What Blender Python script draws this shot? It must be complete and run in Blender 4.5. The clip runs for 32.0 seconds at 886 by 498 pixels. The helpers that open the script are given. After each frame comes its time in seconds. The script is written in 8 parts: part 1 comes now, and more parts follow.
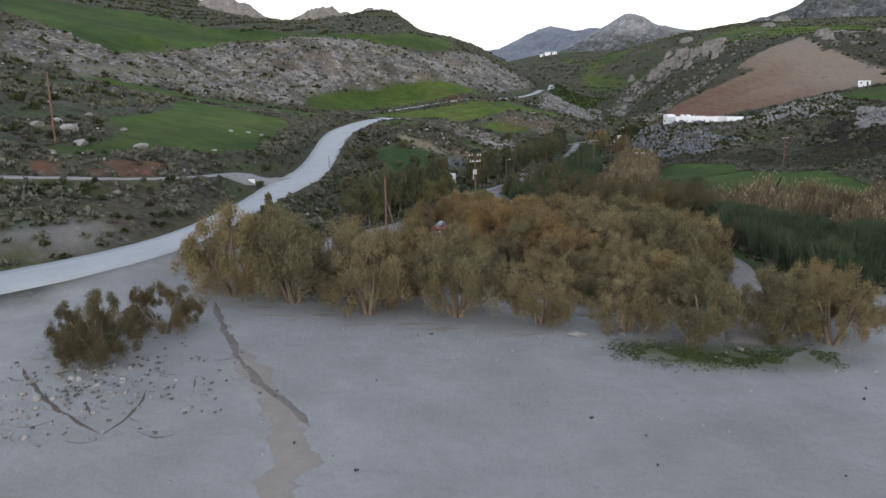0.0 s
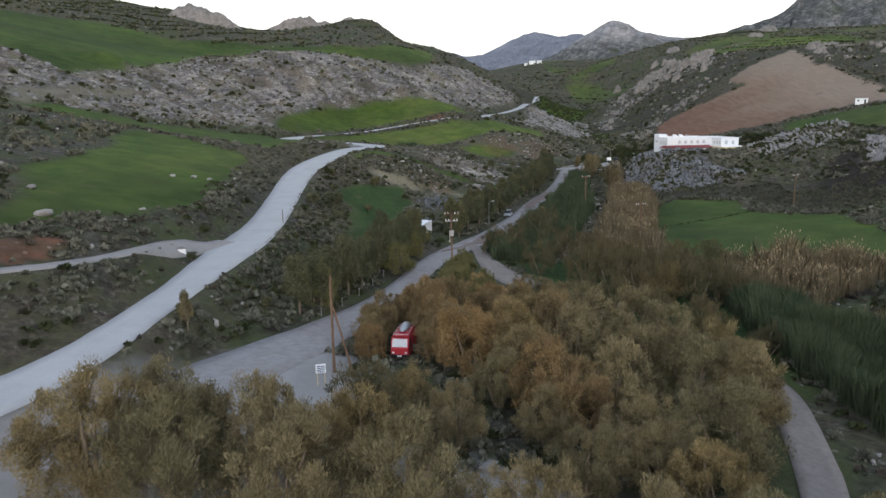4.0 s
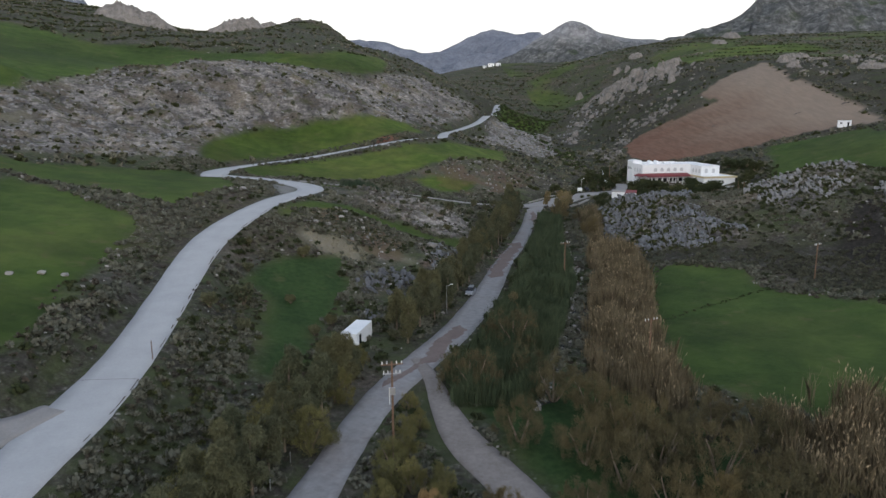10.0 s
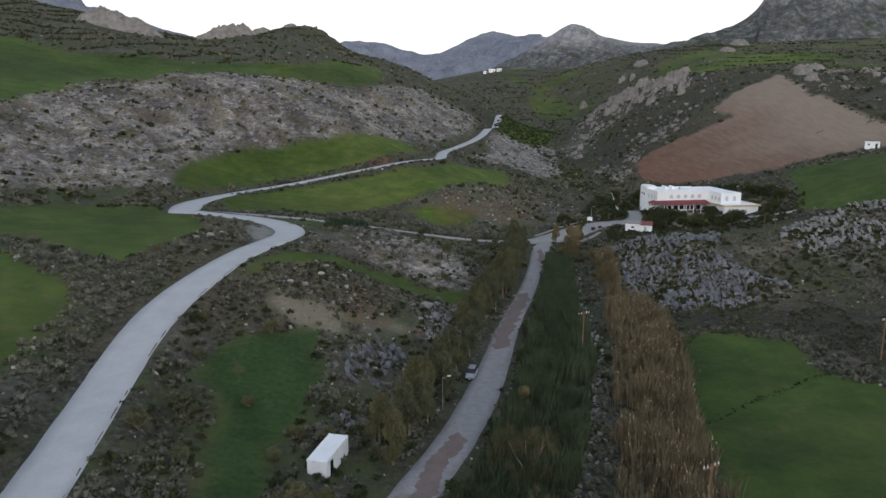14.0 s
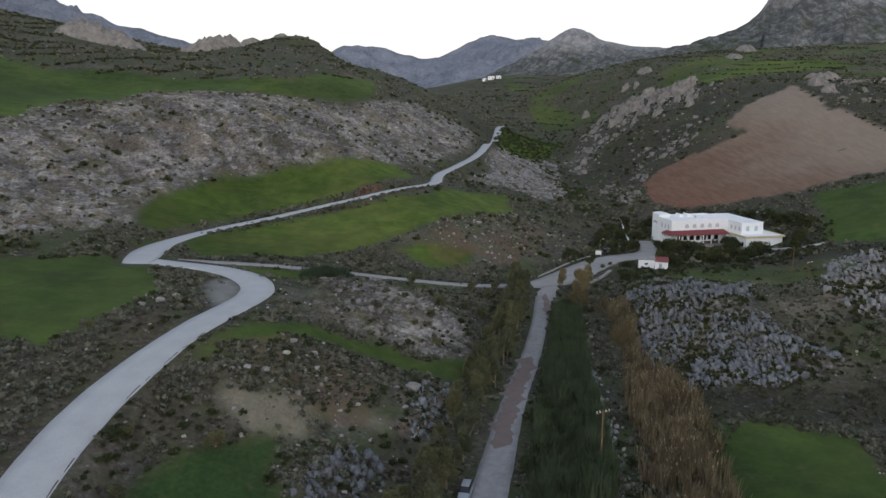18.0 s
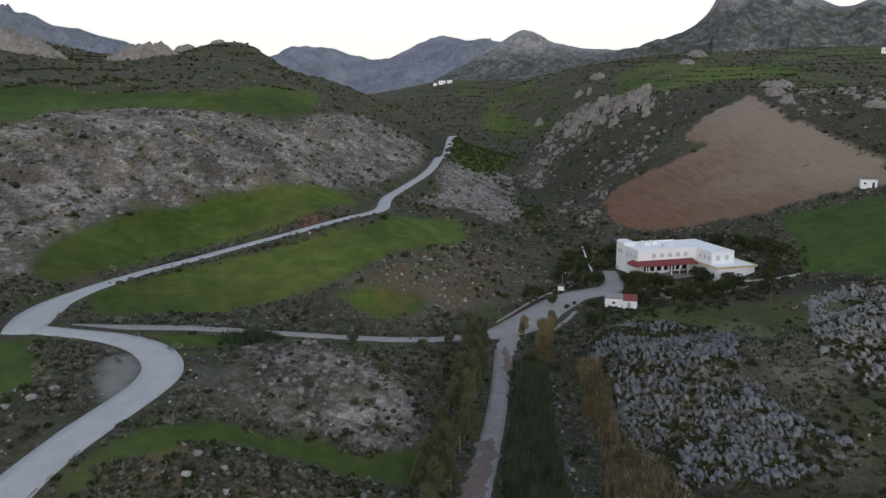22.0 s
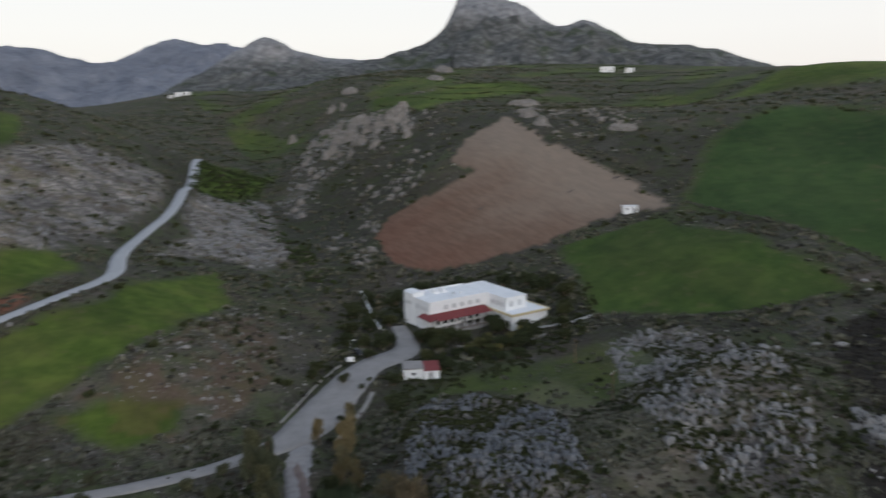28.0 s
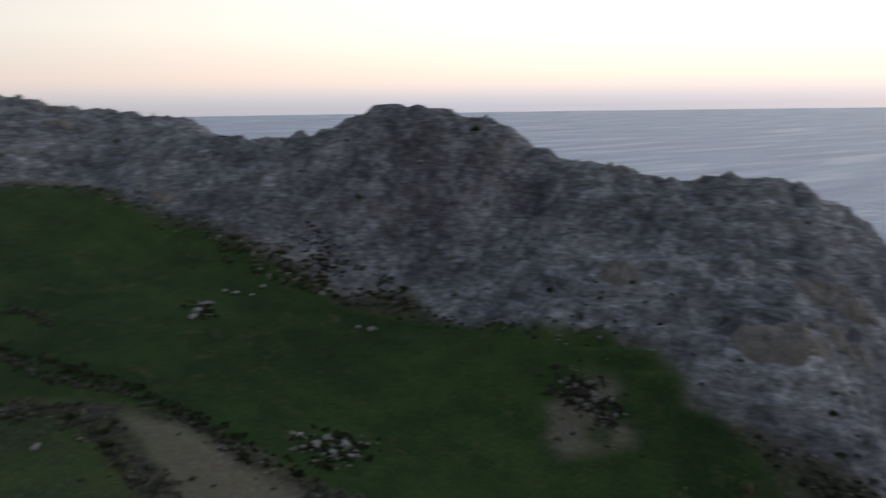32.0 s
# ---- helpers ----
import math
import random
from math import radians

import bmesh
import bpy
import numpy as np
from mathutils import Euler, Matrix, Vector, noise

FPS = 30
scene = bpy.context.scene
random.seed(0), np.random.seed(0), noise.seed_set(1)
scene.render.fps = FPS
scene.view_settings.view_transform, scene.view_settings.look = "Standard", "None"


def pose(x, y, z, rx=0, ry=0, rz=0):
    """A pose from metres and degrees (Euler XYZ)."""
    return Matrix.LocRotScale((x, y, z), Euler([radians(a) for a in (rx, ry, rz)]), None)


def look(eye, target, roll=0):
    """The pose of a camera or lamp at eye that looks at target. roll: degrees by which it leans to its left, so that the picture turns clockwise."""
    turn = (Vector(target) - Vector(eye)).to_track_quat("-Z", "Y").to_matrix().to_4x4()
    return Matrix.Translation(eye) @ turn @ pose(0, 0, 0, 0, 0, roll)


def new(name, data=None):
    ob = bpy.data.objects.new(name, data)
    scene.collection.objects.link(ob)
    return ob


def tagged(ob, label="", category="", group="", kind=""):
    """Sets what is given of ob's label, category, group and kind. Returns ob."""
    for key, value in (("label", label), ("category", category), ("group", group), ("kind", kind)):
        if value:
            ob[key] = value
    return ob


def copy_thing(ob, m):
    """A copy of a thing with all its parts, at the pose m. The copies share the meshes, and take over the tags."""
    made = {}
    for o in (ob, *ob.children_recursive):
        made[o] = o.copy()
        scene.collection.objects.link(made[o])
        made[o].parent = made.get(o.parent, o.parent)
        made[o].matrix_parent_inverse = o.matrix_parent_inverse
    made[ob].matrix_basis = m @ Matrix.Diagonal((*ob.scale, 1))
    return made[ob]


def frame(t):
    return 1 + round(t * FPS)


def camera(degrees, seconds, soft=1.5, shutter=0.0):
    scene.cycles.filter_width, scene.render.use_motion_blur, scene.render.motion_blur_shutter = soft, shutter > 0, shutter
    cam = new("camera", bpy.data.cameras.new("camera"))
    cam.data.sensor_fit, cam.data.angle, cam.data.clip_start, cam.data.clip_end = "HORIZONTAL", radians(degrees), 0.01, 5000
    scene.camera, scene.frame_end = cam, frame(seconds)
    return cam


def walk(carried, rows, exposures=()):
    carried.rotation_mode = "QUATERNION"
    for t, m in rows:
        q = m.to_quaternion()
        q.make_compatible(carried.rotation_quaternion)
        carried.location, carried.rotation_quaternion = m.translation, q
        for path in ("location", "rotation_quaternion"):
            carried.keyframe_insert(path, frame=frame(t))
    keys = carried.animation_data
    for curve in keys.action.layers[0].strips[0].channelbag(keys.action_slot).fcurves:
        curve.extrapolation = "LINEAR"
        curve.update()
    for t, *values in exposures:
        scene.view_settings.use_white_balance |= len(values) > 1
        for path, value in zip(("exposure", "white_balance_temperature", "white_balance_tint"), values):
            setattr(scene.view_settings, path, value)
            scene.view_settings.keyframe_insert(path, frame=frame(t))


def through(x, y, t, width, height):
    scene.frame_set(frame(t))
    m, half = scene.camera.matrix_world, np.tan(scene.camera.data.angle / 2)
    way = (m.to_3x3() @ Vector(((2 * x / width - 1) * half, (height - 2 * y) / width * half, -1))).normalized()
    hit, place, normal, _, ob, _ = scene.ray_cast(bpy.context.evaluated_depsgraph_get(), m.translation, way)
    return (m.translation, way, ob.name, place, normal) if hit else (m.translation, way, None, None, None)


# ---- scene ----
cam = camera(63.87, 32.0, soft=1.5, shutter=0.5)
# seconds, x, y, z, tilt, turn, lean
PATH = [
    (0, 0.00, 0.00, 22.00, 78.69, 1.44, -0.91),
    (0.5, 0.31, 2.37, 22.84, 78.75, 1.39, -0.90),
    (1, 0.64, 4.90, 23.75, 78.87, 1.33, -0.88),
    (1.5, 0.85, 7.58, 24.73, 78.93, 0.80, -0.85),
    (2, 1.03, 10.42, 25.75, 79.00, 0.37, -0.86),
    (2.5, 1.25, 13.32, 26.70, 79.01, 0.31, -0.85),
    (3, 1.50, 16.35, 27.64, 79.01, 0.26, -0.86),
    (3.5, 1.71, 19.36, 28.50, 79.01, 0.24, -0.86),
    (4, 1.97, 22.43, 29.38, 79.01, 0.22, -0.88),
    (4.5, 2.16, 25.54, 30.26, 78.98, 0.18, -0.81),
    (6.5, 2.92, 38.82, 33.95, 78.92, 0.11, -0.71),
    (7, 3.13, 42.24, 34.98, 78.90, 0.10, -0.65),
    (7.5, 3.33, 45.63, 35.97, 78.82, 0.07, -0.57),
    (8, 3.63, 49.12, 37.03, 78.79, 0.09, -0.58),
    (8.5, 3.90, 52.44, 38.04, 78.69, 0.10, -0.49),
    (9, 4.22, 55.84, 39.09, 78.64, 0.04, -0.48),
    (9.5, 4.42, 59.16, 40.11, 78.60, -1.46, -0.38),
    (10, 4.56, 62.50, 41.16, 78.60, -3.23, -0.33),
    (10.5, 4.74, 65.74, 42.15, 78.58, -3.27, -0.23),
    (11, 4.99, 69.01, 43.21, 78.60, -3.28, -0.16),
    (11.5, 5.25, 72.23, 44.24, 78.57, -3.29, -0.08),
    (12, 5.56, 75.56, 45.33, 78.60, -3.28, -0.08),
    (12.5, 5.80, 78.84, 46.26, 78.58, -3.29, -0.05),
    (13, 5.99, 82.25, 47.23, 78.61, -3.29, -0.01),
    (13.5, 6.25, 85.61, 48.16, 78.62, -3.32, 0.01),
    (14, 6.64, 88.94, 49.08, 78.64, -3.30, -0.03),
    (14.5, 7.07, 92.24, 50.02, 78.67, -3.26, -0.09),
    (16.5, 8.89, 105.34, 53.78, 78.79, -3.25, -0.25),
    (17, 9.38, 108.58, 54.72, 78.83, -3.25, -0.29),
    (17.5, 9.84, 111.78, 55.64, 78.87, -3.24, -0.33),
    (18, 10.34, 114.90, 56.47, 78.87, -3.24, -0.40),
    (18.5, 10.88, 118.02, 57.33, 78.89, -3.24, -0.54),
    (19, 11.42, 121.18, 58.22, 78.88, -3.23, -0.64),
    (19.5, 11.99, 124.43, 59.15, 78.86, -3.27, -0.72),
    (20, 12.51, 127.69, 60.12, 78.83, -6.07, -0.74),
    (20.5, 12.95, 130.95, 61.14, 78.80, -6.78, -0.76),
    (21, 13.31, 134.17, 62.13, 78.81, -6.80, -0.73),
    (21.5, 13.70, 137.40, 63.11, 78.81, -6.98, -0.69),
    (22, 14.18, 140.73, 64.03, 78.82, -6.99, -0.68),
    (22.5, 14.71, 144.05, 64.91, 78.87, -6.99, -0.57),
    (23, 15.28, 147.38, 65.82, 78.92, -6.40, -0.57),
    (23.5, 15.86, 150.59, 66.78, 78.96, -4.03, -0.65),
    (24, 16.31, 153.66, 67.78, 78.97, -3.49, -0.68),
    (24.5, 16.56, 156.69, 68.75, 78.98, -3.48, -0.70),
    (26.5, 16.87, 169.13, 72.06, 79.15, -3.40, -0.70),
    (27, 17.06, 172.28, 72.74, 79.15, -4.27, -0.75),
    (27.5, 17.25, 175.49, 73.25, 79.11, -14.43, -0.81),
    (28, 17.38, 178.78, 73.65, 79.03, -26.95, -0.82),
    (28.5, 17.69, 181.97, 74.03, 78.99, -38.02, -0.84),
    (29, 18.19, 184.93, 74.45, 78.97, -50.41, -1.02),
    (29.5, 18.83, 187.66, 74.87, 78.91, -61.42, -1.09),
    (30, 19.63, 190.33, 75.29, 78.85, -73.81, -1.30),
    (30.5, 20.67, 192.88, 75.69, 78.75, -84.83, -1.41),
    (31, 21.91, 195.39, 75.88, 78.71, -97.37, -1.35),
    (31.5, 23.44, 197.76, 76.23, 78.68, -108.60, -1.13),
    (32, 25.24, 200.00, 76.85, 78.69, -121.51, -0.81),
]
walk(cam, [(t, pose(x, y, z, tilt, 0, turn) @ pose(0, 0, 0, 0, 0, lean)) for t, x, y, z, tilt, turn, lean in PATH],
     [(0, 0.08), (3, 0.12), (7, -0.07), (10, -0.15), (18, -0.32), (24, -0.45), (27, -0.51), (28, -0.49), (29.5, -0.6), (31, -0.82), (32, -1.2)])

# ---- light: thin bright cloud after sunset, glow low over the sea ----
SUN_TURN = 178.0   # degrees from +y, clockwise
SUN_RISE = 6.0
world = bpy.data.worlds.new("dusk_sky")
scene.world = world
world.use_nodes = True
wt = world.node_tree
sky = wt.nodes.new("ShaderNodeTexSky")
sky.sky_type = "NISHITA"
sky.sun_disc = False
sky.sun_elevation = radians(SUN_RISE)
sky.sun_rotation = radians(SUN_TURN)
sky.dust_density = 0.6
where = wt.nodes.new("ShaderNodeTexCoord")
split = wt.nodes.new("ShaderNodeSeparateXYZ")
wt.links.new(where.outputs["Generated"], split.inputs["Vector"])


def sky_ramp(stops):
    r = wt.nodes.new("ShaderNodeValToRGB")
    el = r.color_ramp.elements
    while len(el) < len(stops):
        el.new(0.5)
    for e, (place, tone) in zip(el, stops):
        e.position, e.color = place, (*tone, 1)
    wt.links.new(split.outputs["Z"], r.inputs["Fac"])
    return r.outputs["Color"]


def sky_mix(kind, a, b):
    n = wt.nodes.new("ShaderNodeMix")
    n.data_type, n.blend_type = "RGBA", kind
    n.inputs["Factor"].default_value = 1.0
    for sock, val in ((n.inputs["A"], a), (n.inputs["B"], b)):
        if isinstance(val, tuple):
            sock.default_value = (*val, 1)
        else:
            wt.links.new(val, sock)
    return n.outputs["Result"]


veil = sky_ramp([(0.0, (0.74, 0.73, 0.77)), (0.03, (0.95, 0.91, 0.9)), (0.1, (1.0, 0.98, 0.97)), (0.2, (0.98, 0.99, 1.0)), (0.45, (0.42, 0.48, 0.58)), (1.0, (0.255, 0.32, 0.46))])
glow = sky_ramp([(0.0, (0.25, 0.25, 0.34)), (0.012, (0.36, 0.34, 0.42)), (0.04, (0.95, 0.62, 0.45)), (0.1, (1.15, 0.97, 0.74)), (0.25, (1.0, 1.0, 1.0)), (0.6, (0.35, 0.42, 0.52)), (1.0, (0.15, 0.2, 0.27))])
toward = wt.nodes.new("ShaderNodeVectorMath")
toward.operation = "DOT_PRODUCT"
toward.inputs[1].default_value = (math.sin(radians(SUN_TURN)), math.cos(radians(SUN_TURN)), 0.1)
wt.links.new(where.outputs["Generated"], toward.inputs[0])
share = wt.nodes.new("ShaderNodeMapRange")
share.inputs["From Min"].default_value, share.inputs["From Max"].default_value = -0.5, 1.0
share.inputs["To Min"].default_value, share.inputs["To Max"].default_value = 0.0, 1.5
wt.links.new(toward.outputs["Value"], share.inputs["Value"])
light = sky_mix("ADD", veil, sky_mix("MULTIPLY", glow, share.outputs["Result"]))
light = sky_mix("ADD", light, sky_mix("MULTIPLY", sky.outputs["Color"], (0.02, 0.02, 0.02)))
wt.links.new(light, wt.nodes["Background"].inputs["Color"])
wt.nodes["Background"].inputs["Strength"].default_value = 1.25
sun = new("sun", bpy.data.lights.new("sun", "SUN"))
sun.data.energy = 0.35
sun.data.angle = radians(40)
sun.data.color = (1.0, 0.9, 0.82)
SUN_AT = Vector((math.sin(radians(SUN_TURN)), math.cos(radians(SUN_TURN)), math.tan(radians(25))))
sun.matrix_world = look(SUN_AT * 50, (0, 0, 0))

# ---- materials ----


def material(name, rough=0.9, metal=0.0):
    m = bpy.data.materials.new(name)
    m.use_nodes = True
    b = m.node_tree.nodes["Principled BSDF"]
    b.inputs["Roughness"].default_value = rough
    b.inputs["Metallic"].default_value = metal
    b.inputs["Specular IOR Level"].default_value = 0.3
    return m, m.node_tree, b


def node(tree, kind, **sets):
    n = tree.nodes.new(kind)
    for k, val in sets.items():
        n.inputs[k].default_value = val
    return n


def noise_tex(tree, scale, detail=4.0, rough=0.6, object_space=True):
    n = node(tree, "ShaderNodeTexNoise", Scale=scale, Detail=detail, Roughness=rough)
    if object_space:
        g = tree.nodes.new("ShaderNodeNewGeometry")
        tree.links.new(g.outputs["Position"], n.inputs["Vector"])
    return n


def ramp(tree, source, stops):
    r = tree.nodes.new("ShaderNodeValToRGB")
    el = r.color_ramp.elements
    while len(el) < len(stops):
        el.new(0.5)
    for e, (p, c) in zip(el, stops):
        e.position, e.color = p, (*c, 1)
    tree.links.new(source, r.inputs["Fac"])
    return r.outputs["Color"]


def mix(tree, fac, a, b, mode="MIX"):
    n = tree.nodes.new("ShaderNodeMix")
    n.data_type, n.blend_type = "RGBA", mode
    for sock, val in ((n.inputs["Factor"], fac), (n.inputs["A"], a), (n.inputs["B"], b)):
        if isinstance(val, (int, float)):
            sock.default_value = val
        elif isinstance(val, tuple):
            sock.default_value = (*val, 1)
        else:
            tree.links.new(val, sock)
    return n.outputs["Result"]


def bump(tree, b, height, strength=0.4, distance=0.1):
    n = node(tree, "ShaderNodeBump", Strength=strength, Distance=distance)
    tree.links.new(height, n.inputs["Height"])
    tree.links.new(n.outputs["Normal"], b.inputs["Normal"])


def two_scale(name, low, high, scale, rough=0.9, fine=6.0, bumpy=0.3, metal=0.0, distance=0.05, per_object=0.0):
    """A surface that varies at a large and a small scale between two colours."""
    m, t, b = material(name, rough, metal)
    n1, n2 = noise_tex(t, scale, 5), noise_tex(t, scale * fine, 6, 0.7)
    mid = tuple((p + q) / 2 for p, q in zip(low, high))
    c = mix(t, 0.5, ramp(t, n1.outputs["Fac"], [(0.3, low), (0.7, high)]), ramp(t, n2.outputs["Fac"], [(0.3, low), (0.5, mid), (0.72, high)]))
    if per_object:
        info = t.nodes.new("ShaderNodeObjectInfo")
        v = ramp(t, info.outputs["Random"], [(0.0, (1 - per_object,) * 3), (1.0, (1 + per_object,) * 3)])
        c = mix(t, 1.0, c, v, "MULTIPLY")
    t.links.new(c, b.inputs["Base Color"])
    if bumpy:
        bump(t, b, n2.outputs["Fac"], bumpy, distance)
    return m


def leafy(name, dark, light, scale=0.35, through=0.12):
    """Leaves: colour varies from clump to clump and from tree to tree, and some light passes."""
    m, t, b = material(name, 0.8)
    b.inputs["Specular IOR Level"].default_value = 0.15
    n1, n2 = noise_tex(t, scale, 3), noise_tex(t, scale * 9, 2)
    c = mix(t, 0.4, ramp(t, n1.outputs["Fac"], [(0.32, dark), (0.68, light)]), ramp(t, n2.outputs["Fac"], [(0.3, dark), (0.7, light)]))
    g = t.nodes.new("ShaderNodeNewGeometry")
    c = mix(t, 0.35, c, ramp(t, g.outputs["Random Per Island"], [(0.0, dark), (1.0, light)]))
    info = t.nodes.new("ShaderNodeObjectInfo")
    c = mix(t, 1.0, c, ramp(t, info.outputs["Random"], [(0.0, (0.78, 0.84, 0.84)), (0.5, (1, 1, 1)), (1.0, (1.16, 1.07, 0.94))]), "MULTIPLY")
    t.links.new(c, b.inputs["Base Color"])
    tr = t.nodes.new("ShaderNodeBsdfTranslucent")
    t.links.new(c, tr.inputs["Color"])
    s = node(t, "ShaderNodeMixShader", Fac=through)
    t.links.new(b.outputs["BSDF"], s.inputs[1])
    t.links.new(tr.outputs["BSDF"], s.inputs[2])
    t.links.new(s.outputs["Shader"], t.nodes["Material Output"].inputs["Surface"])
    return m


CONCRETE = two_scale("pale_concrete", (0.31, 0.312, 0.318), (0.41, 0.41, 0.412), 0.25, 0.85, 14, 0.15)
GRAVEL = two_scale("grey_gravel", (0.19, 0.18, 0.17), (0.31, 0.29, 0.28), 0.3, 0.95, 12, 0.5)
ROCK = two_scale("grey_limestone", (0.028, 0.028, 0.03), (0.225, 0.226, 0.232), 0.6, 0.9, 5, 0.6, per_object=0.25)
KNOLL_ROCK = two_scale("brownish_limestone", (0.07, 0.062, 0.055), (0.3, 0.272, 0.245), 0.8, 0.9, 6, 0.5)
PALE_ROCK = two_scale("pale_limestone", (0.13, 0.12, 0.11), (0.34, 0.32, 0.295), 0.8, 0.9, 6, 0.5, per_object=0.2)
# bluish pale tone: the haze of distance is put into the rock colour
HAZED_ROCK = two_scale("haze_tinted_rock", (0.09, 0.105, 0.14), (0.32, 0.335, 0.38), 0.01, 0.95, 7, 0.9, distance=22)
WHITE = two_scale("white_plaster", (0.72, 0.72, 0.72), (0.84, 0.84, 0.84), 0.4, 0.8, 8, 0.1)
ROOFWHITE = two_scale("white_roof_coating", (0.6, 0.61, 0.62), (0.8, 0.8, 0.8), 0.3, 0.7, 8, 0.1)
REDROOF = two_scale("red_awning", (0.14, 0.025, 0.028), (0.21, 0.045, 0.042), 0.8, 0.7, 8, 0.2)
YELLOW = two_scale("ochre_fascia", (0.5, 0.42, 0.26), (0.6, 0.5, 0.32), 0.8, 0.8, 8, 0.1)
WOOD = two_scale("weathered_timber", (0.1, 0.06, 0.04), (0.22, 0.14, 0.09), 1.5, 0.85, 9, 0.3)
METAL = two_scale("galvanised_steel", (0.35, 0.36, 0.37), (0.5, 0.5, 0.5), 2, 0.45, 6, 0, 0.8)
CERAMIC = two_scale("pale_insulator", (0.6, 0.6, 0.58), (0.75, 0.75, 0.72), 3, 0.3, 6, 0)
DARK = two_scale("dark_opening", (0.012, 0.013, 0.015), (0.03, 0.03, 0.035), 2, 0.25, 6, 0)
RED = two_scale("red_lacquer", (0.32, 0.02, 0.03), (0.42, 0.04, 0.05), 2, 0.35, 6, 0)
SILVER = two_scale("silver_car_paint", (0.3, 0.32, 0.35), (0.4, 0.42, 0.45), 2, 0.3, 6, 0, 0.5)
BLUECAR = two_scale("blue_car_paint", (0.05, 0.08, 0.16), (0.08, 0.12, 0.22), 2, 0.3, 6, 0, 0.3)
TYRE = two_scale("black_rubber", (0.015, 0.015, 0.015), (0.03, 0.03, 0.03), 4, 0.9, 6, 0)
BARK = two_scale("pale_bark", (0.1, 0.075, 0.056), (0.27, 0.21, 0.155), 2.0, 0.9, 6, 0.5)
TAMARISK = leafy("tamarisk_leaves", (0.042, 0.036, 0.02), (0.345, 0.282, 0.155))
RUST = leafy("rusty_tamarisk_leaves", (0.06, 0.044, 0.025), (0.385, 0.275, 0.142))
BROWNLEAF = leafy("brown_olive_leaves", (0.045, 0.04, 0.021), (0.18, 0.15, 0.08))
OLIVELEAF = leafy("yellow_olive_leaves", (0.06, 0.06, 0.025), (0.24, 0.22, 0.095))
EUCALYPT = leafy("olive_green_leaves", (0.034, 0.038, 0.021), (0.168, 0.168, 0.096))
GREENLEAF = leafy("green_leaves", (0.023, 0.03, 0.014), (0.077, 0.086, 0.038))
REED = leafy("green_reed_leaves", (0.02, 0.038, 0.022), (0.105, 0.135, 0.082))
DRYREED = leafy("dry_reed_leaves", (0.05, 0.039, 0.025), (0.31, 0.245, 0.15))
HERB = leafy("green_herbs", (0.03, 0.045, 0.015), (0.09, 0.115, 0.04))
HEATHER = leafy("dark_heather", (0.022, 0.023, 0.017), (0.13, 0.13, 0.095))
SCRUB = leafy("grey_green_scrub", (0.044, 0.047, 0.035), (0.21, 0.206, 0.16))
SCRUBBROWN = leafy("brown_thorny_scrub", (0.028, 0.025, 0.021), (0.105, 0.093, 0.079))


def track_material():
    """Grey gravel, worn down to red earth in places."""
    m, t, b = material("worn_track", 0.95)
    fine, big = noise_tex(t, 0.9, 8, 0.75), noise_tex(t, 0.09, 5, 0.65)
    grey = ramp(t, fine.outputs["Fac"], [(0.3, (0.19, 0.182, 0.18)), (0.7, (0.29, 0.28, 0.278))])
    red = ramp(t, fine.outputs["Fac"], [(0.3, (0.13, 0.095, 0.08)), (0.7, (0.21, 0.165, 0.145))])
    t.links.new(mix(t, ramp(t, big.outputs["Fac"], [(0.5, (0, 0, 0)), (0.68, (0.45, 0.45, 0.45))]), grey, red), b.inputs["Base Color"])
    bump(t, b, fine.outputs["Fac"], 0.25, 0.04)
    return m


TRACK = track_material()


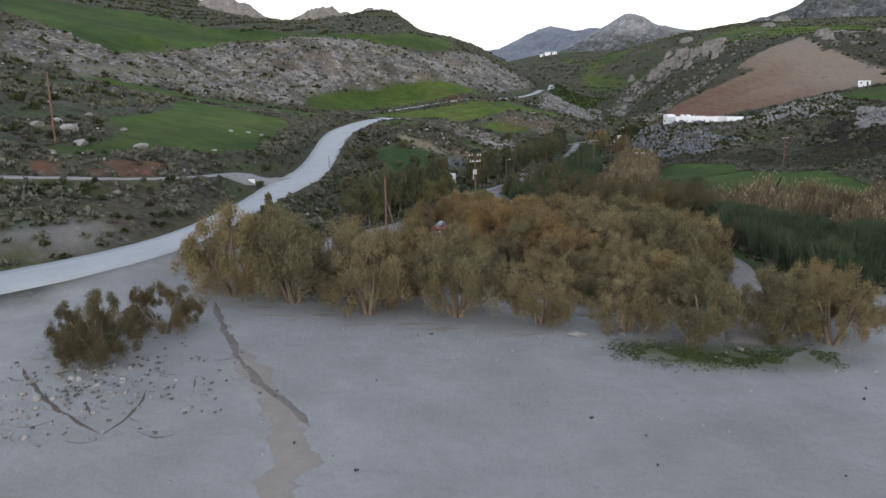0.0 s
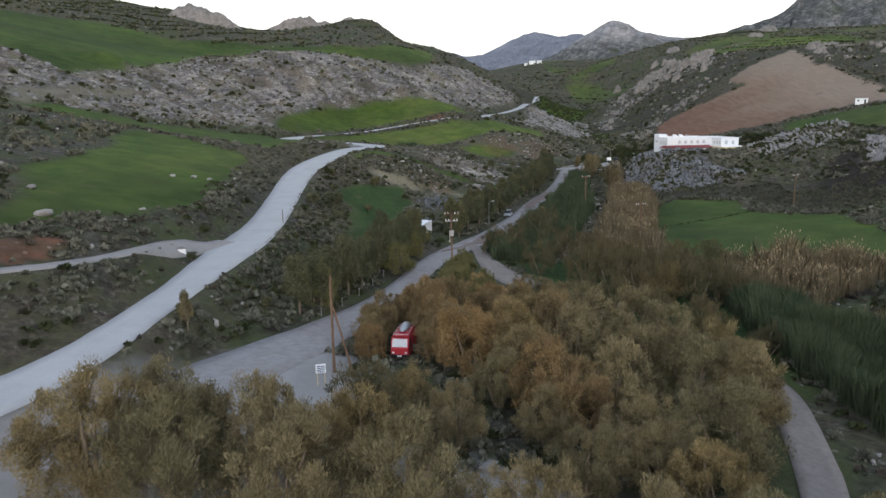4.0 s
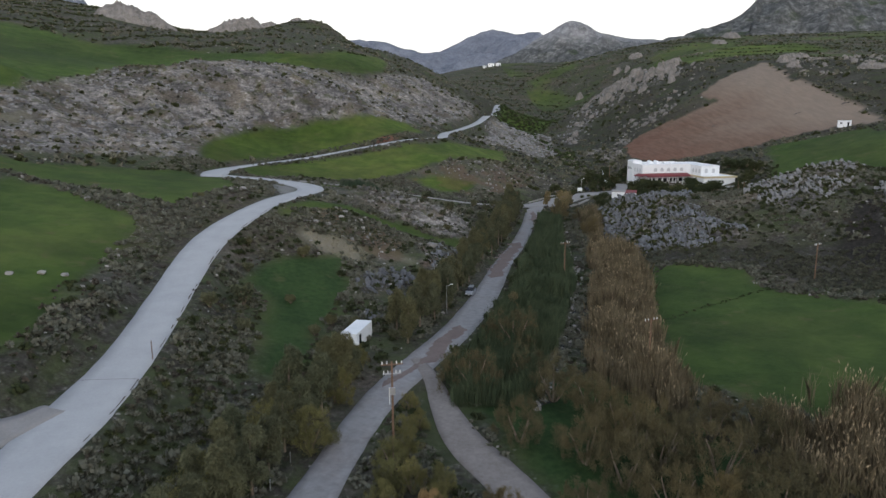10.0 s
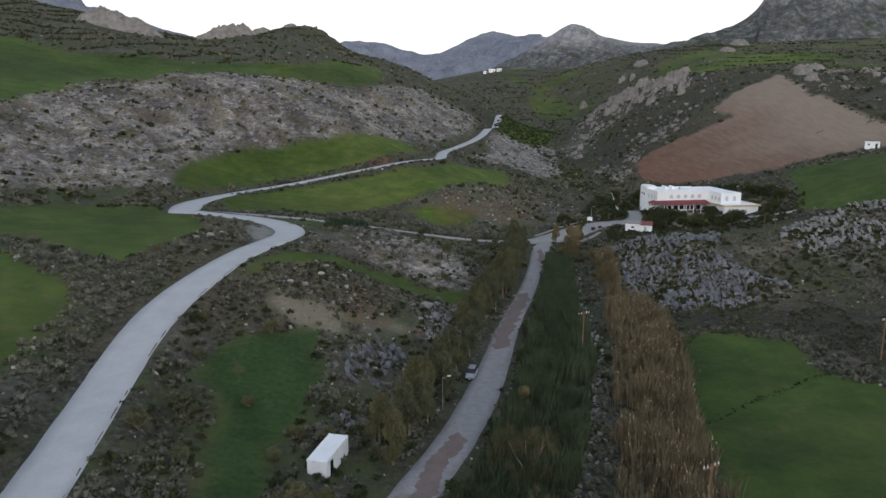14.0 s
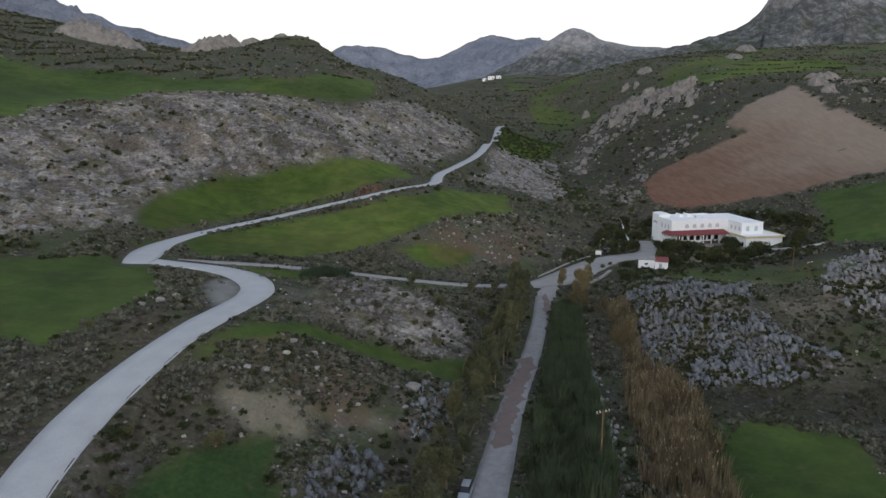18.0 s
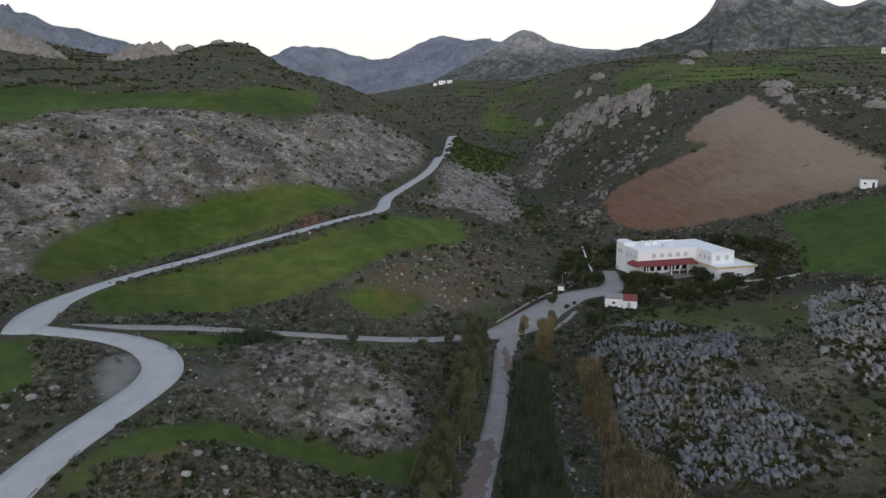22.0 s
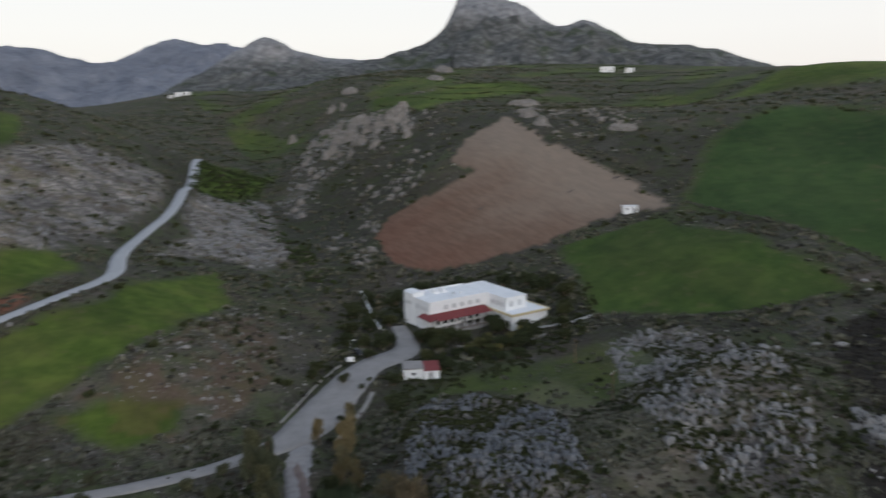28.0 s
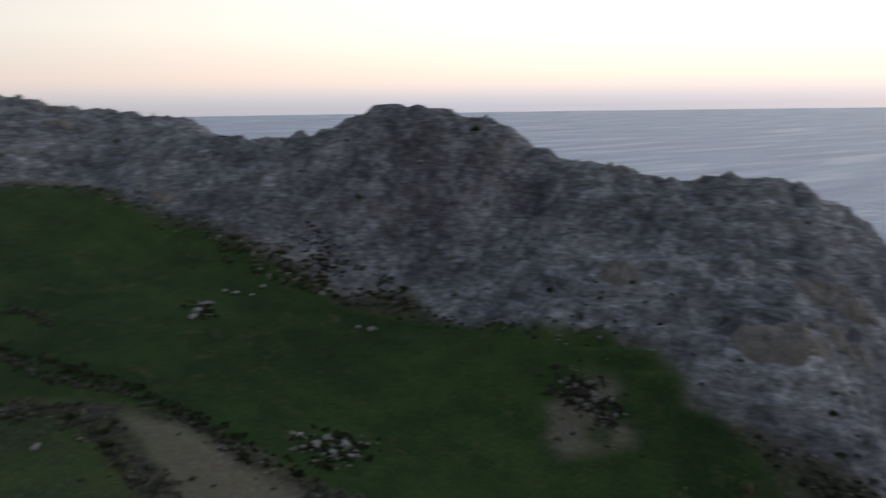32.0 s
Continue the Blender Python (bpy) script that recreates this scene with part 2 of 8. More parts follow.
def hill_material(name, rock_from, rock_to):
    """A far hillside: scrub and terraces below, bare rock towards the crest."""
    m, t, b = material(name, 0.95)
    big, fine = noise_tex(t, 0.012, 6, 0.65), noise_tex(t, 0.07, 8, 0.75)
    scrub = ramp(t, fine.outputs["Fac"], [(0.32, (0.028, 0.03, 0.028)), (0.5, (0.08, 0.082, 0.077)), (0.68, (0.23, 0.225, 0.22))])
    plots = ramp(t, fine.outputs["Fac"], [(0.3, (0.022, 0.032, 0.014)), (0.7, (0.042, 0.058, 0.022))])
    scrub = mix(t, ramp(t, big.outputs["Fac"], [(0.54, (0, 0, 0)), (0.62, (0.7, 0.7, 0.7))]), scrub, plots)
    rock = ramp(t, fine.outputs["Fac"], [(0.3, (0.09, 0.09, 0.092)), (0.68, (0.36, 0.35, 0.345))])
    g = t.nodes.new("ShaderNodeNewGeometry")
    xyz = t.nodes.new("ShaderNodeSeparateXYZ")
    t.links.new(g.outputs["Position"], xyz.inputs["Vector"])
    add = t.nodes.new("ShaderNodeMath")
    add.operation = "MULTIPLY_ADD"
    add.inputs[1].default_value = 60.0
    t.links.new(big.outputs["Fac"], add.inputs[0])
    t.links.new(xyz.outputs["Z"], add.inputs[2])
    rise = t.nodes.new("ShaderNodeMapRange")
    rise.inputs["From Min"].default_value, rise.inputs["From Max"].default_value = rock_from + 30, rock_to + 30
    t.links.new(add.outputs["Value"], rise.inputs["Value"])
    step = t.nodes.new("ShaderNodeMath")
    step.operation = "PINGPONG"
    step.inputs[1].default_value = 5.0
    sway = t.nodes.new("ShaderNodeMath")
    sway.operation = "MULTIPLY_ADD"
    sway.inputs[1].default_value = 90.0
    t.links.new(big.outputs["Fac"], sway.inputs[0])
    t.links.new(xyz.outputs["Z"], sway.inputs[2])
    t.links.new(sway.outputs["Value"], step.inputs[0])
    lines = ramp(t, step.outputs["Value"], [(0.0, (0.5, 0.5, 0.5)), (0.86, (1, 1, 1)), (1.0, (1.4, 1.38, 1.3))])
    scrub = mix(t, ramp(t, big.outputs["Fac"], [(0.46, (0, 0, 0)), (0.6, (0.6, 0.6, 0.6))]), scrub, mix(t, 1.0, scrub, lines, "MULTIPLY"))
    t.links.new(mix(t, rise.outputs["Result"], scrub, rock), b.inputs["Base Color"])
    bump(t, b, fine.outputs["Fac"], 0.8, 6.0)
    return m


PEAK_ROCK, TABLE_ROCK = hill_material("peak_hillside", 165, 210), hill_material("table_hillside", 240, 275)
# grey for the shade in the white arch niches; also the windscreen
PALE_FILL = two_scale("niche_shade_and_windscreen_grey", (0.42, 0.43, 0.44), (0.55, 0.55, 0.55), 2, 0.35, 6, 0)
EARTH_TRACK = two_scale("brown_earth_track", (0.145, 0.125, 0.112), (0.27, 0.24, 0.22), 0.25, 0.95, 8, 0.3)
REDTRACK = two_scale("red_earth_wear", (0.12, 0.09, 0.08), (0.2, 0.155, 0.14), 0.5, 0.95, 9, 0.35)
WATER = two_scale("stream_water", (0.03, 0.035, 0.035), (0.06, 0.065, 0.06), 1.0, 0.12, 6, 0.15)
FAN = two_scale("washed_soil", (0.2, 0.17, 0.145), (0.27, 0.24, 0.215), 0.8, 0.95, 6, 0.3)
DAMP = two_scale("damp_sand", (0.12, 0.105, 0.092), (0.19, 0.17, 0.155), 1.2, 0.9, 6, 0.5)
FAN_EDGE = two_scale("damp_washed_soil", (0.1, 0.085, 0.072), (0.2, 0.175, 0.155), 1.0, 0.95, 6, 0.5)
RILL = two_scale("damp_earth", (0.06, 0.048, 0.038), (0.13, 0.105, 0.085), 1.2, 0.95, 6, 0.6)
CRAG = two_scale("ridge_limestone", (0.055, 0.05, 0.045), (0.335, 0.3, 0.265), 0.25, 0.9, 7, 0.7, distance=0.6)
RIDGE_ROCK = two_scale("weathered_limestone", (0.1, 0.097, 0.094), (0.33, 0.318, 0.305), 0.35, 0.9, 6, 0.6)

# ---- the lie of the land ----


def lattice(ix, iy, seed):
    """A fixed random number from 0 to 1 for every whole x, y."""
    h = np.sin(ix * 127.1 + iy * 311.7 + seed * 74.7) * 43758.5453
    return h - np.floor(h)


def smooth_noise(x, y, seed=0):
    ix, iy = np.floor(x), np.floor(y)
    fx, fy = x - ix, y - iy
    fx, fy = fx * fx * (3 - 2 * fx), fy * fy * (3 - 2 * fy)
    a, b = lattice(ix, iy, seed), lattice(ix + 1, iy, seed)
    c, d = lattice(ix, iy + 1, seed), lattice(ix + 1, iy + 1, seed)
    return a + (b - a) * fx + (c - a) * fy + (a - b - c + d) * fx * fy


def fractal(x, y, size, octaves=4, seed=0, gain=0.5):
    out, amp, total = 0.0, 1.0, 0.0
    for o in range(octaves):
        out = out + amp * smooth_noise(x / size * 2 ** o + 17 * o, y / size * 2 ** o - 9 * o, seed + o)
        total, amp = total + amp, amp * gain
    return out / total


def ridged(x, y, size, octaves=4, seed=0):
    out, amp, total = 0.0, 1.0, 0.0
    for o in range(octaves):
        n = smooth_noise(x / size * 2 ** o + 31 * o, y / size * 2 ** o + 7 * o, seed + o)
        out, total, amp = out + amp * (1 - np.abs(2 * n - 1)), total + amp, amp * 0.55
    return out / total


# Lines of the land: beach, stream, roads, field edges, ridges (x, y, height above the sea)
LAND = {}
LAND["sea_bed"] = [(-150, -120, -4), (0, -110, -4), (100, -110, -4), (190, -90, -5), (280, -20, -6), (380, 40, -8), (520, 80, -10), (700, 150, -10)]
LAND["beach"] = [(-140, -50, 1), (-60, -50, 1.2), (0, -50, 1), (60, -45, 1), (-40, 10, 2.5), (0, 0, 2.5), (40, 10, 2.8), (-28, 48, 4.4), (8, 41, 3), (0, 62, 3.1), (14, 58, 3.2), (45, 50, 3.2), (-60, 20, 4)]
LAND["valley_floor"] = [(30, 90, 2.5), (60, 80, 3), (30, 130, 2), (60, 120, 2), (30, 180, 1.8), (45, 230, 1.8), (58, 280, 2), (68, 318, 2.5), (70, 150, 2), (70, 200, 2.2), (80, 120, 3), (83, 186, 3), (82, 216, 3.6), (62, 226, 2.6)]
LAND["valley_track"] = [(-20, 90, 3.8), (-14, 108, 3.4), (-2, 75, 3.1), (1, 100, 3), (-5, 131, 2.8), (5, 160, 2.5), (13, 181, 2.1), (22, 210, 1.9), (30, 239, 2), (46, 283, 2.6), (51, 315, 4.4)]
LAND["concrete_road"] = [(-75, 45, 5.5), (-43, 63, 5.8), (-36, 76, 6.6), (-33, 85, 7), (-32, 97, 8), (-32, 112, 9), (-32, 135, 9.6), (-32, 165, 12), (-33, 200, 14.5), (-28, 232, 17), (-22, 258, 17.7), (-22, 272, 17.4), (-31, 285, 18), (-50, 298, 19.2)]
LAND["upper_road"] = [(-57, 313, 19.6), (-42, 351, 20), (-24, 367, 22), (-1, 379, 25), (19, 402, 26), (25, 431, 26.5), (36, 480, 27.5), (54, 525, 29.5), (67, 584, 34), (88, 690, 41), (96, 735, 42)]
LAND["lower_road"] = [(-27, 299, 17), (-8, 300, 14), (12, 305, 10.6), (29, 310, 7.3), (50, 323, 4.8), (64, 337, 5), (85, 350, 5), (102, 382, 5.6)]
LAND["road_bank"] = [(-22, 97, 4), (-23, 115, 4.6), (-24, 140, 5.2), (-23, 170, 7.5), (-22, 195, 9.5), (-13, 154, 5), (-11, 168, 5.6), (-10, 205, 8.3), (-2, 145, 3.2), (6, 185, 2.6), (16, 225, 2.8), (-3.4, 172.5, 2.9), (-1.8, 179, 2.9)]
LAND["left_slope"] = [(-45, 93, 11), (-54, 120, 16), (-60, 112, 17), (-63, 134, 18.4), (-77, 148, 21.3), (-45, 152, 14), (-46, 192, 16.5), (-47, 208, 18), (-63, 219, 20.8), (-110, 245, 29.5), (-80, 180, 22.6), (-75, 80, 17), (-90, 30, 14), (-110, 120, 28)]
LAND["left_field"] = [(-90, 258, 26), (-77, 279, 23), (-52, 301, 19.5), (-38, 249, 19.6), (-62, 262, 21.5)]
LAND["left_cliff"] = [(-99, 353, 32.4), (-93, 354, 34.5), (-119, 336, 38.8), (-146, 350, 52), (-85, 389, 43), (-92, 392, 47), (-51, 398, 32), (-27, 406, 36), (-87, 411, 56), (-64, 416, 53.5), (-32, 425, 48.4), (-11, 496, 46), (-7, 517, 55.5), (9, 434, 32), (13, 420, 28.5)]
LAND["left_top"] = [(-141, 484, 64.5), (-83, 488, 66), (-114, 425, 60), (-115, 610, 93), (-88, 642, 100), (-107, 620, 97), (-195, 632, 106), (-165, 640, 98), (-146, 634, 97), (-121, 645, 99), (-139, 722, 103), (-160, 684, 101), (-180, 705, 105), (-205, 655, 112), (-77, 705, 108), (-64, 708, 107), (-81, 531, 76), (-164, 538, 83), (-8, 604, 74), (-60, 700, 100), (-20, 720, 86), (20, 760, 74), (55, 830, 66), (30, 950, 68)]
LAND["left_far"] = [(-265, 767, 128), (-260, 300, 80), (-280, 450, 95), (-200, 200, 50), (-320, 600, 120), (-180, 100, 40), (-160, 20, 25), (-300, 100, 60), (-180, 870, 106), (-85, 860, 98), (-300, 900, 118), (-420, 300, 110), (-420, 700, 160), (-600, 500, 190), (-600, 900, 200)]
LAND["stony_knolls"] = [(-17, 233, 16), (-9, 239, 15.8), (-5, 228, 9.2), (9, 237, 7.8), (-2, 263, 14.8), (0, 281, 14), (14, 265, 5.8), (2, 248, 8), (26, 252, 2.6), (12, 290, 10.5), (36, 354, 18.4), (35, 360, 17.3), (14, 330, 12.5), (50, 402, 16), (60, 443, 16.5)]
LAND["gorge"] = [(78, 360, 4), (92, 400, 6.5), (100, 440, 8), (116, 520, 9.5), (118, 600, 13), (118, 645, 16.6), (140, 720, 26), (156, 770, 32), (180, 860, 45), (184, 1030, 66)]
LAND["near_mound"] = [(78, 249, 5), (86, 252, 9), (81, 249, 13.2), (77, 282, 11.6), (83, 265, 13.6), (75, 285, 12), (101, 258, 12.2), (102, 250, 12.6), (108, 246, 13.8), (66, 255, 3), (68, 290, 3.6), (120, 298, 6.2), (98, 300, 6), (91, 222, 4.5), (100, 223, 5)]
LAND["right_mound"] = [(136, 278, 21.6), (134, 270, 22.8), (145, 248, 18), (132, 226, 14.5), (115, 235, 12), (105, 205, 6), (155, 290, 15), (140, 305, 9)]
LAND["house_terrace"] = [(110, 386, 5.6), (140, 352, 5.6), (95, 337, 4), (125, 372, 5.8), (118, 335, 4.6), (154, 352, 8.5), (150, 330, 9), (128, 435, 12.5), (131, 447, 13.4)]
LAND["brown_slope"] = [(131, 469, 14.5), (147, 505, 20), (139, 558, 11), (198, 522, 47), (200, 496, 42), (192, 423, 25), (228, 413, 30), (252, 448, 44), (274, 595, 73), (262, 530, 65), (198, 620, 54), (196, 680, 60), (297, 630, 74)]
LAND["east_field"] = [(181, 284, 15.8), (220, 300, 20.6), (213, 343, 28), (186, 400, 21), (175, 315, 14.5), (235, 291, 24), (243, 407, 34), (196, 213, 23.3), (189, 230, 22), (160, 201, 19.8), (172, 197, 21), (149, 154, 12.2), (149, 144, 9.5), (118, 111, 12), (130, 146, 9), (110, 160, 5), (110, 130, 6)]
LAND["east_slope"] = [(250, 227, 32.8), (209, 162, 26), (186, 123, 20.4), (226, 132, 33), (239, 151, 33), (266, 154, 40), (298, 182, 47), (348, 270, 59.5), (329, 273, 51.5), (343, 248, 60), (327, 455, 62), (383, 458, 75), (392, 299, 72), (404, 365, 74), (355, 421, 62)]
LAND["east_ridge"] = [(243, 111, 54), (221, 114, 38), (215, 86, 48), (198, 68, 36), (207, 104, 29), (149, 96, 27), (131, 108, 16.6), (335, 173, 54), (353, 201, 70), (422, 199, 79), (444, 174, 78), (390, 140, 74), (347, 126, 72), (304, 122, 65), (286, 114, 67), (256, 103, 70), (244, 93, 74), (232, 79, 75), (209, 65, 71), (194, 60, 62)]
LAND["sea_cliff"] = [(202, 42, 52), (193, 28, 51), (173, 11, 46), (161, 2, 49), (147, -1, 46), (124, -2, 37), (131, 54, 37), (100, 66, 28), (134, 72, 34), (80, 60, 10), (75, 20, 8), (100, -20, 14), (140, -40, 10), (190, -30, 8), (240, 10, 8), (260, 60, 20), (300, 60, 10), (360, 100, 15), (430, 120, 20)]
LAND["east_hill"] = [(503, 378, 86), (490, 356, 96), (480, 323, 105), (477, 293, 106), (475, 244, 93), (468, 210, 86), (459, 172, 79), (540, 200, 50), (600, 320, 60), (560, 130, 10)]
LAND["plateau"] = [(285, 1038, 106), (415, 1096, 122), (605, 1109, 140), (594, 870, 117), (770, 837, 122), (847, 737, 120), (478, 638, 74), (405, 700, 83), (263, 748, 80), (272, 884, 94), (191, 960, 78), (597, 582, 109), (565, 544, 107), (541, 580, 104), (610, 472, 103), (625, 430, 102), (680, 500, 100), (440, 366, 80), (428, 384, 78), (405, 473, 76), (545, 791, 104), (800, 500, 80), (750, 300, 40)]
LAND["far_ground"] = [(0, 1100, 72), (100, 1250, 80), (200, 1500, 90), (-250, 1100, 105), (-300, 1300, 110), (-650, 1300, 150), (700, 1400, 140), (950, 1100, 140), (950, 700, 105)]
KNOTS = np.array([p for line in LAND.values() for p in line], float)
UNIT = 100.0


def thin_plate(r2):
    return 0.5 * r2 * np.log(r2 + 1e-12)


def lay_sheet(knots, slack=0.012):
    """Weights of the smoothest sheet that lies on the lines of the land."""
    p, n = knots[:, :2] / UNIT, len(knots)
    a = np.zeros((n + 3, n + 3))
    a[:n, :n] = thin_plate(((p[:, None] - p[None]) ** 2).sum(-1)) + slack * np.eye(n)
    a[:n, n], a[n, :n] = 1, 1
    a[:n, n + 1:], a[n + 1:, :n] = p, p.T
    return np.linalg.solve(a, np.r_[knots[:, 2], 0, 0, 0])


SHEET = lay_sheet(KNOTS)


def lie(x, y):
    """The smooth height of the land."""
    x, y = np.asarray(x, float).ravel() / UNIT, np.asarray(y, float).ravel() / UNIT
    out = SHEET[-3] + SHEET[-2] * x + SHEET[-1] * y
    for (kx, ky, _), w in zip(KNOTS / UNIT, SHEET):
        out += w * thin_plate((x - kx) ** 2 + (y - ky) ** 2)
    return out


def inside(x, y, polygon):
    """Which points lie in a polygon of the plan."""
    hit = np.zeros(np.shape(x), bool)
    for (x0, y0), (x1, y1) in zip(polygon, polygon[1:] + polygon[:1]):
        if y0 != y1:
            hit ^= ((y0 > y) != (y1 > y)) & (x < (x1 - x0) * (y - y0) / (y1 - y0) + x0)
    return hit


def along(line, step=2.0, rounds=3):
    """Points every step metres along a softened line of the plan, with the way at each."""
    p = np.array(line, float)
    for _ in range(rounds):
        q = np.empty((2 * len(p) - 2, p.shape[1]))
        q[0::2], q[1::2] = p[:-1] * 0.75 + p[1:] * 0.25, p[:-1] * 0.25 + p[1:] * 0.75
        p = np.vstack([p[:1], q, p[-1:]])
    d = np.r_[0, np.cumsum(np.hypot(*np.diff(p[:, :2], axis=0).T))]
    s = np.arange(0, d[-1], step)
    p = np.stack([np.interp(s, d, p[:, k]) for k in range(p.shape[1])], 1)
    way = np.gradient(p[:, :2], axis=0)
    return p, way / np.linalg.norm(way, axis=1)[:, None]


# Roads: x, y, half width
ROADS = {}
ROADS["concrete_road"] = [(-110, 28, 5.5), (-75, 45, 6), (-48, 60, 5.5), (-37, 73, 4.2), (-32.6, 86, 3), (-31.8, 98, 2.7), (-31, 110, 2.9), (-31.2, 122, 3.6), (-31, 137, 4.2), (-30.8, 148, 3.6), (-31.2, 160, 3.4), (-32.7, 175, 3.5), (-34.3, 193, 3.7), (-34.2, 207, 4), (-32.5, 221, 3.9), (-28.8, 237, 3.5), (-23.4, 254, 3.7), (-21.4, 264, 3.8), (-22.4, 273, 3.8), (-27, 281.5, 3.6), (-33.5, 287, 3.1), (-40, 289.8, 2.7), (-47, 291.2, 2.4), (-54, 293, 2.6), (-59, 295.5, 2.4)]
ROADS["upper_road"] = [(-55.5, 289.5, 3.2), (-56.4, 298, 4.6), (-57.4, 306, 4.7), (-57.4, 316, 3.6), (-52, 333, 2.4), (-42, 351, 2.3), (-24, 367, 2.2), (-1, 379, 2.2), (17, 400, 2.3), (25, 418, 2.8), (26, 440, 2.6), (37, 481, 2.4), (54, 525, 2.6), (67, 584, 2.8), (87, 683, 3), (97, 735, 3)]
ROADS["lower_road"] = [(-54, 296.5, 2), (-47, 296.2, 1.8), (-37, 297, 1.8), (-24, 299.6, 1.9), (-8, 300.8, 1.9), (12, 304.5, 1.9), (29, 310, 2), (37, 313, 2.1), (45, 316.8, 2.8), (51.5, 320.2, 4.4), (57.5, 325.5, 6.0), (66, 335.5, 6.0), (74.5, 346, 5.5), (83.5, 356, 4.8), (92, 359, 5.2), (98.5, 362, 4.4), (102.5, 372, 2.8), (105, 386, 2.4)]
ROADS["valley_track"] = [(-27, 74, 5), (-21, 88, 5.5), (-15, 101, 4.6), (-7.4, 118, 3.2), (-3.6, 134, 2.2), (0.2, 150, 2.6), (6.8, 167, 3), (14.4, 184, 3), (21, 204, 3), (30, 239, 2.3), (39.5, 269, 2.2), (45.3, 290, 2.0), (48.6, 304, 2.2), (51.2, 313, 2.7), (54, 321, 3.2), (58, 328, 3.0)]
ROADS["side_track"] = [(-33.5, 139, 1.8), (-37.2, 130, 1.9), (-39.2, 120, 1.8), (-41, 110, 1.7), (-45.9, 101, 1.6), (-52.6, 94.5, 1.6), (-66, 83, 1.5), (-85, 70, 1.5)]
ROADS["branch_track"] = [(5.8, 170, 0.9), (7.4, 164, 1.1), (8.6, 158, 1.3), (9.4, 150, 1.8), (11.2, 140, 2.5), (14.6, 132, 2.7), (17.5, 124, 2.5), (25, 111, 2.2), (32, 98, 2.0), (34.2, 88, 1.9), (31.6, 78, 1.7), (28.4, 68, 1.6), (24.4, 60, 1.5), (22.5, 54, 1.4)]
# Plots of the plan
FIELDS = {}
FIELDS["low_field"] = [(-57.6, 103), (-53, 113), (-47.4, 135), (-44.4, 143), (-42.5, 147.4), (-44.4, 166.5), (-46.1, 184.4), (-46.4, 206), (-50.3, 211), (-67.4, 224.4), (-87.5, 238.6), (-90.2, 227.6), (-78, 198), (-75.8, 185), (-74, 165), (-72.7, 151), (-61.3, 130), (-58.2, 112), (-60.5, 107)]
FIELDS["bend_field"] = [(-92, 258), (-78, 281), (-54, 300), (-41, 262), (-41, 247), (-47, 228), (-72, 237), (-96, 246), (-130, 240), (-120, 256)]
FIELDS["cliff_field"] = [(-72, 334), (-72, 357), (-57, 390), (-27, 405), (9, 430), (14, 418), (4, 398), (-8, 383), (-28, 371), (-45, 357), (-56, 340), (-62, 328)]
FIELDS["road_field"] = [(-52, 322), (-42, 341), (-24, 358), (0, 371), (20, 392), (32, 412), (60, 443), (56, 405), (32, 368), (9, 343), (-8, 326), (-21, 312), (-45, 306)]
FIELDS["knoll_field"] = [(8, 333), (20, 338), (34, 337), (30, 328), (18, 320)]
FIELDS["high_field"] = [(-275, 470), (-228, 526), (-184, 514), (-143, 530), (-101, 518), (-66, 520), (-72, 497), (-100, 480), (-106, 430), (-124, 440), (-135, 389), (-142, 333), (-146, 312), (-200, 330), (-280, 400)]
FIELDS["high_strip"] = [(-60, 528), (-41, 562), (-8, 612), (-5, 575), (-7, 541), (-20, 520), (-46, 510)]
FIELDS["high_link"] = [(-78, 522), (-55, 536), (-38, 512), (-46, 505), (-76, 495)]
FIELDS["path_field"] = [(171, 221), (170, 197), (148, 189), (131, 185), (124, 186), (126, 204), (133, 204), (149, 210)]
FIELDS["dell_field"] = [(-23.5, 197), (-19.5, 205), (-12.7, 210.5), (-7, 216), (-7, 201), (-7.5, 191), (-10.3, 177), (-9.5, 165), (-9.2, 157), (-14.7, 155), (-18, 170.7), (-18.2, 184), (-23, 189.5)]
FIELDS["knoll_strip"] = [(-19.7, 246), (-10.4, 252), (-4.7, 251.6), (6.4, 255), (15.7, 254.7), (23.8, 260), (28, 266), (26, 248), (19, 247.3), (9.5, 248.4), (3.6, 249), (-5.4, 247.6), (-12.4, 243.6), (-14.8, 239), (-18, 239.5), (-21, 236.5), (-23, 229), (-25, 228)]
FIELDS["bend_strip"] = [(-31, 293), (-8, 298), (-4, 292), (-14, 287), (-22, 283)]
FIELDS["valley_field"] = [(61, 229), (84, 219), (82, 204), (93, 190), (95, 160), (88, 143), (60, 142), (44, 158), (50, 185)]
FIELDS["house_field"] = [(182, 402), (226, 398), (222, 335), (217, 303), (178, 316), (158, 350)]
FIELDS["hill_field"] = [(327, 455), (383, 458), (398, 311), (387, 272), (352, 251), (327, 224), (318, 205), (317, 181), (293, 170), (269, 156), (250, 147), (228, 138), (208, 129), (180, 108), (148, 97.5), (132, 89.5), (118, 87), (112, 93), (98, 91), (88, 92), (90, 110), (108, 148), (126, 150), (165, 176), (176, 197), (189, 230), (235, 291), (243, 400)]
FIELDS["marsh_grass"] = [(14, 152), (24, 162), (38, 152), (48, 132), (44, 122), (40, 104), (38, 84), (34.5, 94), (30, 108), (22, 120), (16, 138)]
FIELDS["grove_grass"] = [(12, 55.5), (13.6, 51), (19.7, 49.4), (27, 49.6), (29, 52), (24, 55.5), (17, 56.5)]
FIELDS["house_meadow"] = [(87, 330), (99, 337), (121, 336), (150, 331), (146, 303), (124, 300), (114, 302), (109, 322), (100, 329)]
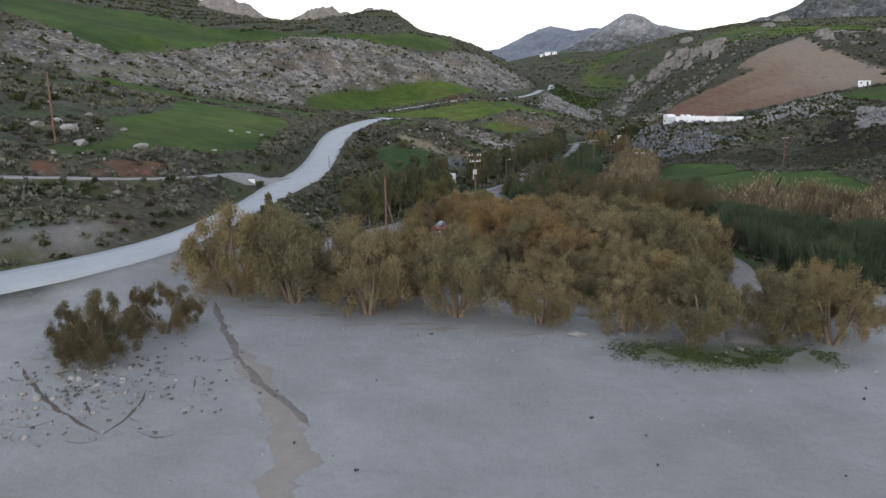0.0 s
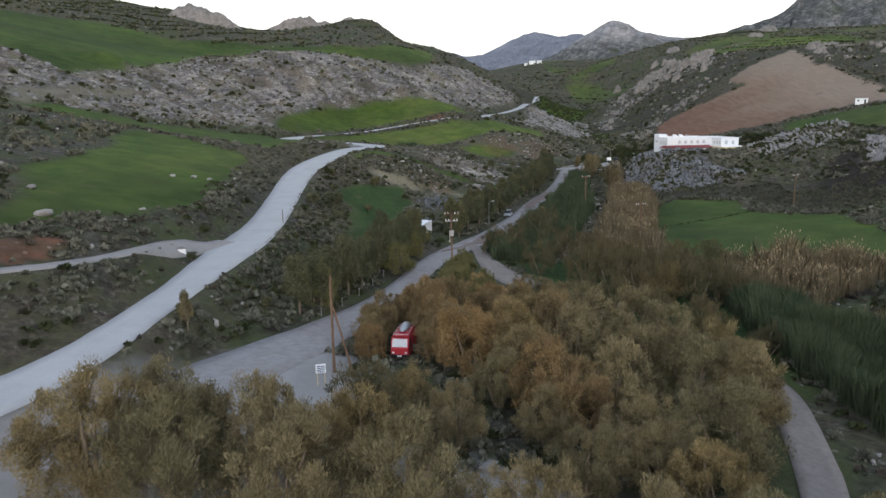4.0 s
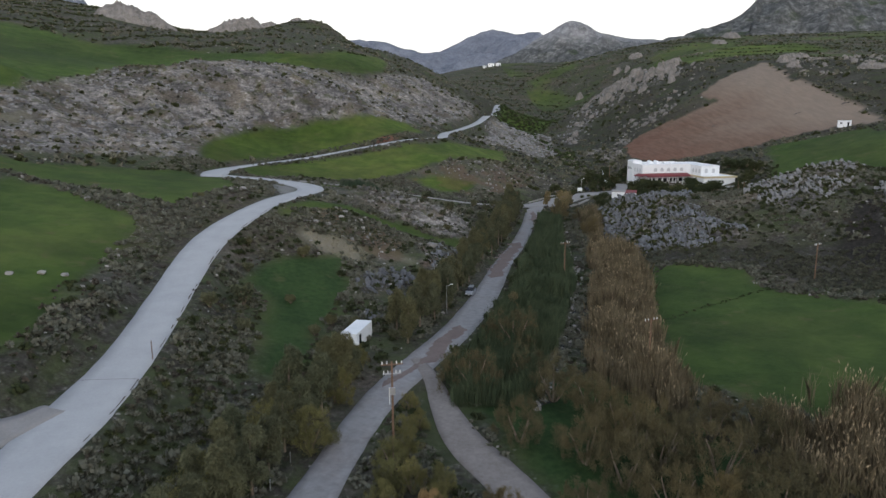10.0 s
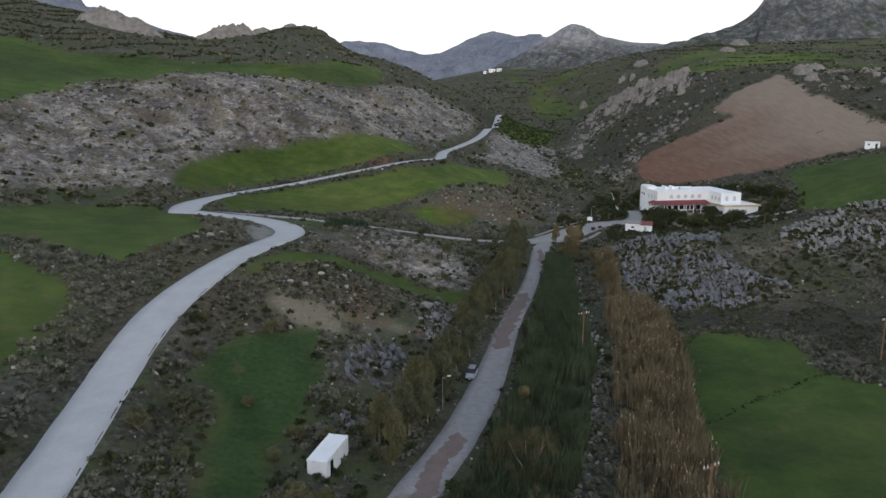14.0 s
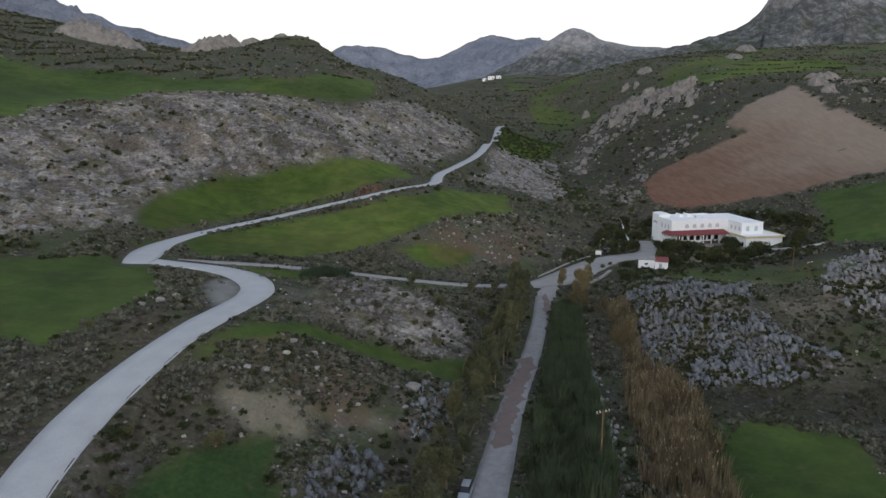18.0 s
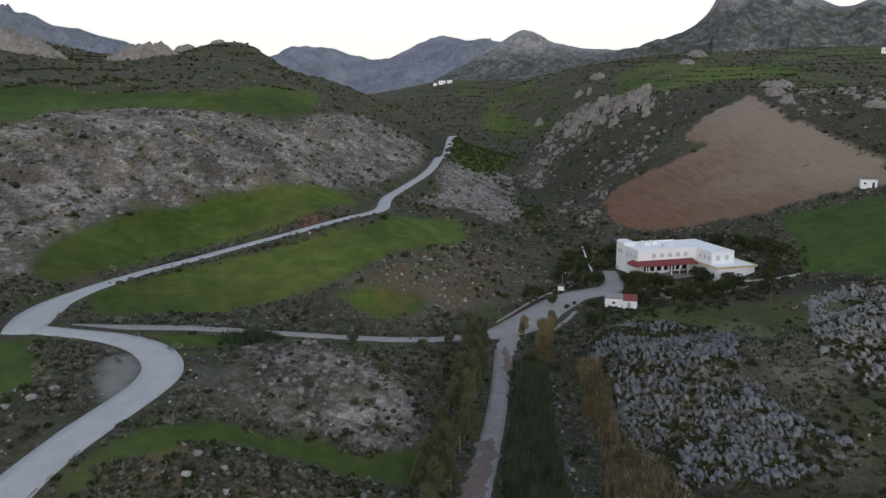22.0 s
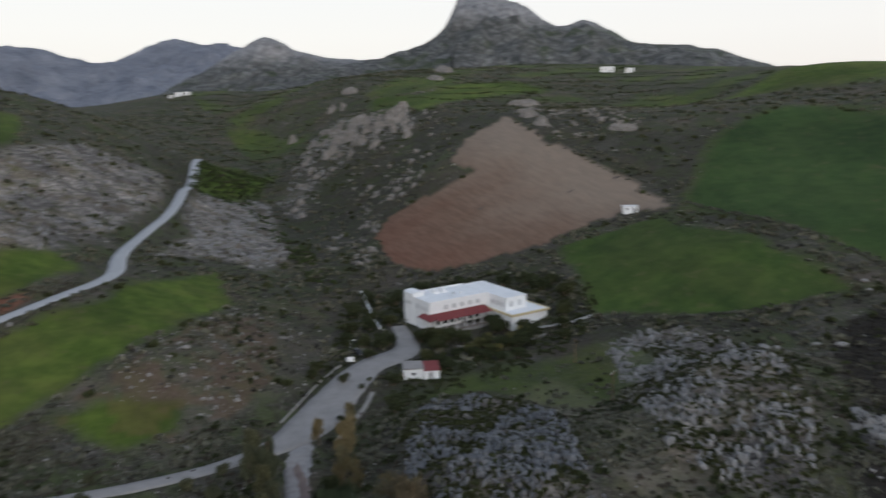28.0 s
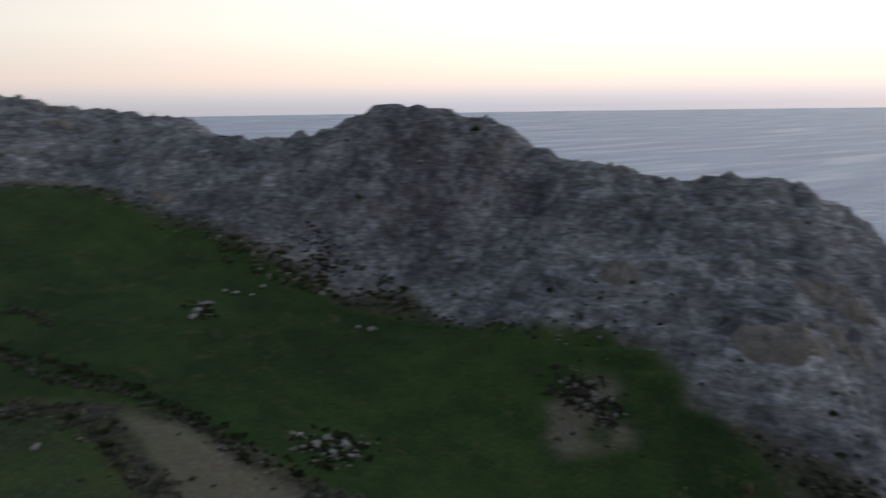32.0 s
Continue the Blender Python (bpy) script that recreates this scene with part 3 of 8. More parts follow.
FIELDS["gorge_grass"] = [(72, 600), (79, 645), (100, 720), (130, 760), (145, 693), (120, 659), (87, 617)]
FIELDS["hillside_plot"] = [(249.2, 773.6), (278.0, 839.2), (292.0, 803.7), (296.3, 748.1), (273.3, 680.6), (242.5, 651.6), (257.3, 733.2)]
FIELDS["terrace_green"] = [(230, 720), (330, 790), (420, 800), (420, 740), (300, 690)]
FIELDS["top_green"] = [(430, 560), (620, 620), (700, 560), (520, 490)]
BARE = {"ploughed_slope": [(264, 572), (244, 556), (222, 550), (199, 524), (198, 499), (153, 503), (137, 486), (127, 440), (136, 422), (154, 416), (181, 412), (226, 414), (240, 401), (249, 441), (247, 470), (246, 500), (250, 524), (256, 545)],
        "red_bank": [(-6, 381), (-1, 385), (3, 390), (0, 391), (-7, 385)], "red_cut": [(-59.6, 99.4), (-57.2, 102.5), (-52.3, 106.9), (-47.8, 112.1), (-46.5, 108.9), (-50.1, 102.4), (-54.3, 97.3), (-57.0, 95.1)], "red_ditch": [(34, 52), (38, 58), (38, 64), (35, 62)]}
ROCKY = {}
ROCKY["left_scarp"] = [(-160, 240), (-110, 262), (-76, 318), (-66, 350), (-52, 394), (-14, 412), (12, 436), (24, 470), (48, 530), (62, 600), (30, 600), (-15, 518), (-82, 482), (-112, 420), (-200, 375)]
ROCKY["stony_knoll"] = [(-21, 228.4), (-21.6, 234.5), (-12.3, 243), (-5.3, 247), (3.6, 248.2), (8.4, 246.3), (20, 240.5), (19, 229), (14.5, 224.8), (7.7, 223.4), (0.3, 221.5), (-4.6, 225), (-9.4, 225.8), (-13.7, 222.7), (-18, 224)]
KNOLL_LEDGE = [(8.5, 240.6), (18.7, 243), (20.2, 232.7), (14.5, 223.8), (9.6, 222.7), (11.2, 229.8)]
ROCKY["grey_knoll"] = [(-8, 257), (-10, 285), (2, 297), (16, 292), (27, 275), (24, 257)]
ROCKY["mound"] = [(62, 240), (64, 283), (73, 309), (81, 321), (90, 327), (103, 322), (109, 308), (103.6, 294), (92, 272), (86, 262), (88, 252), (94, 238), (80, 235), (68, 240)]
ROCKY["second_mound"] = [(105, 252), (104, 264), (108, 270), (126, 302), (134, 310), (146, 330), (164, 319), (168, 306), (150, 278), (129, 254), (115, 243), (110, 239)]
ROCKY["third_mound"] = [(144, 255), (152, 248), (148, 238), (139, 228), (131, 224), (123, 228), (130, 239), (134, 250)]
ROCKY["shore_ridge"] = [(389, 272), (353, 250), (329, 224), (320, 205), (319, 180), (294, 169), (270, 155), (251, 145.5), (229, 136), (204, 121), (196, 106), (172, 107), (148, 100), (110, 95), (70, 75), (60, 20), (110, -60), (260, 0), (330, 70), (430, 110), (500, 190), (520, 360), (440, 345), (396, 300)]
ROCKY["gorge_side"] = [(36, 450), (62, 470), (104, 560), (112, 640), (90, 560), (60, 500)]
ROCKY["gorge_rocks"] = [(142.5, 654.7), (201.5, 796.0), (223.3, 814.3), (242.1, 820.6), (216.7, 676.0), (234.3, 657.9), (226.7, 619.4), (203.1, 615.8), (189.1, 633.7), (174.2, 632.2), (158.6, 627.8), (129.4, 585.2), (124.5, 622.3)]
ROCKY["gully_side"] = [(109.2, 649.1), (123.5, 636.7), (98.7, 487.8), (78.8, 455.5), (59.0, 468.4), (56.4, 517.0), (86.0, 634.8)]
ROCKY["high_crag"] = [(-215, 620), (-190, 620), (-185, 650), (-215, 665)]
ROCKY["second_crag"] = [(-165, 700), (-120, 700), (-110, 735), (-165, 735)]
ROCKY["right_crag"] = [(170, 640), (230, 650), (250, 720), (190, 730)]
ROCKY["east_top"] = [(440, 220), (500, 210), (520, 380), (470, 370)]
SANDY = {"road_bank_bare": [(-52, 70), (-44, 74), (-39, 82), (-42, 86), (-48, 80)], "bend_cut": [(-35, 276), (-30, 279), (-27, 272), (-25.4, 265), (-25.5, 253), (-29, 257), (-32.5, 265)],
         "beach_sand": [(-140, -80), (-110, 20), (-60, 45), (-38, 62), (-30, 80), (-20, 100), (-8, 98), (-6, 84), (1, 75), (9, 68), (19, 64.5), (28, 63), (36, 68), (44, 72), (50, 66), (58, 50), (75, 10), (90, -40), (90, -80)]}


def spread(n0, n1, core0, core1, fine, grow):
    """Grid lines, close together in the core and ever wider apart outside."""
    mid = list(np.arange(core0, core1 + fine, fine))
    lo, hi, s = [core0], [mid[-1]], fine
    while lo[-1] > n0:
        s = s * grow
        lo.append(lo[-1] - s)
    s = fine
    while hi[-1] < n1:
        s = s * grow
        hi.append(hi[-1] + s)
    return np.array(lo[:0:-1] + mid + hi[1:])


GX, GY = spread(-900, 1100, -100, 165, 1.5, 1.03), spread(-250, 1500, 20, 330, 1.5, 1.014)
PX, PY = np.meshgrid(GX, GY)
WX = PX + 5 * (fractal(PX, PY, 14, 3, 5) - 0.5)
WY = PY + 5 * (fractal(PX, PY, 14, 3, 8) - 0.5)


def zone(plots):
    m = np.zeros(PX.shape, bool)
    for poly in plots.values():
        m |= inside(WX, WY, poly)
    return m.astype(float)


GREEN, BROWN, STONE, SAND = zone(FIELDS), zone(BARE), zone(ROCKY), zone(SANDY)
# strips of terraced plots on the plateau
CELL_X, CELL_Y = np.floor((WX * 0.9 + WY * 0.45) / 70), np.floor((WY * 0.9 - WX * 0.45 + 12 * fractal(PX, PY, 120, 2, 6)) / 26)
TERRACED = (lattice(CELL_X, CELL_Y, 4) < 0.36) & (PX > 150) & (PY > 470) & (PX * 0.9 + PY > 930)
GREEN = np.maximum(GREEN, 0.65 * TERRACED * (BROWN < 0.5))
GREEN[inside(WX, WY, FIELDS["house_meadow"])] = 0.45
BARE_TERRACE = [(-142, 262), (-134, 294), (-124, 329), (-119, 314), (-127, 285), (-128, 256), (-120, 232), (-126, 238)]
STONE[inside(PX, PY, BARE_TERRACE)] = 0
STONE[inside(PX, PY, ROCKY["stony_knoll"])] = 0.12
STONE[inside(WX, WY, KNOLL_LEDGE)] = 0.7
BROWN[inside(WX, WY, ROCKY["stony_knoll"]) & (fractal(PX, PY, 7, 3, 58) > 0.45)] = 0.28
STONE[inside(WX, WY, ROCKY["gorge_rocks"])] = 0.3
BROWN[inside(PX, PY, BARE["red_cut"])] *= 0.5 * (fractal(PX, PY, 3, 3, 59) > 0.47)[inside(PX, PY, BARE["red_cut"])]
SAND[inside(WX, WY, SANDY["bend_cut"])] *= 0.6
SAND[inside(WX, WY, SANDY["road_bank_bare"])] *= 0.55 * (fractal(PX, PY, 4, 3, 57) > 0.42)[inside(WX, WY, SANDY["road_bank_bare"])]
PALE = inside(WX, WY, ROCKY["shore_ridge"]) * 1.0
GREEN[inside(WX, WY, FIELDS["path_field"])] = 0.6
GREEN[inside(WX, WY, FIELDS["bend_field"])] = 0.97
HILL_PATH = [(168, 186), (161, 177), (146, 170), (132, 160), (120, 152), (116, 166), (131, 179), (146, 183)]
GREEN[inside(PX, PY, HILL_PATH) | (inside(WX, WY, [(140, 103), (124, 97), (111, 105), (122, 118)]) & (fractal(PX, PY, 6, 3, 51) > 0.47))] = 0
BANK = [(9, 330), (14, 343), (30, 357), (52, 392), (66, 393), (58, 352), (44, 330), (30, 323)]
BROWN[inside(WX, WY, BANK) & (fractal(PX, PY, 8, 3, 63) > 0.42)] = 0.26
DRY = 0.12 * inside(WX, WY, [(14, 322), (12, 345), (34, 366), (56, 402), (72, 392), (74, 356), (52, 337), (30, 318)])
DRY[inside(WX, WY, ROCKY["stony_knoll"]) & (fractal(PX, PY, 7, 3, 58) > 0.5)] = 0.25
DRY[inside(PX, PY, [(-19.4, 224), (-13.7, 222.5), (-10.2, 225), (-6.7, 226), (-4.4, 222.8), (-4.2, 217.5), (-9, 212.8), (-14.6, 215), (-18.2, 219.6)])] = 0.85
DRY[inside(PX, PY, [(2, 222.6), (4.7, 227.4), (7.7, 226.2), (6.3, 222.6)])] = 0.7
GLADE = inside(WX, WY, [(122, 322), (124, 306), (107, 275), (101, 254), (93, 252), (94, 268), (105, 292), (111, 308), (108, 322)])
DRY[GLADE] = 0.4
STONE[GLADE] = 0.1
DRY = DRY + 0.5 * (inside(PX, PY, HILL_PATH) | inside(PX, PY, BARE_TERRACE) | (inside(WX, WY, [(140, 103), (124, 97), (111, 105), (122, 118)]) & (fractal(PX, PY, 6, 3, 51) > 0.47)) | inside(PX, PY, [(227, 207), (226, 199), (210, 199), (211, 206)]))
LUSH = sum(k * inside(WX, WY, FIELDS[name]) for name, k in (("hill_field", 0.85), ("valley_field", 0.55), ("dell_field", 0.9), ("house_field", 0.5), ("path_field", 0.9), ("low_field", 0.4), ("bend_field", 0.45), ("high_field", 0.5), ("high_strip", 0.3), ("knoll_strip", 0.3), ("marsh_grass", 1.0)))
HEATH = inside(WX, WY, [(236, 293), (215, 262), (178, 228), (160, 216), (133, 206), (112, 200), (104, 214), (120, 240), (160, 270), (190, 292)]) * (1 - GREEN)
HEATH = np.maximum(HEATH, 0.55 * (inside(WX, WY, ROCKY["mound"]) | inside(WX, WY, ROCKY["second_mound"])) + 0.5 * inside(WX, WY, [(58, 226), (64, 240), (120, 222), (150, 224), (150, 205), (96, 192), (86, 222)]) * (1 - GREEN))
HEATH[inside(WX, WY, ROCKY["second_mound"]) | inside(WX, WY, ROCKY["third_mound"])] = 0.08
HEATH = np.maximum(HEATH, 0.35 * ((PX > 58) & (PY > 300) & (PX < 330) & (PY < 700)) * (fractal(PX, PY, 40, 3, 77) > 0.35) * (STONE < 0.5))
SAND[inside(PX + 0.6 * (WX - PX), PY + 0.6 * (WY - PY), FIELDS["grove_grass"]) & (fractal(PX, PY, 3.5, 3, 44) > 0.42)] = 0.2
STONE = np.clip(STONE - GREEN - BROWN, 0, 1)


def soften(a, times):
    for _ in range(times):
        a = (a + np.roll(a, 1, 0) + np.roll(a, -1, 0) + np.roll(a, 1, 1) + np.roll(a, -1, 1)) / 5
    return a


SOFT_STONE = soften(STONE, 3)
PZ = lie(PX, PY).reshape(PX.shape)
plain = np.clip(soften(GREEN + BROWN + 1.3 * SAND, 2), 0, 1)
PZ += (1 - plain) * ((fractal(PX, PY, 22, 4, 2) - 0.5) * 2.4 + (ridged(PX, PY, 6, 3, 40) - 0.5) * 1.0) * np.clip((PZ - 1) / 4, 0.1, 1)
PZ += plain * (fractal(PX, PY, 12, 3, 3) - 0.5) * 0.25
TWX = PX * 0.8 + PY * 0.6 + 6 * fractal(PX, PY, 20, 2, 9)
TWY = PY * 0.8 - PX * 0.6
MOUNDS = soften(inside(PX, PY, ROCKY["mound"]) * 1.0 + inside(PX, PY, ROCKY["second_mound"]) + inside(PX, PY, ROCKY["third_mound"]), 4)
PZ += MOUNDS * (ridged(TWX * 0.9, TWY * 0.5, 15, 4, 61) - 0.55) * 2.6
PZ += SOFT_STONE * ((ridged(TWX, TWY * 0.45, 9, 5, 21) - 0.55) * 5.0 + (fractal(PX, PY, 3.2, 2, 33) - 0.5) * 1.2 * (1 - 0.75 * soften(PALE, 2)))

for cx, cy, wide, high in ((232, 82, 26, 4),):
    d = np.hypot(PX - cx, PY - cy) / wide * (1 + 0.5 * (fractal(PX, PY, wide * 0.6, 3, 14) - 0.5))
    PZ += high * np.clip(1.25 - d, 0, 1) ** 0.6 * (d < 1.25) * (0.8 + 0.4 * ridged(PX, PY, wide * 0.5, 3, 15))

PZ += soften(PALE, 3) * 2.0 * (np.abs(((PZ + 5 * fractal(PX, PY, 30, 3, 88)) / 3.4) % 1 - 0.5) * 2 - 0.5)
# swells of the far ridges and the saddle between the western crags
for cx, cy, sx, sy, high in ((-70, 735, 34, 34, 8), (-38, 722, 16, 30, -5), (10, 705, 45, 35, 8), (150, 1140, 110, 150, 30), (382, 165, 34, 36, -5), (143, 2, 24, 26, 4), (-149, 356, 11, 7, 4), (-99, 357, 7, 4, 3), (-92, 367, 7, 4, 3), (-84, 388, 9, 4, 3), (-70, 395, 9, 4, 2.5), (-48, 411, 8, 4, 2), (-120, 372, 9, 4, 2.5)):
    PZ += high * np.exp(-((PX - cx) / sx) ** 2 - ((PY - cy) / sy) ** 2)

ROAD_LINES = {}
for road_name, line in list(ROADS.items())[::-1]:
    p, way = along(line, 1.5)
    z = lie(p[:, 0], p[:, 1])
    z = np.convolve(np.pad(z, 8, "edge"), np.ones(17) / 17, "valid")
    ROAD_LINES[road_name] = (p, way, z)
    near = np.full(PX.shape, 1e9)
    level = np.zeros(PX.shape)
    for (x, y, half), zz in zip(p, z):
        i0, i1 = np.searchsorted(GX, (x - half - 9, x + half + 9))
        j0, j1 = np.searchsorted(GY, (y - half - 9, y + half + 9))
        d = np.hypot(PX[j0:j1, i0:i1] - x, PY[j0:j1, i0:i1] - y) - half
        closer = d < near[j0:j1, i0:i1]
        near[j0:j1, i0:i1][closer] = d[closer]
        level[j0:j1, i0:i1][closer] = zz
    w = np.clip(1 - (near - 0.9) / 3.5, 0, 1)
    w = w * w * (3 - 2 * w)
    PZ = PZ * (1 - w) + (level - 0.06) * w
    STONE *= near > 0.5
    GREEN *= near > 1.0


def ground(x, y):
    """The height of the ground at points of the plan."""
    x, y = np.asarray(x, float), np.asarray(y, float)
    i = np.clip(np.searchsorted(GX, x) - 1, 0, len(GX) - 2)
    j = np.clip(np.searchsorted(GY, y) - 1, 0, len(GY) - 2)
    fx, fy = (x - GX[i]) / (GX[i + 1] - GX[i]), (y - GY[j]) / (GY[j + 1] - GY[j])
    return (PZ[j, i] * (1 - fx) + PZ[j, i + 1] * fx) * (1 - fy) + (PZ[j + 1, i] * (1 - fx) + PZ[j + 1, i + 1] * fx) * fy


def value_at(a, x, y):
    i = np.clip(np.searchsorted(GX, x), 0, len(GX) - 1)
    j = np.clip(np.searchsorted(GY, y), 0, len(GY) - 1)
    return a[j, i]


def mesh_of(name, verts, faces, mat, smooth=True):
    me = bpy.data.meshes.new(name)
    verts = np.asarray(verts, float)
    if isinstance(faces, np.ndarray):
        n, k = faces.shape
        me.vertices.add(len(verts))
        me.vertices.foreach_set("co", verts.ravel())
        me.loops.add(n * k)
        me.loops.foreach_set("vertex_index", faces.ravel().astype(np.int32))
        me.polygons.add(n)
        me.polygons.foreach_set("loop_start", np.arange(0, n * k, k, dtype=np.int32))
        me.update(calc_edges=True)
    else:
        me.from_pydata([tuple(v) for v in verts], [], faces)
    if smooth:
        me.polygons.foreach_set("use_smooth", np.ones(len(me.polygons), bool))
    me.materials.append(mat)
    me.update()
    return me


def grid_faces(nx, ny):
    i = np.arange(nx * ny).reshape(ny, nx)
    return np.stack([i[:-1, :-1].ravel(), i[:-1, 1:].ravel(), i[1:, 1:].ravel(), i[1:, :-1].ravel()], 1)


def ground_material():
    m, t, b = material("valley_ground", 0.95)
    pick = t.nodes.new("ShaderNodeAttribute")
    pick.attribute_name = "plots"
    parts = t.nodes.new("ShaderNodeSeparateColor")
    t.links.new(pick.outputs["Color"], parts.inputs["Color"])
    pick2 = t.nodes.new("ShaderNodeAttribute")
    pick2.attribute_name = "growth"
    extra = t.nodes.new("ShaderNodeSeparateColor")
    t.links.new(pick2.outputs["Color"], extra.inputs["Color"])
    g = t.nodes.new("ShaderNodeNewGeometry")

    def cells(scale, warp_by):
        """Rounded cells of one size, their outlines bent."""
        bend = node(t, "ShaderNodeVectorMath")
        bend.operation = "MULTIPLY_ADD"
        bend.inputs[1].default_value = (warp_by,) * 3
        wobble = noise_tex(t, scale * 2.2, 3)
        t.links.new(wobble.outputs["Color"], bend.inputs[0])
        t.links.new(g.outputs["Position"], bend.inputs[2])
        v = node(t, "ShaderNodeTexVoronoi", Scale=scale)
        t.links.new(bend.outputs["Vector"], v.inputs["Vector"])
        pick_cell = t.nodes.new("ShaderNodeSeparateColor")
        t.links.new(v.outputs["Color"], pick_cell.inputs["Color"])
        return v.outputs["Distance"], pick_cell.outputs

    fine, mid, big = noise_tex(t, 1.1, 8, 0.72), noise_tex(t, 0.22, 6, 0.65), noise_tex(t, 0.03, 4)
    tiny = noise_tex(t, 5.0, 6, 0.75)
    # earth under low scrub, with pale stones showing
    earth = ramp(t, fine.outputs["Fac"], [(0.34, (0.016, 0.015, 0.012)), (0.47, (0.044, 0.04, 0.032)), (0.58, (0.075, 0.068, 0.056)), (0.68, (0.2, 0.187, 0.168))])
    herb = ramp(t, tiny.outputs["Fac"], [(0.3, (0.028, 0.035, 0.016)), (0.7, (0.1, 0.11, 0.052))])
    earth = mix(t, ramp(t, mid.outputs["Fac"], [(0.42, (0, 0, 0)), (0.6, (0.75, 0.75, 0.75))]), earth, herb)
    # cushions of scrub of two sizes over the earth
    for scale, share, tone in ((0.3, 0.55, (0.03, 0.03, 0.022)), (0.5, 0.42, (0.026, 0.031, 0.018)), (1.1, 0.4, (0.036, 0.041, 0.026))):
        dist, cell = cells(scale, 0.7 / scale * 0.4)
        cover = mix(t, 1.0, ramp(t, dist, [(0.22, (1, 1, 1)), (0.42, (0, 0, 0))]), ramp(t, cell["Red"], [(share - 0.02, (0, 0, 0)), (share + 0.02, (0.85, 0.85, 0.85))]), "MULTIPLY")
        earth = mix(t, cover, earth, mix(t, 0.5, tone, mix(t, 1.0, tone, ramp(t, tiny.outputs["Fac"], [(0.3, (0.5, 0.5, 0.5)), (0.7, (2.2, 2.2, 2.0))]), "MULTIPLY")))
    # stones lying about
    dist, cell = cells(0.6, 0.5)
    lies = mix(t, 1.0, ramp(t, dist, [(0.12, (1, 1, 1)), (0.2, (0, 0, 0))]), ramp(t, cell["Green"], [(0.72, (0, 0, 0)), (0.74, (1, 1, 1))]), "MULTIPLY")
    earth = mix(t, lies, earth, (0.235, 0.222, 0.203))
    lawn = noise_tex(t, 0.055, 4, 0.6)
    earth = mix(t, ramp(t, lawn.outputs["Fac"], [(0.5, (0, 0, 0)), (0.6, (0.6, 0.6, 0.6))]), earth, mix(t, 0.5, herb, (0.045, 0.062, 0.02)))
    earth = mix(t, ramp(t, lawn.outputs["Fac"], [(0.36, (0.35, 0.35, 0.35)), (0.45, (0, 0, 0))]), earth, mix(t, ramp(t, fine.outputs["Fac"], [(0.35, (0, 0, 0)), (0.65, (1, 1, 1))]), (0.075, 0.066, 0.054), (0.17, 0.156, 0.138)))
    red = ramp(t, fine.outputs["Fac"], [(0.3, (0.055, 0.038, 0.028)), (0.7, (0.16, 0.115, 0.085))])
    earth = mix(t, ramp(t, big.outputs["Fac"], [(0.52, (0, 0, 0)), (0.62, (0.28, 0.28, 0.28))]), earth, red)
    # young corn
    grass = mix(t, 0.5, ramp(t, mid.outputs["Fac"], [(0.38, (0.032, 0.062, 0.012)), (0.62, (0.068, 0.105, 0.022))]), ramp(t, tiny.outputs["Fac"], [(0.3, (0.034, 0.06, 0.009)), (0.7, (0.08, 0.118, 0.022))]))
    grass = mix(t, ramp(t, big.outputs["Fac"], [(0.46, (0, 0, 0)), (0.62, (0.5, 0.5, 0.5))]), grass, (0.08, 0.09, 0.027))
    grass = mix(t, extra.outputs["Red"], grass, ramp(t, fine.outputs["Fac"], [(0.35, (0.018, 0.042, 0.014)), (0.65, (0.038, 0.07, 0.024))]))
    for scale, low, high in ((0.014, 0.75, 1.25), (0.11, 0.88, 1.12)):
        sway = noise_tex(t, scale, 4, 0.6)
        grass = mix(t, 1.0, grass, ramp(t, sway.outputs["Fac"], [(0.38, (low, low, low)), (0.62, (high * 1.05, high, high * 0.95))]), "MULTIPLY")
    worn = noise_tex(t, 0.16, 7, 0.72)
    grass = mix(t, ramp(t, worn.outputs["Fac"], [(0.57, (0, 0, 0)), (0.66, (0.5, 0.5, 0.5))]), grass, (0.1, 0.088, 0.04))
    # limestone: broken plates with dark clefts, soil and herbs lying between the outcrops
    stone = ramp(t, fine.outputs["Fac"], [(0.33, (0.05, 0.048, 0.046)), (0.43, (0.125, 0.12, 0.115)), (0.53, (0.215, 0.206, 0.197)), (0.66, (0.34, 0.326, 0.31))])
    bed = node(t, "ShaderNodeVectorMath")
    bed.operation = "MULTIPLY"
    bed.inputs[1].default_value = (0.3, 0.42, 2.0)
    t.links.new(g.outputs["Position"], bed.inputs[0])
    layers = node(t, "ShaderNodeTexNoise", Scale=0.8, Detail=8.0, Roughness=0.72)
    t.links.new(bed.outputs["Vector"], layers.inputs["Vector"])
    strata = ramp(t, layers.outputs["Fac"], [(0.38, (0.028, 0.027, 0.027)), (0.45, (0.12, 0.114, 0.11)), (0.53, (0.25, 0.237, 0.224)), (0.62, (0.42, 0.398, 0.372))])
    stone = mix(t, pick2.outputs["Alpha"], mix(t, 0.3, stone, strata), mix(t, 0.55, mix(t, 0.92, stone, strata), (0.19, 0.186, 0.184)))
    for scale, bent, deep in ((0.16, 5.0, 0.4), (0.48, 1.8, 0.35)):
        dist, cell = cells(scale, bent)
        tone = ramp(t, cell["Blue"], [(0.0, (0.62, 0.61, 0.6)), (0.5, (1, 1, 1)), (1.0, (1.4, 1.38, 1.34))])
        stone = mix(t, 0.55, stone, mix(t, 1.0, stone, mix(t, 1.0, tone, ramp(t, dist, [(0.42, (1, 1, 1)), (0.8, (deep, deep, deep))]), "MULTIPLY"), "MULTIPLY"))
    cliff = stone
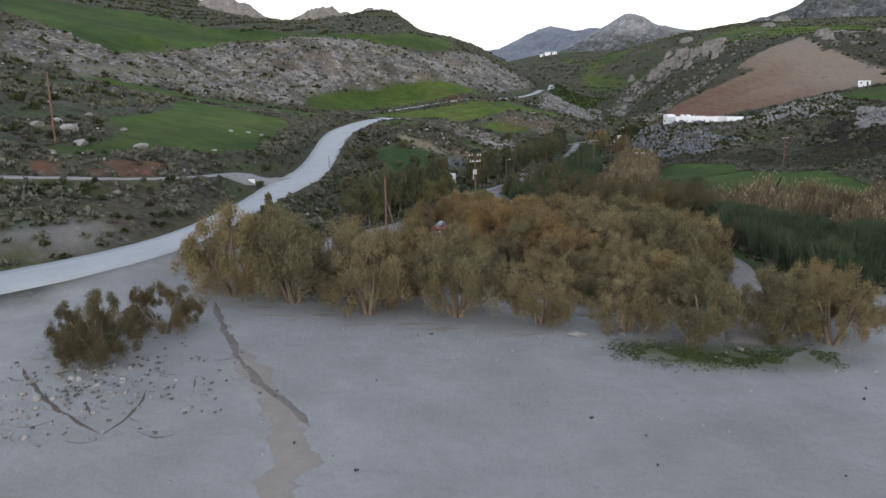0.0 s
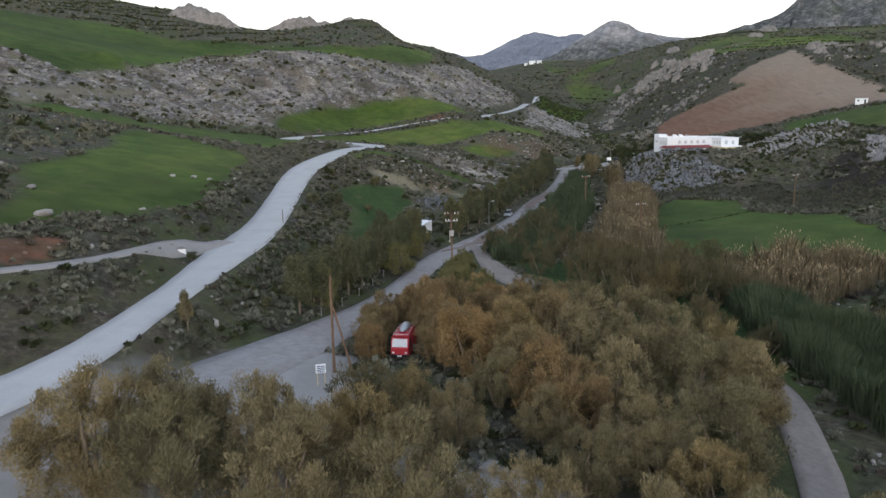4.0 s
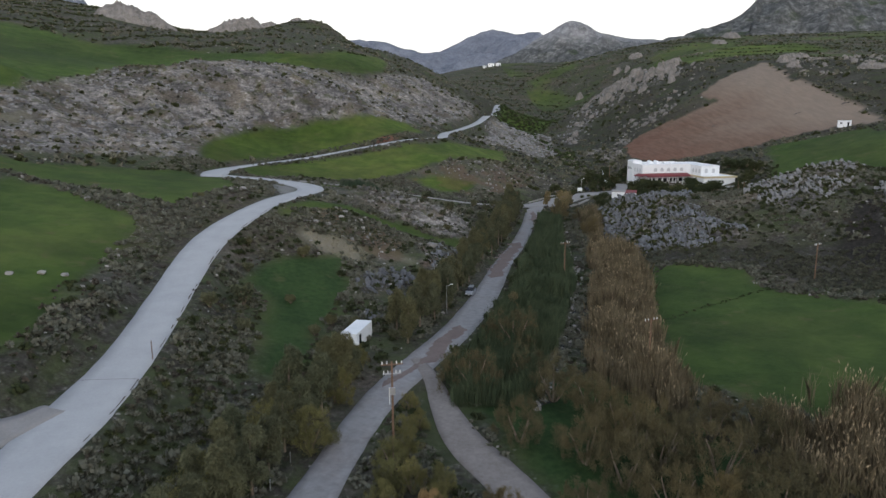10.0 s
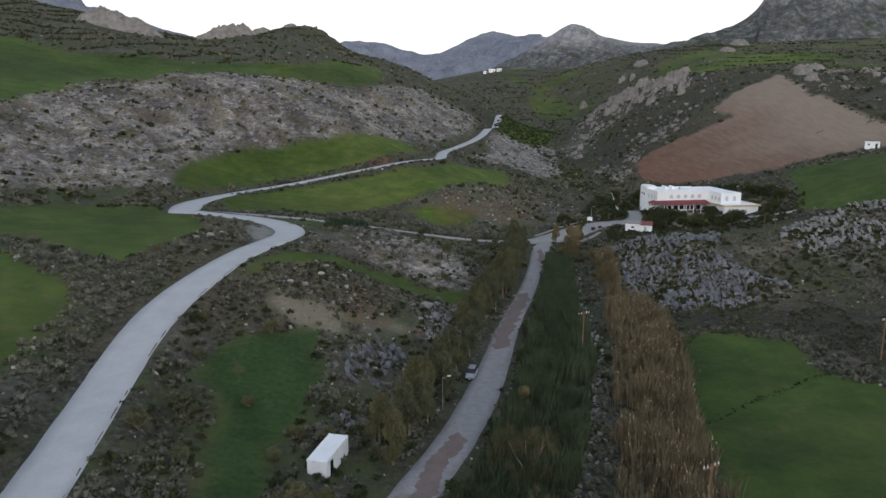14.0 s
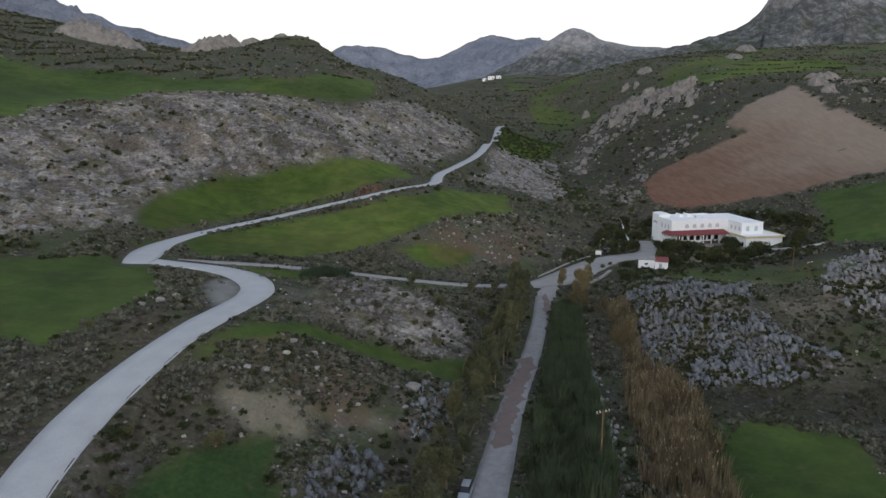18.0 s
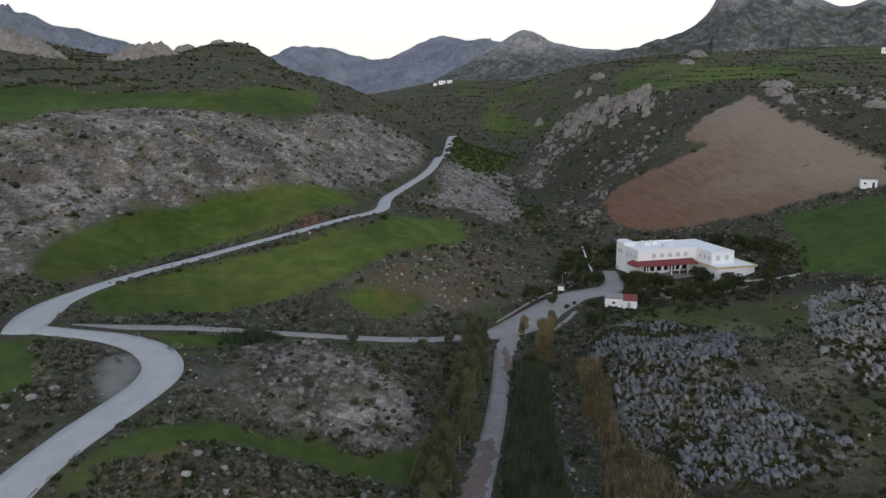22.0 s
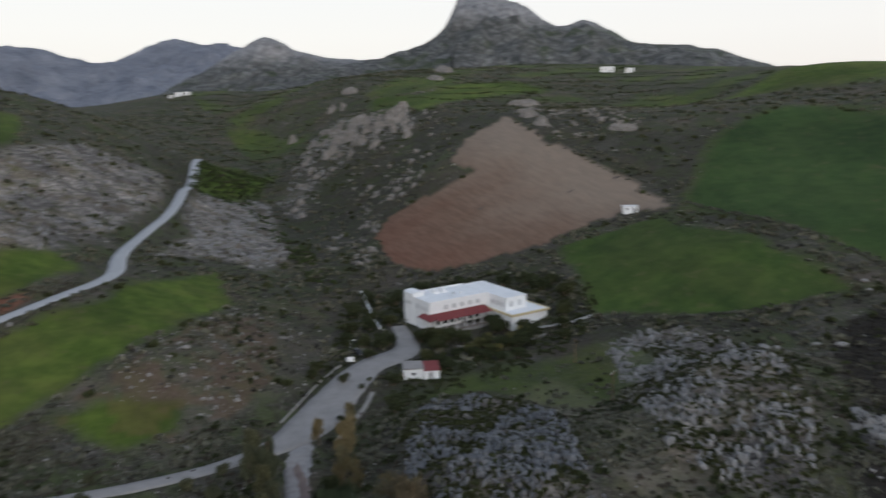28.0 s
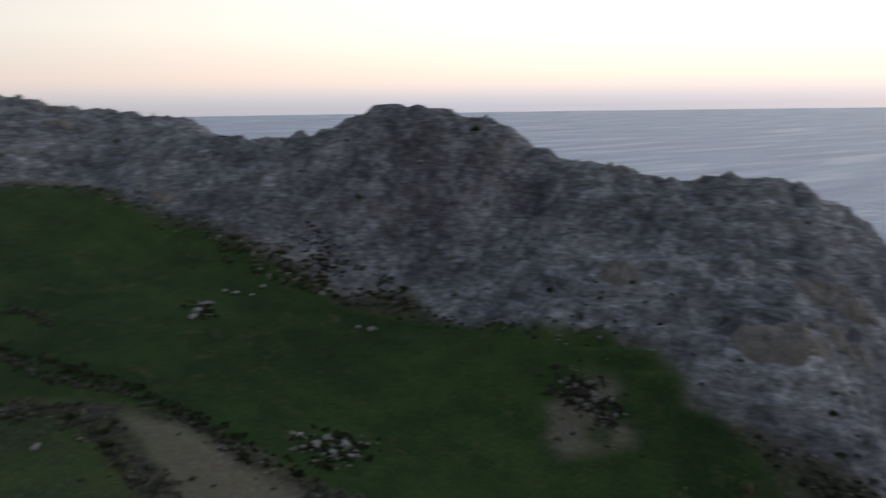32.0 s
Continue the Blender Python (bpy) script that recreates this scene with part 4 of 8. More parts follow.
    soil_bare = ramp(t, fine.outputs["Fac"], [(0.35, (0.068, 0.056, 0.044)), (0.65, (0.225, 0.192, 0.158))])
    bare = noise_tex(t, 0.075, 6, 0.7)
    stone = mix(t, ramp(t, bare.outputs["Fac"], [(0.5, (0, 0, 0)), (0.56, (0.85, 0.85, 0.85))]), stone, mix(t, 0.4, soil_bare, earth))
    stone = mix(t, ramp(t, mid.outputs["Fac"], [(0.54, (0, 0, 0)), (0.63, (0.75, 0.75, 0.75))]), stone, mix(t, 0.5, earth, herb))
    stone = mix(t, pick2.outputs["Alpha"], stone, mix(t, 0.3, cliff, stone))
    rows = node(t, "ShaderNodeVectorMath")
    rows.operation = "MULTIPLY"
    rows.inputs[1].default_value = (0.5, 0.09, 0.2)
    t.links.new(g.outputs["Position"], rows.inputs[0])
    furrow = node(t, "ShaderNodeTexNoise", Scale=1.0, Detail=8.0, Roughness=0.7)
    t.links.new(rows.outputs["Vector"], furrow.inputs["Vector"])
    # iron-red soil to the west, chalky to the east
    xyz = t.nodes.new("ShaderNodeSeparateXYZ")
    t.links.new(g.outputs["Position"], xyz.inputs["Vector"])
    east = node(t, "ShaderNodeMapRange", **{"From Min": 120.0, "From Max": 270.0})
    t.links.new(xyz.outputs["X"], east.inputs["Value"])
    soil = t.nodes.new("ShaderNodeMath")
    soil.operation = "MULTIPLY_ADD"
    soil.inputs[1].default_value = 0.5
    t.links.new(big.outputs["Fac"], soil.inputs[0])
    t.links.new(east.outputs["Result"], soil.inputs[2])
    plough = mix(t, 0.25, ramp(t, soil.outputs["Value"], [(0.25, (0.15, 0.06, 0.036)), (0.6, (0.16, 0.1, 0.068)), (1.0, (0.245, 0.195, 0.15))]), ramp(t, furrow.outputs["Fac"], [(0.4, (0.06, 0.036, 0.027)), (0.6, (0.22, 0.145, 0.105))]))
    sand = mix(t, 0.6, ramp(t, mid.outputs["Fac"], [(0.34, (0.19, 0.183, 0.18)), (0.52, (0.28, 0.274, 0.27)), (0.66, (0.37, 0.363, 0.358))]), ramp(t, tiny.outputs["Fac"], [(0.3, (0.25, 0.243, 0.237)), (0.7, (0.33, 0.322, 0.315))]))
    heath = ramp(t, fine.outputs["Fac"], [(0.3, (0.012, 0.011, 0.009)), (0.6, (0.035, 0.03, 0.025)), (0.75, (0.1, 0.09, 0.085))])
    dry = ramp(t, fine.outputs["Fac"], [(0.3, (0.18, 0.155, 0.112)), (0.7, (0.27, 0.236, 0.178))])
    earth = mix(t, extra.outputs["Blue"], mix(t, extra.outputs["Green"], earth, heath), dry)
    sand = mix(t, ramp(t, big.outputs["Fac"], [(0.4, (0, 0, 0)), (0.68, (0.7, 0.7, 0.7))]), sand, (0.22, 0.2, 0.185))
    stone = mix(t, 1.0, stone, (1.1, 1.05, 1.02), "MULTIPLY")
    weather = noise_tex(t, 0.05, 5, 0.65)
    stone = mix(t, 1.0, stone, ramp(t, weather.outputs["Fac"], [(0.38, (0.62, 0.62, 0.62)), (0.5, (0.93, 0.93, 0.93)), (0.62, (1.22, 1.2, 1.15))]), "MULTIPLY")
    stone = mix(t, pick2.outputs["Alpha"], stone, mix(t, 1.0, stone, (1.03, 1.1, 1.26), "MULTIPLY"))
    stone = mix(t, extra.outputs["Green"], stone, mix(t, 0.6, stone, heath))
    c = mix(t, parts.outputs["Green"], earth, stone)
    c = mix(t, parts.outputs["Red"], c, grass)
    c = mix(t, parts.outputs["Blue"], c, plough)
    c = mix(t, pick.outputs["Alpha"], c, sand)
    t.links.new(c, b.inputs["Base Color"])
    b.inputs["Specular IOR Level"].default_value = 0.12
    bump(t, b, fine.outputs["Fac"], 0.7, 0.35)
    calm = node(t, "ShaderNodeMapRange", **{"To Min": 0.7, "To Max": 0.25})
    t.links.new(pick2.outputs["Alpha"], calm.inputs["Value"])
    t.links.new(calm.outputs["Result"], t.nodes["Bump"].inputs["Strength"])
    return m


GROUND = ground_material()
me = mesh_of("ground", np.stack([PX.ravel(), PY.ravel(), PZ.ravel()], 1), grid_faces(len(GX), len(GY)), GROUND)
layer = me.color_attributes.new("plots", "FLOAT_COLOR", "POINT")
layer.data.foreach_set("color", np.stack([soften(GREEN, 1), soften(STONE, 2), BROWN, soften(SAND, 1)], -1).astype(np.float32).ravel())
layer = me.color_attributes.new("growth", "FLOAT_COLOR", "POINT")
layer.data.foreach_set("color", np.stack([soften(LUSH, 1), soften(HEATH * 1.0, 1), soften(DRY * 1.0, 1), soften(PALE, 2)], -1).astype(np.float32).ravel())
tagged(new("ground", me), "valley floor and hillsides of scrub, limestone and young corn", "ground", kind="structure")



def crag(x, y, rx, ry, high, seed, turn=0.0, rings=36, spokes=91):
    """A bare limestone knob on a ridge: steep sides, broken flat top."""
    r, a = np.meshgrid(np.linspace(0, 1.25, rings), np.linspace(0, 2 * math.pi, spokes)[:-1])
    u, v = r * np.cos(a) * rx, r * np.sin(a) * ry
    c, s = math.cos(turn), math.sin(turn)
    X, Y = x + u * c - v * s, y + u * s + v * c
    d = r * (1 + 0.6 * (fractal(X, Y, rx * 0.5, 4, seed) - 0.5))
    shape = np.clip((1.08 - d) / 0.5, 0, 1) ** 0.7
    Z = ground(X, Y) - 3 + (high + 3) * shape * (0.5 + 0.65 * ridged(X, Y, rx * 0.35, 4, seed + 1)) + (ridged(X, Y, max(1.5, rx * 0.16), 4, seed + 2) - 0.5) * (0.8 + 0.32 * high) * shape
    n_a, n_r = r.shape
    i = np.arange(n_a * n_r).reshape(n_a, n_r)
    j = np.roll(i, -1, 0)
    f = np.stack([i[:, :-1].ravel(), i[:, 1:].ravel(), j[:, 1:].ravel(), j[:, :-1].ravel()], 1)
    return tagged(new("crag", mesh_of("crag", np.stack([X.ravel(), Y.ravel(), Z.ravel()], 1), f, CRAG, False)), "bare grey limestone crag on a scrubby ridge", "rock", "crags on the ridges")


KNOBS = [(-191, 624, 27, 16, 9), (-206, 640, 16, 12, 6), (-121, 646, 22, 13, 8), (-112, 722, 12, 9, 4), (-88, 728, 9, 7, 2), (208, 688, 10, 7, 6), (186, 672, 9, 7, 5), (191, 665, 8, 6, 5), (190, 645, 6, 5, 3), (217, 646, 9, 6, 5), (207, 648, 7, 6, 4), (174, 660, 7, 5, 4), (193, 623, 5, 4, 2.5), (273, 560, 9, 6, 4)]
KNOBS += [(264, 533, 7, 5, 3), (392, 907, 20, 10, 5), (351, 846, 13, 8, 2.5), (272, 885, 11, 7, 3), (291, 493, 9, 6, 2), (330, 652, 14, 8, 4), (231, 667, 8, 6, 5), (248, 700, 7, 5, 4)]
for k, knob in enumerate(KNOBS):
    crag(*knob, 60 + 3 * k, 0.3 * k)
for k, (x, y) in enumerate([(208.4, 755.9), (218.3, 764.5), (192.7, 664.7), (190.9, 642.6), (215.8, 668.1), (219.9, 658.4), (222.4, 645.4), (185.1, 704.0), (192.1, 764.2), (201.3, 655.6), (205.2, 645.5), (209.9, 628.7), (209.7, 606.3), (195.5, 831.0), (242.8, 855.6), (251.3, 848.6)]):
    crag(x, y, 3.5 + (5 * k) % 4, 3 + (3 * k) % 3, 3.2 + (7 * k) % 4, 420 + 3 * k, 0.7 * k, 22, 51)
# broken outcrops along the gorge
rng = np.random.default_rng(23)
for k in range(150):
    x, y = rng.uniform(125, 245), rng.uniform(585, 825)
    if inside(np.array([x]), np.array([y]), ROCKY["gorge_rocks"])[0]:
        crag(x, y, rng.uniform(1.8, 5), rng.uniform(1.4, 3.5), rng.uniform(1.0, 3.6), 500 + 3 * k, rng.uniform(0, 3), 15, 31)

# ledges and knobs of the shore ridge
rng = np.random.default_rng(19)
for k in range(60):
    x, y = rng.uniform(95, 420), rng.uniform(20, 290)
    if inside(np.array([x]), np.array([y]), ROCKY["shore_ridge"])[0] and value_at(GREEN, np.array([x]), np.array([y]))[0] < 0.3:
        crag(x, y, rng.uniform(5, 13), rng.uniform(3, 6), rng.uniform(0.6, 2.0), 300 + 3 * k, rng.uniform(0.3, 1.1), 22, 51)

# sea: flat inshore, its far rim lifted by the drop of the horizon
rings = np.r_[0, np.geomspace(60, 4700, 60)]
turns = np.linspace(0, 2 * math.pi, 97)[:-1]
RR, TT = np.meshgrid(rings, turns)
SX, SY = 150 + RR * np.sin(TT), RR * np.cos(TT)
SZ = 38.0 * np.clip((RR - 700) / 4000, 0, 1) ** 1.15
n_r, n_t = len(rings), len(turns)
idx = np.arange(n_r * n_t).reshape(n_t, n_r)
nxt = np.roll(idx, -1, 0)
sea_faces = np.stack([idx[:, :-1].ravel(), idx[:, 1:].ravel(), nxt[:, 1:].ravel(), nxt[:, :-1].ravel()], 1)
m, t, b = material("evening_sea", 0.38)
b.inputs["Specular IOR Level"].default_value = 0.27
g = t.nodes.new("ShaderNodeNewGeometry")
swell = node(t, "ShaderNodeVectorMath")
swell.operation = "MULTIPLY"
swell.inputs[1].default_value = (0.02, 0.003, 0.0)
t.links.new(g.outputs["Position"], swell.inputs[0])
n1 = node(t, "ShaderNodeTexNoise", Scale=1.0, Detail=6.0, Roughness=0.65)
t.links.new(swell.outputs["Vector"], n1.inputs["Vector"])
t.links.new(ramp(t, n1.outputs["Fac"], [(0.36, (0.04, 0.12, 0.27)), (0.53, (0.1, 0.2, 0.36)), (0.64, (0.29, 0.38, 0.48))]), b.inputs["Base Color"])
n1 = noise_tex(t, 0.08, 6, 0.6)
bump(t, b, n1.outputs["Fac"], 0.6, 4.0)
tagged(new("sea", mesh_of("sea", np.stack([SX.ravel(), SY.ravel(), SZ.ravel() - 0.0], 1), sea_faces, m)), "calm pale blue-grey evening sea", "sea", kind="structure")


def mountain(name, crest, reach, foot, mat, label, seed):
    """A far range: its crest line, the reach of its slopes before and behind it, and the height of its foot."""
    p, way = along([(x, y, z) for x, y, z in crest], 8 if reach < 900 else 20, 1)
    n = len(p)
    side = np.stack([-way[:, 1], way[:, 0]], 1)
    centre = np.array([20.0, 150.0])
    flip = np.sign(((p[:, :2] - centre) * side).sum(1))[:, None]
    side = side * flip
    s = np.linspace(-1, 0.7, 150)
    s = np.sort(np.r_[s, 0])
    X = p[:, 0][:, None] + side[:, 0][:, None] * s * reach
    Y = p[:, 1][:, None] + side[:, 1][:, None] * s * reach
    fall = np.abs(s) ** 0.8
    rough = ridged(X, Y, reach * 0.35, 6, seed) - 0.6 + 0.35 * (ridged(X, Y, reach * 0.1, 4, seed + 4) - 0.5)
    Z = foot + (p[:, 2][:, None] - foot) * (1 - fall) + rough * (p[:, 2][:, None] - foot) * 0.9 * np.clip(np.abs(s) * 4, 0, 1) * (1 - np.abs(s) * 0.7)
    Z = Z + (fractal(X, Y, reach * 0.06, 3, seed + 9) - 0.5) * (p[:, 2][:, None] - foot) * 0.11
    me = mesh_of(name, np.stack([X.ravel(), Y.ravel(), Z.ravel()], 1), grid_faces(len(s), n), mat)
    return tagged(new(name, me), label, "mountain", kind="structure")


# far ranges: their haze comes from the rock colour, not from the air
mountain("mountain_west", [(-1900, 3250, 700), (-1556, 3386, 612), (-1458, 3432, 532), (-1369, 3471, 481), (-1174, 3545, 421), (-1008, 3599, 385), (-849, 3642, 307), (-700, 3680, 220)], 1100, 60, HAZED_ROCK, "hazy blue-grey bare mountain range far off", 3)
mountain("mountain_north", [(-800, 4250, 200), (-626, 4298, 245), (-439, 4323, 358), (-266, 4338, 424), (-94, 4346, 406), (191, 4344, 327), (353, 4334, 404), (515, 4318, 484), (642, 4300, 457), (831, 4267, 448), (1019, 4226, 358), (1250, 4180, 250)], 1300, 60, HAZED_ROCK, "hazy blue-grey rocky mountain at the valley head", 5)
mountain("peak_hill", [(160, 2040, 105), (225, 2036, 130), (342, 2019, 193), (399, 2008, 227), (448, 1998, 258), (482, 1989, 251), (538, 1974, 222), (658, 1935, 205), (748, 1900, 191), (860, 1870, 170)], 800, 70, PEAK_ROCK, "scrubby hill with a bare rocky peak", 7)
mountain("table_hill", [(440, 1830, 150), (525, 1801, 168), (598, 1777, 184), (695, 1738, 201), (766, 1705, 229), (795, 1690, 262), (813, 1681, 298), (830, 1672, 332), (930, 1613, 330), (978, 1581, 275), (1030, 1544, 257), (1070, 1514, 274), (1118, 1474, 239), (1156, 1441, 212), (1257, 1342, 207), (1312, 1281, 174), (1361, 1221, 153), (1420, 1150, 130)], 700, 90, TABLE_ROCK, "terraced hill with a flat rocky crown", 11)

# ---- roads ----


def ribbon(name, mat, label, lift=0.05, ends=0.35, drape=False):
    p, way, z = ROAD_LINES[name]
    n = len(p)
    cols = np.array([-1.0, -0.97, -0.5, 0.0, 0.5, 0.97, 1.0])
    edge = 1 + 0.1 * (fractal(p[:, 0], p[:, 1], 3.0, 3, 12) - 0.5)
    half = (p[:, 2] * edge)[:, None] * cols
    X, Y = p[:, 0][:, None] + way[:, 1][:, None] * half, p[:, 1][:, None] - way[:, 0][:, None] * half
    Z = np.repeat((z + lift)[:, None], len(cols), 1) + 0.04 * (1 - np.abs(cols))
    Z[:, 0] -= ends
    Z[:, -1] -= ends
    if drape:
        Z = ground(X, Y) + lift - ends * (np.abs(cols) == 1)
    Z[0] -= 0.5
    Z[-1] -= 0.5
    me = mesh_of(name, np.stack([X.ravel(), Y.ravel(), Z.ravel()], 1), grid_faces(len(cols), n), mat)
    return tagged(new(name, me), label, "road", kind="structure")


ribbon("concrete_road", CONCRETE, "pale smooth concrete road winding up the valley side", 0.1)
ribbon("upper_road", CONCRETE, "pale concrete road climbing between green fields", 0.07)
ribbon("lower_road", GRAVEL, "narrow grey gravel lane along a knoll", 0.05)
ribbon("valley_track", TRACK, "grey gravel track with reddish worn patches", 0.04)
ribbon("side_track", GRAVEL, "narrow unpaved side track", 0.2, 0.4, True)
ribbon("branch_track", EARTH_TRACK, "rutted sandy track through the grove", 0.16, 0.4, True)

# ---- plants ----
RNG = np.random.default_rng(7)


def empty(name, at=(0, 0, 0), turn=0.0, size=1.0):
    ob = new(name)
    ob.matrix_world = pose(*at, 0, 0, turn) @ Matrix.Scale(size, 4)
    return ob


def child(name, me, parent, label=""):
    ob = new(name, me)
    ob.parent = parent
    return tagged(ob, label) if label else ob


def tube(points, radii, sides=7):
    """A tapered round limb along points."""
    p, r = np.array(points, float), np.array(radii, float)
    way = np.gradient(p, axis=0)
    way /= np.linalg.norm(way, axis=1)[:, None]
    ref = np.where(np.abs(way[:, 2:]) > 0.9, [[1.0, 0, 0]], [[0, 0, 1.0]])
    u = np.cross(way, ref)
    u /= np.linalg.norm(u, axis=1)[:, None]
    v = np.cross(way, u)
    a = np.linspace(0, 2 * math.pi, sides, endpoint=False)
    ring = p[:, None] + r[:, None, None] * (np.cos(a)[None, :, None] * u[:, None] + np.sin(a)[None, :, None] * v[:, None])
    i = np.arange(len(p) * sides).reshape(len(p), sides)
    nx = np.roll(i, -1, 1)
    return ring.reshape(-1, 3), np.stack([i[:-1].ravel(), nx[:-1].ravel(), nx[1:].ravel(), i[1:].ravel()], 1)


def leaves(centres, ways, length, width, rng):
    """Slim kite-shaped leaves or sprays, one quad each."""
    n = len(centres)
    ways = ways / np.linalg.norm(ways, axis=1)[:, None]
    side = np.cross(ways, rng.normal(size=(n, 3)))
    side /= np.linalg.norm(side, axis=1)[:, None] + 1e-9
    ln = (length * rng.uniform(0.6, 1.3, n))[:, None]
    wd = (width * rng.uniform(0.6, 1.3, n))[:, None]
    v = np.stack([centres - ways * ln * 0.5, centres + side * wd * 0.5, centres + ways * ln * 0.5, centres - side * wd * 0.5], 1)
    return v.reshape(-1, 3), np.arange(4 * n).reshape(n, 4)


def crown(lobes, count, length, width, droop, rng, up=0.3):
    """Sprays over the outer part of several lobes, with gaps between them."""
    share = np.array([rx * ry + rz * rx for _, (rx, ry, rz) in lobes])
    pick = rng.choice(len(lobes), count, p=share / share.sum())
    c = np.array([l[0] for l in lobes])[pick]
    r = np.array([l[1] for l in lobes])[pick]
    d = rng.normal(size=(count, 3))
    d /= np.linalg.norm(d, axis=1)[:, None]
    depth = rng.uniform(0.35, 1.0, count) ** 0.45 * rng.uniform(0.85, 1.12, count)
    clump = 0.8 + 0.35 * np.sin(d[:, 0] * 7 + pick) * np.sin(d[:, 1] * 8 + 2 * pick) * np.sin(d[:, 2] * 6)
    pos = c + d * r * (depth * clump)[:, None]
    way = d + rng.normal(size=(count, 3)) * 0.5 + np.array([0, 0, up - droop])
    return leaves(pos, way, length, width, rng)


def plumes(lobes, clumps, each, length, rng):
    """Feathery crown: rounded tufts of fine sprays set over several lobes, with gaps between."""
    share = np.array([rx * ry + rz * rx for _, (rx, ry, rz) in lobes])
    pick = rng.choice(len(lobes), clumps, p=share / share.sum())
    d = rng.normal(size=(clumps, 3)) + [0, 0, 0.2]
    d /= np.linalg.norm(d, axis=1)[:, None]
    c = np.array([l[0] for l in lobes])[pick] + d * np.array([l[1] for l in lobes])[pick] * rng.uniform(0.5, 0.98, clumps)[:, None]
    wide = rng.uniform(0.3, 0.62, clumps).repeat(each)[:, None]
    e = rng.normal(size=(clumps * each, 3)) + [0, 0, 0.15]
    e /= np.linalg.norm(e, axis=1)[:, None]
    e *= rng.uniform(0.15, 1.3, (clumps * each, 1)) ** 0.7
    pos = c.repeat(each, 0) + e * wide * np.array([1.0, 1.0, 1.35]) + d.repeat(each, 0) * 0.12
    way = d.repeat(each, 0) * 0.4 + e * 0.6 + rng.normal(size=e.shape) * 0.3 + [0, 0, 0.6]
    return leaves(pos, way, length, length * 0.2, rng)


def tamarisk(name, height, spread, leaf, seed, count=20000, leaf_size=0.3):
    rng = np.random.default_rng(seed)
    tree = empty(name)
    stems = rng.integers(3, 6)
    lobes = []
    for k in range(stems):
        a = k * 2 * math.pi / stems + rng.uniform(-0.4, 0.4)
        lean = spread * rng.uniform(0.4, 0.72)
        top = np.array([math.cos(a) * lean, math.sin(a) * lean, height * rng.uniform(0.5, 0.72)])
        foot = np.array([math.cos(a) * 0.18, math.sin(a) * 0.18, -0.3])
        mid = foot * 0.4 + top * 0.45 + np.array([0, 0, -height * 0.02])
        v, f = tube([foot, foot * 0.7 + mid * 0.3, mid, (mid + top) / 2 + rng.normal(size=3) * 0.12, top], [0.24, 0.19, 0.15, 0.1, 0.05])
        child("stem", mesh_of("stem", v, f, BARK), tree)
        lobes.append((top, (spread * rng.uniform(0.3, 0.46), spread * rng.uniform(0.3, 0.46), height * rng.uniform(0.2, 0.3))))
        for more in (0.5, -0.6, 0.0):
            low = np.array([math.cos(a + more) * lean * 1.45, math.sin(a + more) * lean * 1.45, height * rng.uniform(0.2, 0.46)])
            lobes.append((low, (spread * rng.uniform(0.28, 0.4), spread * rng.uniform(0.28, 0.4), height * rng.uniform(0.15, 0.22))))
    lobes.append((np.array([0, 0, height * 0.74]), (spread * 0.44, spread * 0.44, height * 0.25)))
    child("crown", mesh_of("crown", *plumes(lobes, 130, count // 130, leaf_size, rng), leaf, False), tree)
    return tree


def slim_tree(name, height, leaf, seed, count=7000):
    """An upright tree with hanging sprays."""
    rng = np.random.default_rng(seed)
    tree = empty(name)
    bend = rng.normal(size=2) * 0.35
    pts = [np.array([bend[0] * s * s, bend[1] * s * s, height * 0.86 * s - 0.3 * (s == 0)]) for s in (0, 0.25, 0.5, 0.75, 1)]
    v, f = tube(pts, [0.2, 0.16, 0.12, 0.08, 0.03])
    child("trunk", mesh_of("trunk", v, f, BARK), tree)
    lobes = []
    for k in range(9):
        s = rng.uniform(0.2, 0.97)
        a = rng.uniform(0, 2 * math.pi)
        base = np.array([bend[0] * s * s, bend[1] * s * s, height * 0.86 * s])
        out = base + np.array([math.cos(a), math.sin(a), 0.8]) * height * 0.13 * (1.2 - 0.6 * s)
        if k < 5:
            v, f = tube([base, (base + out) / 2 + [0, 0, 0.1], out], [0.07, 0.05, 0.02], 5)
            child("limb", mesh_of("limb", v, f, BARK), tree)
        lobes.append((out, (height * 0.15 * (1.25 - 0.5 * s), height * 0.15 * (1.25 - 0.5 * s), height * 0.17)))
    lobes.append((pts[-1] + [0, 0, height * 0.02], (height * 0.1, height * 0.1, height * 0.14)))
    v, f = crown(lobes, count, 0.46, 0.09, 0.9, rng, 0.2)
    child("crown", mesh_of("crown", v, f, leaf, False), tree)
    return tree


def round_bush(name, leaf, seed, count=700, size=1.0):
    """A waist-high to head-high bush on several stems, one metre in radius."""
    rng = np.random.default_rng(seed)
    bush = empty(name)
    lobes = []
    for k in range(5):
        a = k * 1.3 + rng.uniform(-0.3, 0.3)
        top = np.array([math.cos(a) * 0.5, math.sin(a) * 0.5, rng.uniform(0.7, 1.2)])
        v, f = tube([np.array([0, 0, -0.15]), top * 0.5, top], [0.06, 0.045, 0.02], 5)
        child("stem", mesh_of("stem", v, f, BARK), bush)
        lobes.append((top, (0.5, 0.5, 0.45)))
    lobes.append((np.array([0, 0, 0.7]), (0.75, 0.75, 0.6)))
    v, f = crown(lobes, count, 0.28 * size, 0.13 * size, 0.1, rng)
    child("crown", mesh_of("crown", v, f, leaf, False), bush)
    return bush


